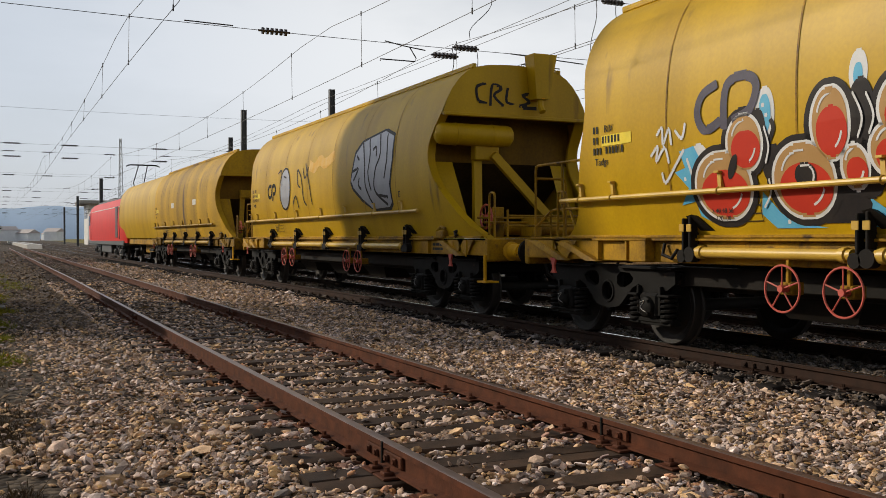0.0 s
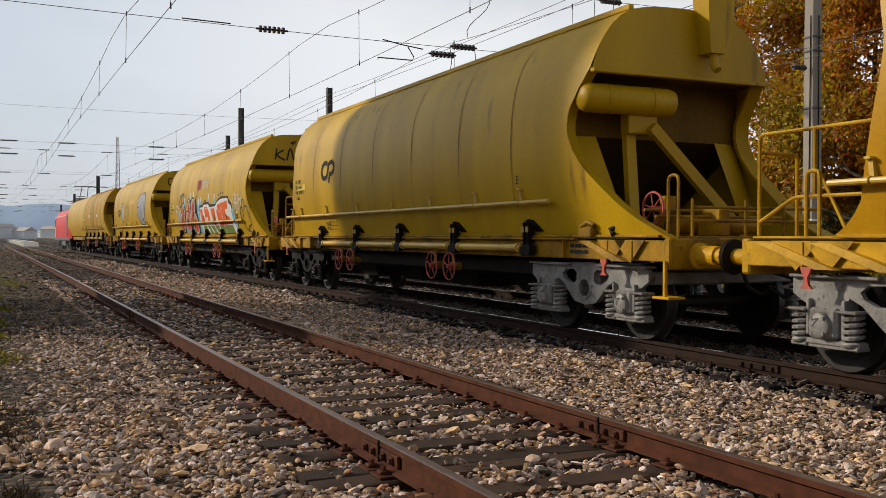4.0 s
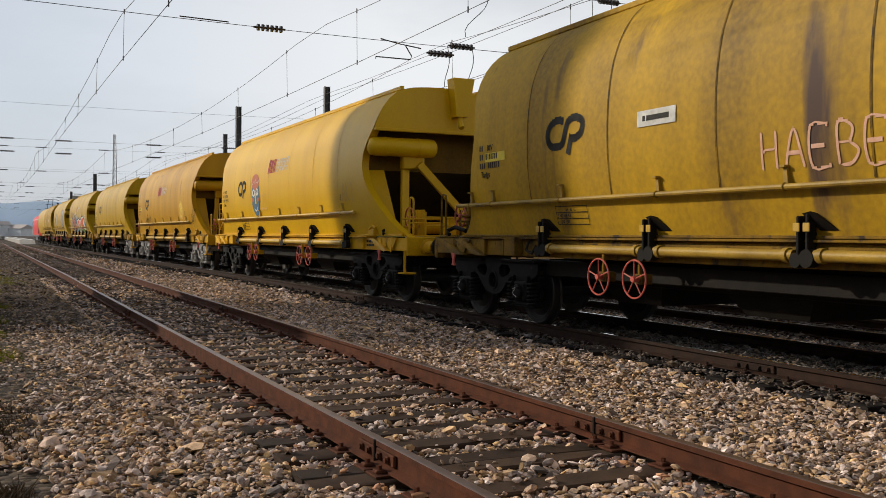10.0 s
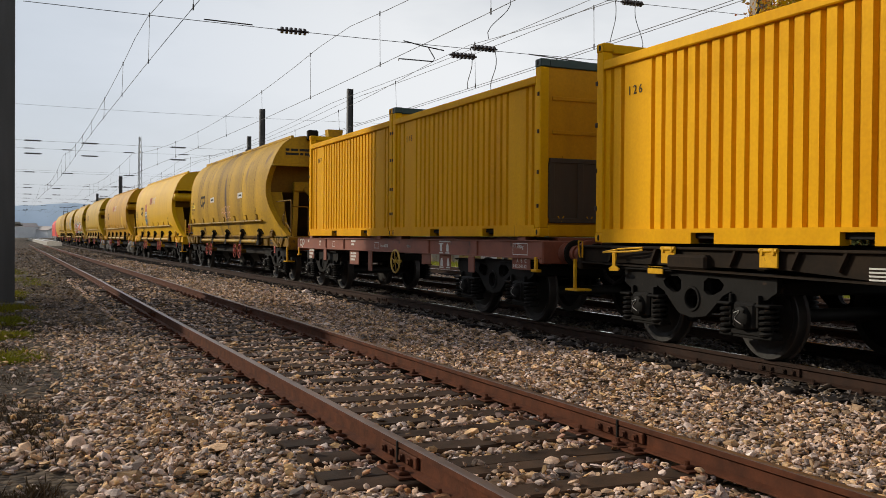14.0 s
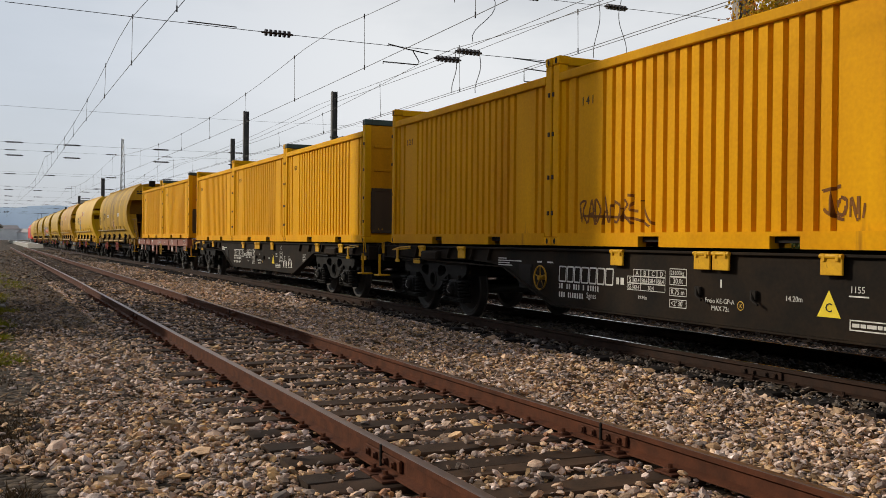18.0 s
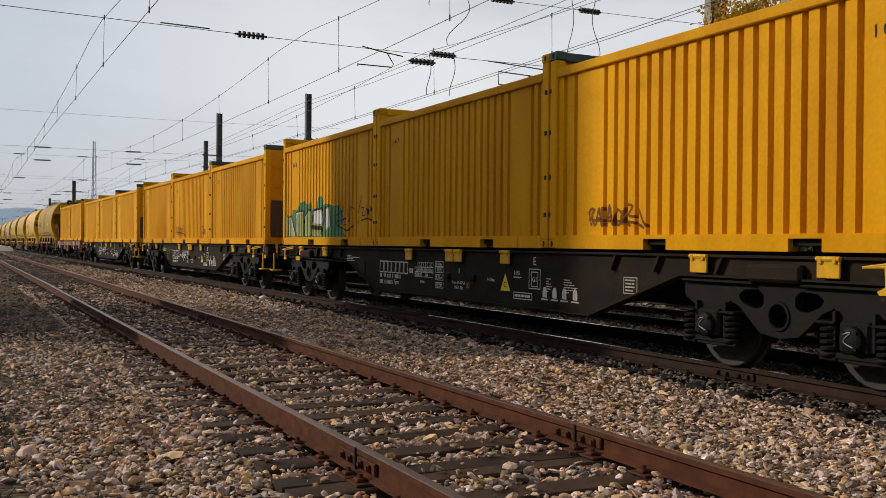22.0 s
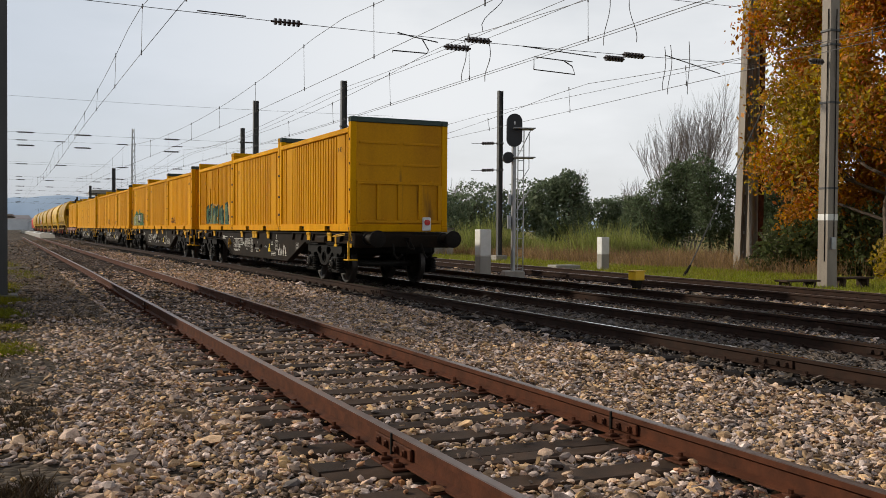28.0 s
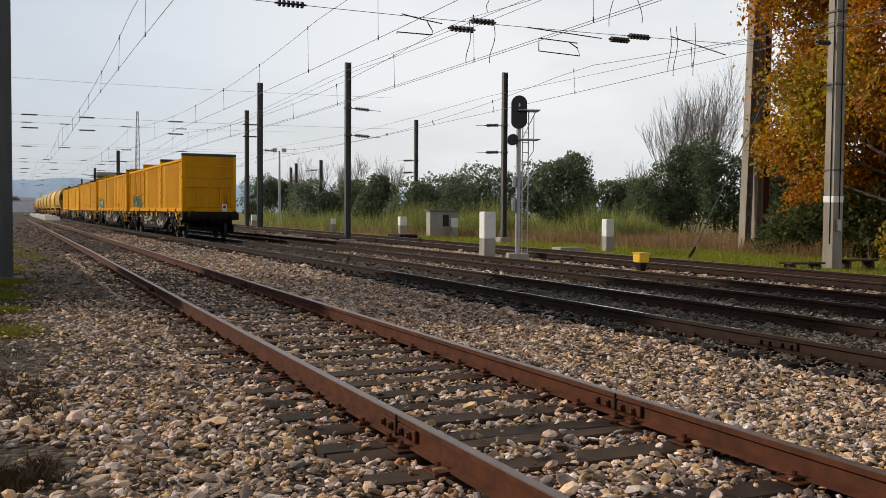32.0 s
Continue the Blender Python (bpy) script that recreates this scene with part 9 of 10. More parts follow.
def blades(name, label, mat, n, area, height, width, seed, bend=0.35):
    """Upright grass or reed blades strewn over (u, w) ranges."""
    rng = np.random.default_rng(seed)
    P = []
    for u0, u1, w0, w1, share in area:
        m = int(n * share)
        u, w = rng.uniform(u0, u1, m), rng.uniform(w0, w1, m)
        P.append(np.stack([AX.x * u + NX.x * w, AX.y * u + NX.y * w], 1))
    P = np.concatenate(P)
    patch = np.sin(P[:, 0] * 0.8 + seed) * np.cos(P[:, 1] * 0.6) + 0.6 * np.sin(P[:, 0] * 2.1 + P[:, 1] * 1.7)
    P = P[patch + rng.normal(0, 0.5, len(P)) > -0.5]
    n = len(P)
    z = np.array([ground_height(x, y) for x, y in P])
    h = height * np.exp(rng.normal(0, 0.28, n))
    a = rng.uniform(0, 6.28, n)
    if height > 0.5:
        h *= np.clip(0.75 + 0.45 * np.sin(P[:, 0] * 0.55 + seed) * np.sin(P[:, 1] * 0.31 + 1.2 * seed) + 0.25 * np.sin(P[:, 0] * 1.7 + P[:, 1] * 0.9), 0.3, 1.6)
    lean = rng.normal(0, bend, (n, 2)) * h[:, None]
    wv = np.stack([np.cos(a), np.sin(a)], 1) * width / 2
    b0 = np.c_[P - wv, z]
    b1 = np.c_[P + wv, z]
    t1 = np.c_[P + lean + wv * 0.25, z + h]
    t0 = np.c_[P + lean - wv * 0.25, z + h]
    ob = quads(name, np.stack([b0, b1, t1, t0], 1), mat)
    return tagged(ob, label, "grass", kind="stuff")


blades("grass", "short green grass beyond the third line", GRASS, 70000, [(8, 34, 18.6, 27, 0.70), (30, 60, 19.2, 26, 0.30)], 0.12, 0.024, 1)
blades("dry_grass", "dry brown tall grass in front of the bushes", DRY, 36000, [(26, 62, 26, 36, 0.75), (55, 95, 22, 38, 0.25)], 0.50, 0.028, 2, 0.3)
blades("reeds", "tall green reeds before the thicket", REED, 50000, [(46, 58, 30, 36, 0.30), (56, 74, 27, 33, 0.40), (66, 108, 23, 34, 0.42)], 1.15, 0.045, 3, 0.25)
def path_weeds(name, label, mat, n, height, width, seed, tufts):
    """Ragged tufts on the worn earth beside the siding; tufts: (along, across, radius along, radius across, share)."""
    rng = np.random.default_rng(seed)
    P = []
    for u, w, ru, rw, share in tufts:
        m = int(n * share)
        k = 9
        c = np.stack([u + rng.normal(0, ru * 0.6, k), w + rng.normal(0, rw * 0.6, k)], 1)
        q = c[rng.integers(0, k, m)] + rng.normal(0, 1, (m, 2)) * np.array([ru, rw]) * 0.28
        P.append(q[:, :1] * np.array(SAX[:2]) + (q[:, 1:] + 3.175) * np.array(SNX[:2]))
    P = np.concatenate(P)
    n = len(P)
    z = np.array([ground_height(x, y) for x, y in P])
    h = height * np.exp(rng.normal(0, 0.4, n))
    a = rng.uniform(0, 6.28, n)
    lean = rng.normal(0, 0.6, (n, 2)) * h[:, None]
    wv = np.stack([np.cos(a), np.sin(a)], 1) * width / 2
    V = np.stack([np.c_[P - wv, z], np.c_[P + wv, z], np.c_[P + lean + wv * 0.25, z + h], np.c_[P + lean - wv * 0.25, z + h]], 1)
    return tagged(quads(name, V, mat), label, "weeds", kind="stuff")


path_weeds("weeds", "low green and yellow weeds on the worn earth", WEED, 22000, 0.05, 0.012, 4,
           ((12.9, -3.3, 0.4, 0.30, 0.08), (15.5, -3.2, 0.45, 0.35, 0.14), (18.3, -3.3, 0.7, 0.4, 0.14), (21.4, -3.1, 0.8, 0.45, 0.16), (26, -3.3, 1.6, 0.6, 0.18), (34, -3.2, 3.0, 0.8, 0.18), (44, -3.6, 4.0, 1.0, 0.12)))
path_weeds("dead_weeds", "brown dead weeds and leaf litter on the worn earth", ROTTEN, 11000, 0.04, 0.010, 5,
           ((5.9, -3.2, 0.30, 0.20, 0.16), (8.4, -3.1, 0.9, 0.35, 0.12), (12.4, -3.3, 1.0, 0.5, 0.14), (18, -3.4, 2.4, 0.7, 0.20), (27, -3.8, 4.0, 1.2, 0.24)))


# ---- masts ----
def h_mast(label, x, y, h, wd=0.30, arms=(), group="catenary masts", cap=True):
    """Rolled steel mast on a concrete foot with insulated arms."""
    m = empty("catenary_mast", label, "mast", group, m=Matrix.Translation((x, y, -0.35)) @ Matrix.Rotation(HEAD, 4, "Z"))
    g = Geo()
    h += 0.35
    rolled_post(g, wd, 0.022, h)
    part("post", g, MAST, m)
    g = Geo()
    g.box(-0.34, 0.34, -0.34, 0.34, -0.1, 0.28, 0.03)
    part("foot", g, CONCRETE, m)
    for z, side in arms:
        z += 0.35
        g = Geo()
        g.box(-wd / 2 - 0.03, wd / 2 + 0.03, -wd / 2 - 0.03, wd / 2 + 0.03, z - 0.05, z + 0.05, 0.01)
        part("clamp", g, MAST, m)
        g = Geo()
        insulator(g, Vector((0, side * 0.30, z)), Vector((0, side * 1.15, z - 0.05)))
        part("insulator", g, INSUL, m)
        g = Geo()
        g.tube([(0, side * wd / 2, z), (0, side * 0.30, z)], 0.02, 6)
        g.tube([(0, side * 1.15, z - 0.05), (0, side * 1.7, z - 0.08)], 0.012, 5)
        part("arm", g, WIRE, m)
    return m


def rolled_post(g, wd, t, h, web=None):
    """Upright H section in one piece: two flanges joined by a web."""
    b, k = wd / 2, (web or t) / 2
    o = [(-b, -b), (b, -b), (b, -b + t), (k, -b + t), (k, b - t), (b, b - t), (b, b), (-b, b), (-b, b - t), (-k, b - t), (-k, -b + t), (-b, -b + t)]
    n = len(o)
    g.add([(x, y, 0) for x, y in o] + [(x, y, h) for x, y in o], [(i, (i + 1) % n, (i + 1) % n + n, i + n) for i in range(n)] + [tuple(range(n, 2 * n)), tuple(range(n - 1, -1, -1))])


def insulator(g, a, b, r=0.085, n=5):
    d = b - a
    g.tube([a, b], 0.03, 6)
    for k in range(n):
        c = a + d * ((k + 1) / (n + 1))
        e = d.normalized() * 0.035
        g.tube([c - e, c, c + e], r, 8)


h_mast("tall grey steel catenary mast between the lines", -4.66, 46.4, 8.5, 0.26, ((6.3, -1), (5.0, -1)))
h_mast("tall grey steel catenary mast by the grass", 3.30, 51.7, 8.85, 0.25, ((6.0, 1), (4.55, 1)))
h_mast("far tall dark steel mast", -15.4, 80, 12.0, 0.42, ((6.4, -1),))
h_mast("far steel catenary mast", -16.5, 80, 9.7, 0.32, ())
h_mast("slim mast with a stay wire", -2.3, 80, 9.0, 0.28, ((5.6, 1), (4.6, 1)))
h_mast("distant steel mast with arms", -12.2, 95, 6.4, 0.28, ((5.4, 1),))
h_mast("distant plain steel mast", -17.3, 112, 6.9, 0.3, ())
h_mast("distant plain steel mast", -20.0, 125, 7.0, 0.3, ())
for u, w in ((122, 9.5), (175, 9.8), (240, 10.5)):
    p = place(u, w)
    h_mast("distant mast beside the line", p.x, p.y, 8.5, 0.4, ((7.2, 1), (7.2, -1)))
# floodlight mast in the distance
fm = empty("floodlight_mast", "distant pale floodlight mast with two lamps", "lamp mast", m=Matrix.Translation((-17.2, 100, -0.3)))
g = Geo()
g.tube([(0, 0, 0), (0, 0, 7.9)], 0.16, 8, True, 0.09)
part("pole", g, GALV, fm)
for dx in (-0.5, 0.5):
    g = Geo()
    g.box(dx - 0.22, dx + 0.22, -0.15, 0.15, 7.75, 8.15, 0.03)
    part("lamp_head", g, GALV, fm)
# left mast close to the camera
lm_ = empty("near_mast", "dark steel mast close beside the siding", "mast", "catenary masts", m=Matrix.Translation((-9.42, 20.35, -0.4)) @ Matrix.Rotation(radians(24), 4, "Z"))
g = Geo()
rolled_post(g, 0.38, 0.025, 10.6)
part("post", g, MAST, lm_)
g = Geo()
g.box(-0.4, 0.4, -0.4, 0.4, -0.1, 0.22, 0.03)
part("foot", g, CONCRETE_DARK, lm_)
# concrete mast with its white band
cm_ = empty("concrete_mast", "square concrete mast with a white band and cables", "mast", "catenary masts", m=Matrix.Translation((11.2, 27.3, -0.35)) @ Matrix.Rotation(HEAD, 4, "Z") @ Matrix.Diagonal((0.78, 0.78, 1, 1)))
g = Geo()
g.add([(-0.24, -0.24, 0), (0.24, -0.24, 0), (0.24, 0.24, 0), (-0.24, 0.24, 0), (-0.20, -0.20, 10.5), (0.20, -0.20, 10.5), (0.20, 0.20, 10.5), (-0.20, 0.20, 10.5)],
      [(0, 1, 5, 4), (1, 2, 6, 5), (2, 3, 7, 6), (3, 0, 4, 7), (4, 5, 6, 7)])
part("post", g, MAST_STONE, cm_)
g = Geo()
g.box(-0.243, 0.243, -0.243, 0.243, 1.98, 2.16)
part("band", g, WHITE, cm_, "white painted band")
for z in (2.9, 5.35, 7.0, 7.4):
    g = Geo()
    g.box(-0.25, 0.25, -0.25, 0.25, z - 0.03, z + 0.03, 0.006)
    part("strap", g, MAST, cm_)
g = Geo()
g.tube([(-0.1, 0.25, 0.8), (-0.1, 0.255, 3), (-0.12, 0.24, 8)], 0.018, 6)
g.tube([(-0.25, -0.05, 1.2), (-0.252, -0.05, 4), (-0.24, -0.05, 8)], 0.018, 6)
part("cable", g, SOOT, cm_)
g = Geo()
g.box(-0.33, -0.24, -0.1, 0.12, 1.15, 1.5, 0.02)
part("switch_box", g, GALV, cm_)
g = Geo()
insulator(g, Vector((0, 0.3, 6.5)), Vector((0, 1.05, 6.5)))
part("insulator", g, INSUL, cm_)
for dy, z in ((-1.1, 0.28), (0.95, 0.34)):
    b = empty("timber_bench", "low weathered timber stand at the mast's foot", "timber stand", m=Matrix.Translation((11.2, 27.3, -0.35)) @ Matrix.Rotation(HEAD - 1.5708, 4, "Z") @ Matrix.Translation((dy, 0, 0)))
    g = Geo()
    g.box(-0.62, 0.62, -0.25, 0.25, z - 0.05, z, 0.008)
    part("board", g, SLEEPER, b)
    for x in (-0.45, 0.45):
        g = Geo()
        g.box(x - 0.05, x + 0.05, -0.2, 0.2, 0, z - 0.05, 0.008)
        part("leg", g, SLEEPER, b)
# double steel lattice mast, rust-brown
lat = empty("twin_post_mast", "tall rust-brown twin-post portal mast with bolts", "mast", "catenary masts", m=Matrix.Translation((13.80, 41.9, -0.45)) @ Matrix.Rotation(HEAD, 4, "Z") @ Matrix.Diagonal((0.85, 0.82, 1, 1)))
for y in (-0.05, 0.78):
    g = Geo()
    k = 0.45 if y > 0.3 else -0.1
    for x0, x1, y0, y1 in ((-0.24, 0.24, -0.20, -0.17), (-0.24, 0.24, 0.17, 0.20), (-0.02, 0.02, -0.17, 0.17)):
        g.add([(x0, y + y0, 0), (x1, y + y0, 0), (x1, y + y1, 0), (x0, y + y1, 0), (x0, y * 0.35 + y0, 13), (x1, y * 0.35 + y0, 13), (x1, y * 0.35 + y1, 13), (x0, y * 0.35 + y1, 13)],
              [(0, 1, 5, 4), (1, 2, 6, 5), (2, 3, 7, 6), (3, 0, 4, 7), (4, 5, 6, 7)])
    part("post", g, MAST_STONE, lat)
g = Geo()
g.add([(-0.26, -0.62, 0), (-0.20, -0.30, 0), (-0.20, -0.30, 13), (-0.26, -0.55, 13)], [(0, 1, 2, 3), (3, 2, 1, 0)])
g.box(-0.24, 0.24, -0.62, -0.35, 0, 13)
part("rusty_post", g, RUSTY, lat, "rust-brown steel post")
g = Geo()
for i in range(14):
    z = 0.8 + i * 0.85
    y = 0.78 - 0.51 * z / 13
    g.box(-0.262, -0.24, y - 0.04, y + 0.04, z, z + 0.12, 0.006)
part("bolt_plate", g, GALV, lat)
# stay wire and anchor
st = empty("stay_wire", "steel stay wire with its anchor in the grass", "stay wire")
g = Geo()
a, b = Vector((8.5, 32.7, -0.3)), Vector((11.25, 27.9, 6.2))
b = Vector((12.6, 36.2, 6.6))
g.tube([a, b], 0.022, 6)
part("wire", g, MAST, st)
g = Geo()
g.tube([a - Vector((0.1, 0, 0.1)), a + (b - a) * 0.06], 0.07, 6, True, 0.04)
part("anchor", g, SOOT, st)


# ---- signal ----
sg = empty("colour_light_signal", "two-headed black colour-light signal on a galvanised ladder post", "signal", m=Matrix.Translation((2.29, 29.1, -0.12)) @ Matrix.Rotation(radians(4), 4, "Z"))
g = Geo()
g.tube([(0, 0, 0), (0, 0, 4.05)], 0.075, 12)
part("post", g, GALV, sg)
g = Geo()
g.box(-0.32, 0.32, -0.32, 0.32, -0.25, 0.16, 0.03)
part("foot", g, CONCRETE, sg)
g = Geo()
o = arc(0, 4.72, 0.235, 0, 180, 10) + arc(0, 4.18, 0.235, 180, 360, 10)
g.slab(o, -0.12, 0.02)
part("head", g, SIG_BLACK, sg, "oval black signal head")
g = Geo()
for z in (4.25, 4.65):
    g.tube([(0, 0.02, z), (0, 0.18, z)], 0.10, 12)
part("hood", g, SIG_BLACK, sg)
g = Geo()
g.box(-0.02, 0.02, -0.135, -0.121, 4.62, 4.72)
part("label", g, WHITE, sg)
g = Geo()
g.tube([(-0.18, -0.1, 3.62), (-0.18, 0.12, 3.62)], 0.17, 16)
part("repeater_head", g, SIG_BLACK, sg, "small round black head")
for z in (4.5, 3.62):
    g = Geo()
    g.box(-0.05, 0.62, -0.3, 0.3, z - 0.015, z + 0.015, 0.004)
    part("platform", g, GALV, sg)
g = Geo()
for x in (0.16, 0.34):
    g.tube([(x, 0.22, 0), (x, 0.22, 4.5)], 0.018, 6)
for i in range(14):
    g.tube([(0.16, 0.22, 0.25 + 0.3 * i), (0.34, 0.22, 0.25 + 0.3 * i)], 0.012, 5)
part("ladder", g, GALV, sg)
g = Geo()
g.tube([(0.1, 0, 3.62), (0.55, 0.2, 4.5)], 0.014, 6)
g.tube([(0.1, 0, 2.0), (0.5, 0.1, 2.65)], 0.02, 6)
g.tube([(0.3, 0.2, 3.0), (0.5, 0.2, 3.3), (0.5, 0.2, 4.4)], 0.014, 6)
part("brace", g, GALV, sg)
for x0, z0, z1 in ((-0.19, 1.45, 1.85), (-0.17, 2.2, 2.5)):
    g = Geo()
    g.box(x0, -0.09, -0.1, 0.05, z0, z1, 0.01)
    part("junction_box", g, GALV, sg)


def marker(x, y, h, wd, label, seed=0):
    m = empty("concrete_marker", label, "marker post", "concrete marker posts", m=Matrix.Translation((x, y, -0.35)) @ Matrix.Rotation(HEAD, 4, "Z"))
    g = Geo()
    g.box(-wd / 2, wd / 2, -wd / 2, wd / 2, 0, 0.35 + h * 0.33, 0.015)
    part("base", g, CONCRETE, m)
    g = Geo()
    g.box(-wd / 2 - 0.004, wd / 2 + 0.004, -wd / 2 - 0.004, wd / 2 + 0.004, 0.35 + h * 0.33, 0.35 + h, 0.02)
    part("painted_top", g, WHITE, m, "white painted top")


marker(1.45, 30.9, 1.30, 0.40, "square post, white above bare concrete")
marker(6.65, 38.3, 1.04, 0.36, "square post, white above bare concrete")
marker(-2.9, 68.0, 0.95, 0.5, "distant white painted marker post")
marker(0.75, 62.0, 0.9, 0.36, "distant white painted marker post")
marker(-9.0, 78.0, 0.7, 0.36, "distant white painted marker post")
marker(-19.5, 98.0, 0.9, 0.5, "distant white painted marker post")
yb = empty("yellow_track_box", "small yellow equipment box on a black foot between the lines", "track box", m=Matrix.Translation((4.85, 23.2, -0.32)) @ Matrix.Rotation(HEAD, 4, "Z"))
g = Geo()
g.box(-0.155, 0.155, -0.14, 0.14, 0.40, 0.62, 0.02)
part("box", g, BOX_YEL, yb)
g = Geo()
g.box(-0.175, 0.175, -0.16, 0.16, 0.615, 0.64, 0.005)
part("lid", g, BOX_YEL, yb)
g = Geo()
g.add([(-0.12, -0.1, 0.41), (0.12, -0.1, 0.41), (0.12, 0.1, 0.41), (-0.12, 0.1, 0.41), (-0.04, -0.04, 0), (0.04, -0.04, 0), (0.04, 0.04, 0), (-0.04, 0.04, 0)],
      [(0, 1, 5, 4), (1, 2, 6, 5), (2, 3, 7, 6), (3, 0, 4, 7)])
part("foot", g, SOOT, yb)
for u, w, lab in ((24.5, 13.55, "yellow cable cover"), (22.9, 13.4, "yellow cable cover")):
    c = empty("cable_cover", "flat faded yellow cable cover on the ballast", "cable cover", "cable covers", m=Matrix.Translation(place(u, w, -0.16)) @ Matrix.Rotation(HEAD, 4, "Z"))
    g = Geo()
    g.box(-0.45, 0.45, -0.14, 0.14, -0.1, 0.03, 0.02)
    part("lid", g, BOX_YEL, c)
cb = empty("concrete_duct", "low concrete cable chamber in the grass", "cable chamber", m=Matrix.Translation((4.9, 37.0, -0.35)) @ Matrix.Rotation(HEAD, 4, "Z"))
g = Geo()
g.box(-0.35, 0.35, -0.55, 0.55, 0, 0.30, 0.03)
part("chamber", g, CONCRETE, cb)
pm = empty("point_machine", "dark point machine beside the third line", "point machine", m=Matrix.Translation((-2.1, 49.5, -0.3)) @ Matrix.Rotation(HEAD, 4, "Z"))
g = Geo()
g.box(-0.9, 0.9, -0.5, 0.5, 0.1, 0.42, 0.05)
g.box(-0.5, 0.5, -0.9, 0.5, 0.0, 0.25, 0.05)
part("case", g, SOOT, pm)
hb = empty("relay_hut", "small grey concrete relay hut with a dark window", "hut", m=Matrix.Translation((-0.1, 63.0, -0.4)) @ Matrix.Rotation(0.2, 4, "Z"))
g = Geo()
g.box(-0.9, 0.9, -0.7, 0.7, 0, 1.72, 0.01)
part("wall", g, CONCRETE, hb)
g = Geo()
g.box(-1.0, 1.0, -0.82, 0.82, 1.72, 1.82, 0.02)
part("roof", g, ROOF_TILE, hb)
g = Geo()
g.box(-0.05, 0.35, -0.712, -0.70, 0.75, 1.5)
part("window", g, LAMP_GLASS, hb)


# ---- overhead wires ----
def overhead(label, line, zc, zm, u0, u1, step=45.0, wobble=0.25, start=26.0, twin=False, messenger=True):
    """Contact wire, sagging messenger wire and droppers over one line."""
    e = empty("overhead_line", label, "overhead wire", "overhead wires")
    marks = [start + step * k for k in range(-1, 7)]
    def off(u):
        return wobble * math.sin(math.pi * (u - start) / step + 0.9)
    us_ = [u0 + (u1 - u0) * i / 90 for i in range(91)]
    g = Geo()
    g.tube([line(u, off(u), zc) for u in us_], 0.0075, 5)
    if twin:
        g.tube([line(u, off(u) + 0.22, zc + 0.02) for u in us_], 0.0075, 5)
    part("contact_wire", g, WIRE, e)
    if messenger:
        def mz(u):
            t = ((u - start) / step) % 1.0
            return zm - 0.75 * 4 * t * (1 - t)
        g = Geo()
        g.tube([line(u, off(u) * 0.8, mz(u)) for u in us_], 0.0075, 5)
        part("messenger_wire", g, WIRE, e)
        u = u0 + 2
        while u < min(u1, 110):
            g = Geo()
            g.tube([line(u, off(u) * 0.8, mz(u)), line(u, off(u), zc)], 0.006, 4)
            g.tube([line(u, off(u) * 0.8, mz(u) - 0.06), line(u, off(u) * 0.8, mz(u) + 0.06)], 0.016, 5)
            g.tube([line(u, off(u), zc - 0.05), line(u, off(u), zc + 0.07)], 0.016, 5)
            part("dropper", g, WIRE, e)
            u += 6.2


overhead("contact and messenger wires over the main line", main_line, 5.6, 7.1, 2, 260, wobble=0.12)
overhead("contact and messenger wires over the siding", siding, 5.6, 6.85, 4, 240, wobble=-0.15)
overhead("twin contact wires over the second line", lambda u, off=0.0, z=0.0: place(u, main_w(u) + 3.55 + off, z), 5.6, 6.9, 4, 240, wobble=0.2, twin=True)
overhead("contact and messenger wires over the third line", third_line, 5.15, 5.9, 6, 200, wobble=0.3)
fd = empty("feeder_wires", "high feeder wires along the masts", "overhead wire", "overhead wires")
for w0, z in ((13.9, 8.1), (14.6, 8.2), (22.8, 7.6)):
    g = Geo()
    g.tube([place(u, w0 - 0.012 * max(0, u - 40), z - 0.3 * math.sin(math.pi * ((u - 46) / 45 % 1))) for u in range(2, 200, 3)], 0.009, 5)
    part("wire", g, WIRE, fd)


def head_span(u, w0, w1, z0, z1, ins, label):
    """Wires across all lines with insulators and registration arms."""
    e = empty("head_span", label, "span wire", "span wires")
    for z in (z0, z1):
        g = Geo()
        g.tube([place(u, w0 + (w1 - w0) * k / 12, z - 0.15 * math.sin(math.pi * k / 12)) for k in range(13)], 0.009 if u < 40 else 0.007, 5)
        part("wire", g, WIRE, e)
    for w, z, L in ins:
        g = Geo()
        zz = z - 0.15 * math.sin(math.pi * (w - w0) / (w1 - w0))
        insulator(g, place(u, w - L / 2, zz), place(u, w + L / 2, zz), 0.095 if u < 40 else 0.060, 6)
        part("insulator", g, INSUL, e)
    return e


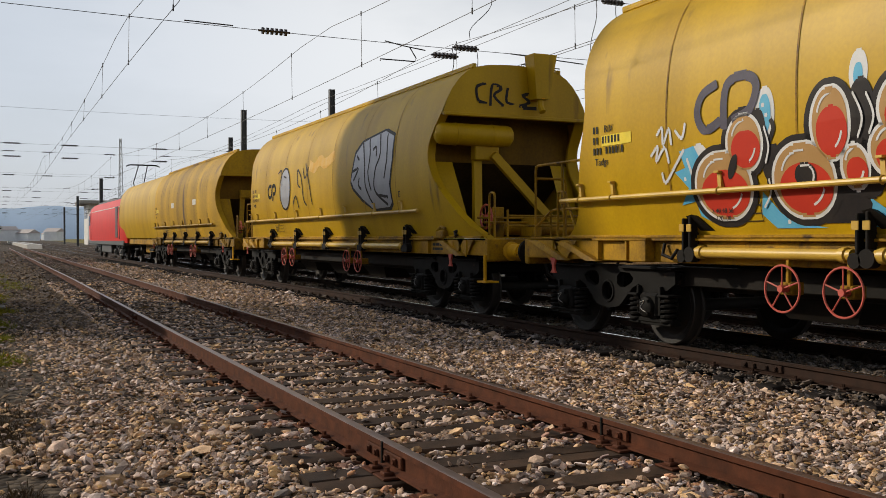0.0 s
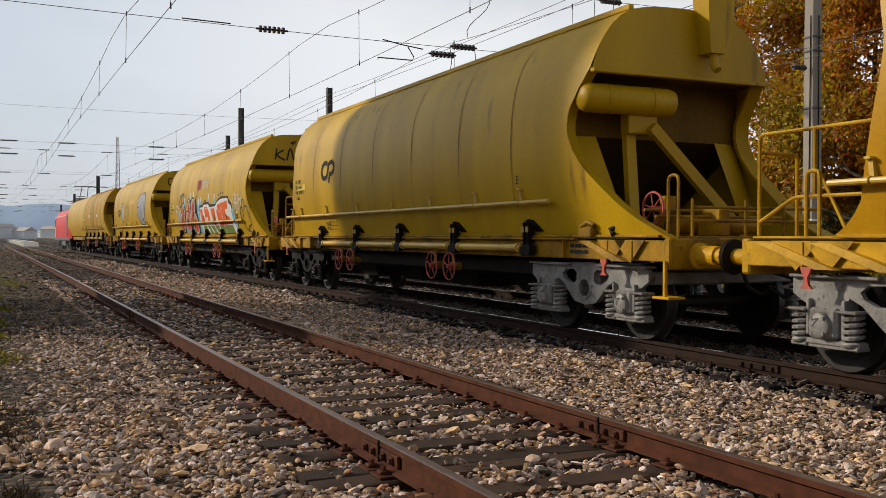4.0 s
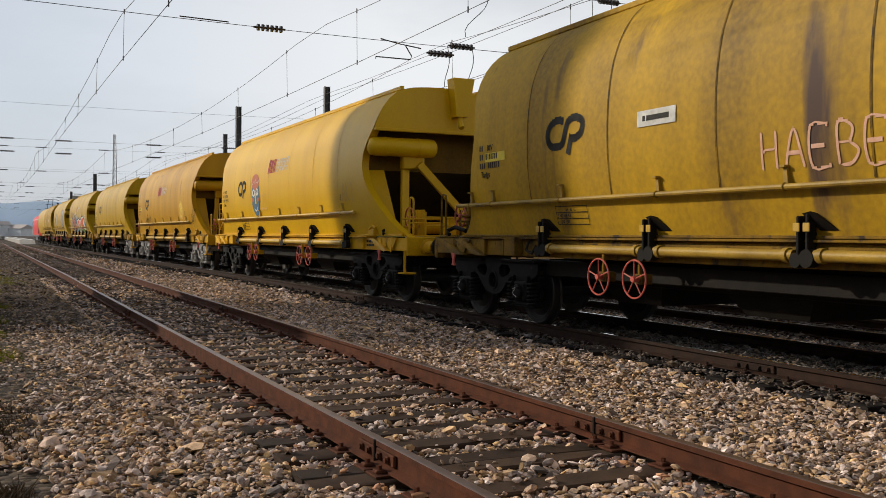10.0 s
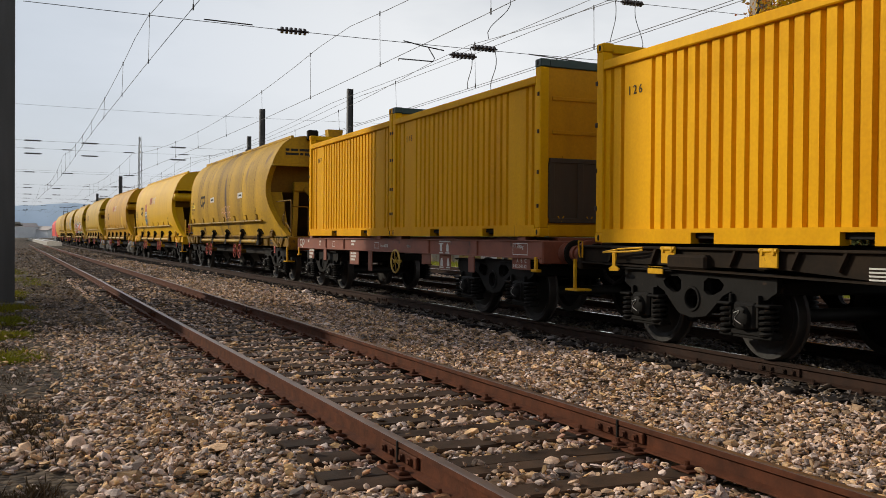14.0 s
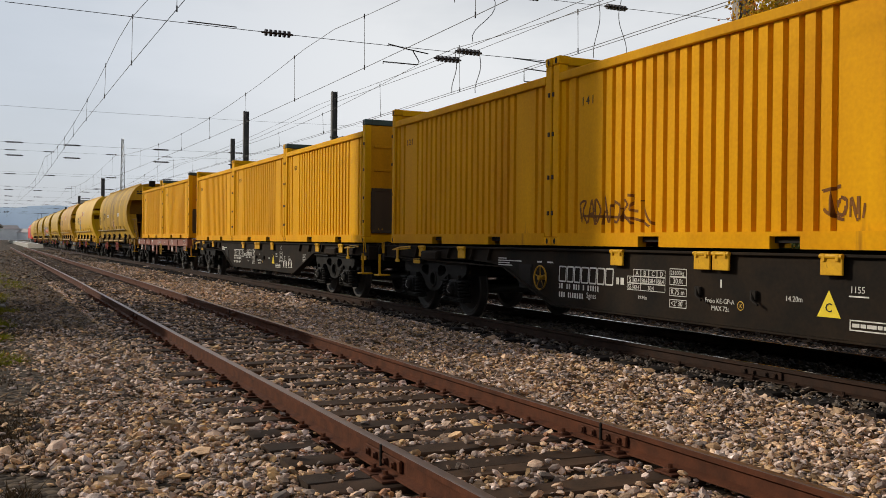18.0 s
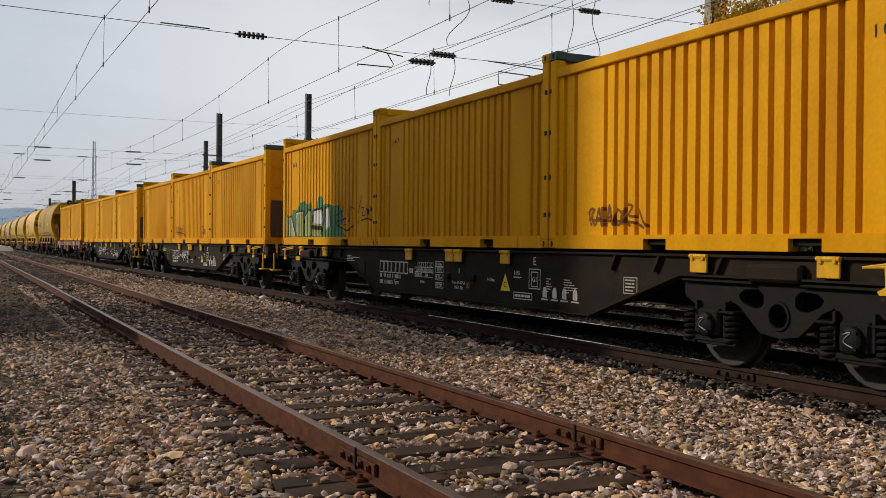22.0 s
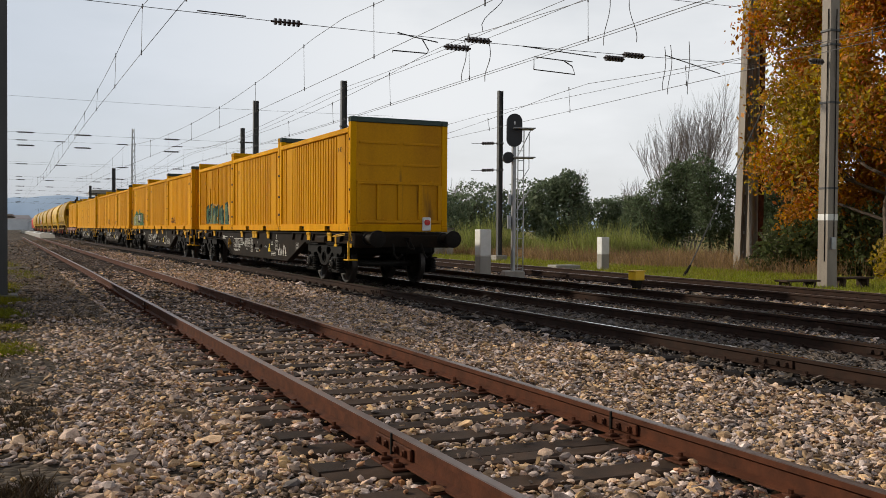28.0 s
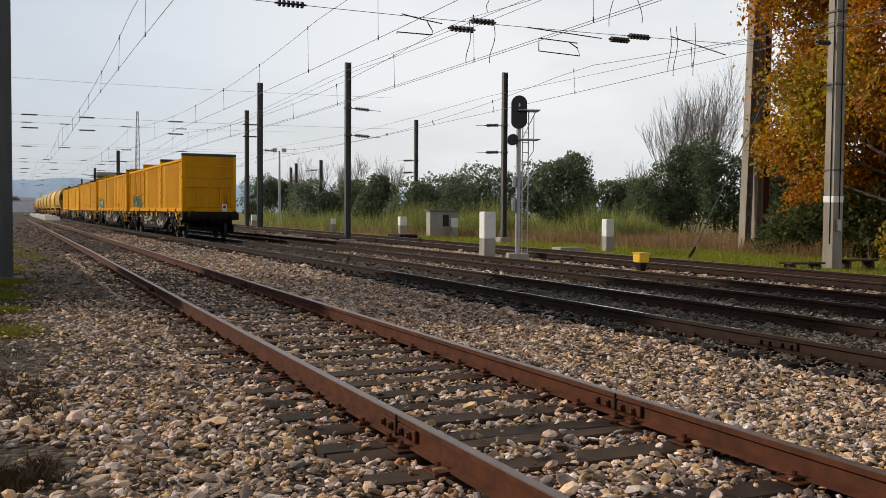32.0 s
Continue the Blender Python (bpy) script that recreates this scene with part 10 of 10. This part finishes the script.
sp = head_span(26.2, -0.3, 24.5, 7.15, 9.1, [(6.62, 7.15, 0.9), (11.85, 6.92, 0.9), (12.55, 7.20, 0.9), (17.45, 7.0, 0.8), (18.2, 7.15, 0.9), (17.9, 9.1, 0.9), (14.6, 9.1, 0.9), (3.2, 9.1, 0.8)],
               "span wires across the lines with brown insulators")
for name_, pts in (("registration_arm", [(26.4, 4.2, 7.17), (26.3, 5.5, 7.12)]), ("registration_arm", [(26.4, 10.0, 7.10), (26.4, 10.6, 7.0), (26.4, 11.3, 6.92)]),
                   ("registration_arm", [(26.4, 9.85, 6.50), (26.4, 9.85, 6.56), (26.4, 10.95, 6.56), (26.4, 11.0, 6.66), (26.4, 10.8, 6.96)]),
                   ("registration_arm", [(26.4, 14.2, 7.05), (26.4, 16.9, 6.92)]), ("registration_arm", [(26.4, 14.6, 6.35), (26.4, 14.6, 6.75), (26.4, 16.0, 6.7)]),
                   ("registration_arm", [(26.4, 14.6, 6.35), (26.4, 16.1, 6.30), (26.4, 16.0, 6.55), (26.4, 15.7, 6.7)]), ("registration_arm", [(26.4, 19.6, 7.2), (26.4, 21.9, 6.75)])):
    g = Geo()
    g.tube([place(*p) for p in pts], 0.018, 6)
    part(name_, g, WIRE, sp)
for u, w, z0, z1, k in ((26.0, 12.0, 6.98, 5.75, 0.10), (25.8, 12.7, 7.05, 5.75, 0.12), (25.0, 16.4, 9.0, 7.0, 0.15), (25.0, 17.3, 9.0, 7.2, -0.2), (25.2, 18.7, 7.2, 5.8, 0.08), (25.3, 19.0, 7.3, 5.7, 0.10),
                        (25.0, 19.5, 7.4, 5.7, 0.05), (25.5, 12.8, 9.0, 7.2, 0.5), (24.0, 9.9, 8.6, 7.9, 0.05), (24.0, 11.1, 8.6, 7.9, 0.05)):
    g = Geo()
    g.tube([place(u, w + k * math.sin(t * 5.2) * (0.4 + t * 0.6), z0 + (z1 - z0) * t) for t in [i / 10 for i in range(11)]], 0.012, 5)
    part("jumper", g, WIRE, sp)
for i, u in enumerate((64, 96, 128, 165, 205, 250)):
    head_span(u, -6.0 - u * 0.02, 22 + u * 0.03, 7.2, 9.4, [(w, z, 1.0) for w in (0.6 - u * 0.012, 3.9 - u * 0.012, 9.2 - u * 0.01, 13.4) for z in (7.2, 9.4 if i % 2 else 6.4)],
              "distant span wires with dark insulators")

# ---- distance: hills, station, platform ----
def ridge(name, label, dist, a0, a1, h, seed, mat):
    """Far ridge as a curved band of hill."""
    g = Geo()
    n = 90
    vs, fs = [], []
    for i in range(n + 1):
        a = radians(a0 + (a1 - a0) * i / n)
        edge = min(1, 6 * i / n, 6 * (n - i) / n)
        hh = h * edge * (0.72 + 0.30 * noise.noise(Vector((i * 0.09, seed, 0))) + 0.10 * noise.noise(Vector((i * 0.5, seed, 3))) + 0.03 * noise.noise(Vector((i * 1.9, seed, 7))))
        d = Vector((math.cos(a), math.sin(a), 0))
        vs += [tuple(d * dist + Vector((0, 0, -3))), tuple(d * (dist * 1.05) + Vector((0, 0, hh))), tuple(d * (dist * 1.25) + Vector((0, 0, -3)))]
    for i in range(n):
        for k in (0, 1):
            fs.append((i * 3 + k, i * 3 + k + 1, i * 3 + k + 4, i * 3 + k + 3))
    g.add(vs, fs)
    ob = part(name, g, mat, None, "", smooth=60)
    return tagged(ob, label, "hills", kind="structure")


ridge("backdrop", "wooded hills on the horizon with blue haze painted in", 1500, 75, 140, 60, 2.0, FAR_HILL)
pf = empty("platform", "low pale concrete platform with ramped ends", "platform", kind="structure", m=Matrix.Translation(siding(150, 2.7)) @ Matrix.Rotation(SIDING, 4, "Z"))
g = Geo()
g.add([(-2, -1.0, -0.3), (-2, 1.0, -0.3), (1.0, 1.0, 0.30), (1.0, -1.0, 0.30), (160, 1.0, 0.30), (160, -1.0, 0.30), (160, 1.0, -0.3), (160, -1.0, -0.3), (1.0, 1.0, -0.3), (1.0, -1.0, -0.3)],
      [(0, 1, 2, 3), (3, 2, 4, 5), (1, 8, 2), (0, 3, 9), (8, 6, 4, 2), (9, 3, 5, 7)])
part("slab", g, CONCRETE, pf)
for y0, y1 in ((-1.02, -0.72), (0.72, 1.02)):
    g = Geo()
    g.box(0.9, 160, y0, y1, 0.304, 0.33, 0.006)
    part("edge_strip", g, PALE_HAZE, pf, "pale edge strip")
sta = empty("station_building", "pale station building with a flat overhanging roof", "building", m=Matrix.Translation(place(235, 19.4, -0.3)) @ Matrix.Rotation(HEAD, 4, "Z"))
g = Geo()
g.box(0, 14, -2.0, 4, 0, 9.5)
part("wall", g, PLASTER, sta)
g = Geo()
g.box(-2, 16, -4.0, 6, 9.5, 10.3, 0.05)
part("roof", g, CONCRETE, sta)
for k in range(4):
    g = Geo()
    g.box(2 + 3 * k, 3.6 + 3 * k, 4.0, 4.03, 6.2, 8.4)
    part("window", g, LAMP_GLASS, sta)
can = empty("platform_canopy", "distant platform canopy on pale posts", "canopy", m=Matrix.Translation(place(250, -6.5, -0.3)) @ Matrix.Rotation(HEAD, 4, "Z"))
g = Geo()
g.box(0, 60, -3, 3, 4.2, 4.7, 0.05)
part("roof", g, CONCRETE, can)
for k in range(6):
    g = Geo()
    g.box(2 + 10 * k, 2.5 + 10 * k, -0.3, 0.3, 0, 4.2)
    part("post", g, WHITE, can)
tw = empty("radio_tower", "thin lattice radio mast far away", "radio mast", m=Matrix.Translation(place(260, 25.0, 0)))
g = Geo()
for k in range(3):
    a = 2.094 * k
    g.tube([(0.9 * math.cos(a), 0.9 * math.sin(a), 0), (0.3 * math.cos(a), 0.3 * math.sin(a), 27)], 0.10, 5)
for i in range(16):
    r0 = 0.9 - 0.6 * i / 16
    for k in range(3):
        a, b = 2.094 * k, 2.094 * (k + 1)
        g.tube([(r0 * math.cos(a), r0 * math.sin(a), i * 1.7), (r0 * math.cos(b), r0 * math.sin(b), i * 1.7 + 1.7)], 0.05, 4)
part("lattice", g, GALV, tw)
rnd = random.Random(12)
for i in range(26):
    u, w = rnd.uniform(560, 900), rnd.uniform(-110, 30)
    h, wd = rnd.uniform(2.8, 6.0), rnd.uniform(8, 18)
    b = empty("far_house", "distant house below the hills, paled by painted haze", "house", "distant houses", m=Matrix.Translation(place(u, w, -0.3)) @ Matrix.Rotation(HEAD + rnd.uniform(0, 3), 4, "Z"))
    g = Geo()
    g.box(-wd / 2, wd / 2, -4, 4, 0, h)
    part("wall", g, PALE_HAZE, b)
    g = Geo()
    g.add([(-wd / 2 - 0.5, -4.5, h), (wd / 2 + 0.5, -4.5, h), (wd / 2 + 0.5, 0, h + 2.2), (-wd / 2 - 0.5, 0, h + 2.2), (-wd / 2 - 0.5, 4.5, h), (wd / 2 + 0.5, 4.5, h)],
          [(0, 1, 2, 3), (3, 2, 5, 4), (0, 3, 4), (1, 5, 2)])
    part("roof", g, HAZE_ROOF, b)
# building outside the picture on the camera's side, whose shade lies across the lines
hut = empty("trackside_building", "plain plastered trackside building beside the yard", "building", m=Matrix.Translation(place(28.15, -9.0, -0.4)) @ Matrix.Rotation(HEAD, 4, "Z"))
g = Geo()
g.box(-3.45, 3.45, -1.5, 1.5, 0, 15.0)
part("wall", g, PLASTER, hut)
g = Geo()
g.box(-3.5, 3.5, -1.55, 1.55, 15.0, 15.2, 0.03)
part("roof", g, ROOF_TILE, hut)

# unseen plain wall behind the camera, added to hold back low sky light
yw = empty("yard_wall", "unseen plain dark wall added to block low sky light", "wall", kind="structure", m=Matrix.Translation(place(0, -17.0, -0.4)) @ Matrix.Rotation(HEAD, 4, "Z"))
g = Geo()
g.box(-60, 110, -0.2, 0.2, 0, 7.2)
part("wall", g, CONCRETE_DARK, yw)
# second unseen wall, added across the end for the same dimming
ew = empty("yard_end_wall", "unseen plain dark end wall added to block low sky light", "wall", kind="structure", m=Matrix.Translation(place(-62, 0, -0.4)) @ Matrix.Rotation(HEAD, 4, "Z"))
for y0, y1 in ((5.0, 17.0), (-40.0, -14.0)):
    g = Geo()
    g.box(-0.2, 0.2, y0, y1, 0, 7.2)
    part("wall", g, CONCRETE_DARK, ew)


# ---- movement ----
# seconds and place of the train's tail along the line, in metres
TAIL_AT = [(0.0, -165.86), (1.5, -154.36), (3.0, -143.14), (6.0, -121.54), (9.0, -100.72), (13.0, -73.37), (17.0, -46.70), (19.0, -33.70), (20.0, -27.37),
           (22.0, -14.92), (23.0, -8.81), (25.0, 3.00), (28.0, 20.63), (30.0, 32.44), (32.0, 43.76)]


def tail_at(t):
    """Smooth run through the table."""
    P = TAIL_AT
    for i in range(len(P) - 1):
        if t <= P[i + 1][0] or i == len(P) - 2:
            break
    def slope(j):
        a, b = max(j - 1, 0), min(j + 1, len(P) - 1)
        if a == j or b == j:
            return (P[b][1] - P[a][1]) / (P[b][0] - P[a][0])
        h0, h1 = P[j][0] - P[a][0], P[b][0] - P[j][0]
        d0, d1 = (P[j][1] - P[a][1]) / h0, (P[b][1] - P[j][1]) / h1
        return (d0 * h1 + d1 * h0) / (h0 + h1)
    (t0, y0), (t1, y1) = P[i], P[i + 1]
    h = t1 - t0
    s = (t - t0) / h
    m0, m1 = slope(i) * h, slope(i + 1) * h
    return (2 * s ** 3 - 3 * s ** 2 + 1) * y0 + (s ** 3 - 2 * s ** 2 + s) * m0 + (-2 * s ** 3 + 3 * s ** 2) * y1 + (s ** 3 - s ** 2) * m1


def vehicle_pose(q, half):
    a, b = main_line(q - half), main_line(q + half)
    d = b - a
    return Matrix.Translation((a + b) / 2) @ Matrix.Rotation(math.atan2(d.y, d.x), 4, "Z")


def motions():
    times = [i * 0.5 for i in range(65)]
    middle = {}
    for thing, mid, half in TRAIN:
        if mid is not None:
            middle[thing.name] = (mid, half)
            walk(thing, [(t, vehicle_pose(tail_at(t) + mid, half)) for t in times])
    for thing, mid, spec in TRAIN:
        if mid is None:
            wagon, dx, lev = spec
            m, half = middle[wagon.name]
            walk(thing, [(t, vehicle_pose(tail_at(t) + m, half) @ Matrix.Translation((dx, 0, lev))) for t in times])
    turns = [i / 15 for i in range(481)]
    roll = [(t, -(tail_at(t) - TAIL_AT[0][1]) / WHEEL_R) for t in turns]
    for wagon, ob, x in SPINNING:
        spot = ob.matrix_basis.translation.copy()
        walk(ob, [(t, Matrix.Translation(spot) @ Matrix.Rotation(-a + x, 4, "Y")) for t, a in roll])


motions()
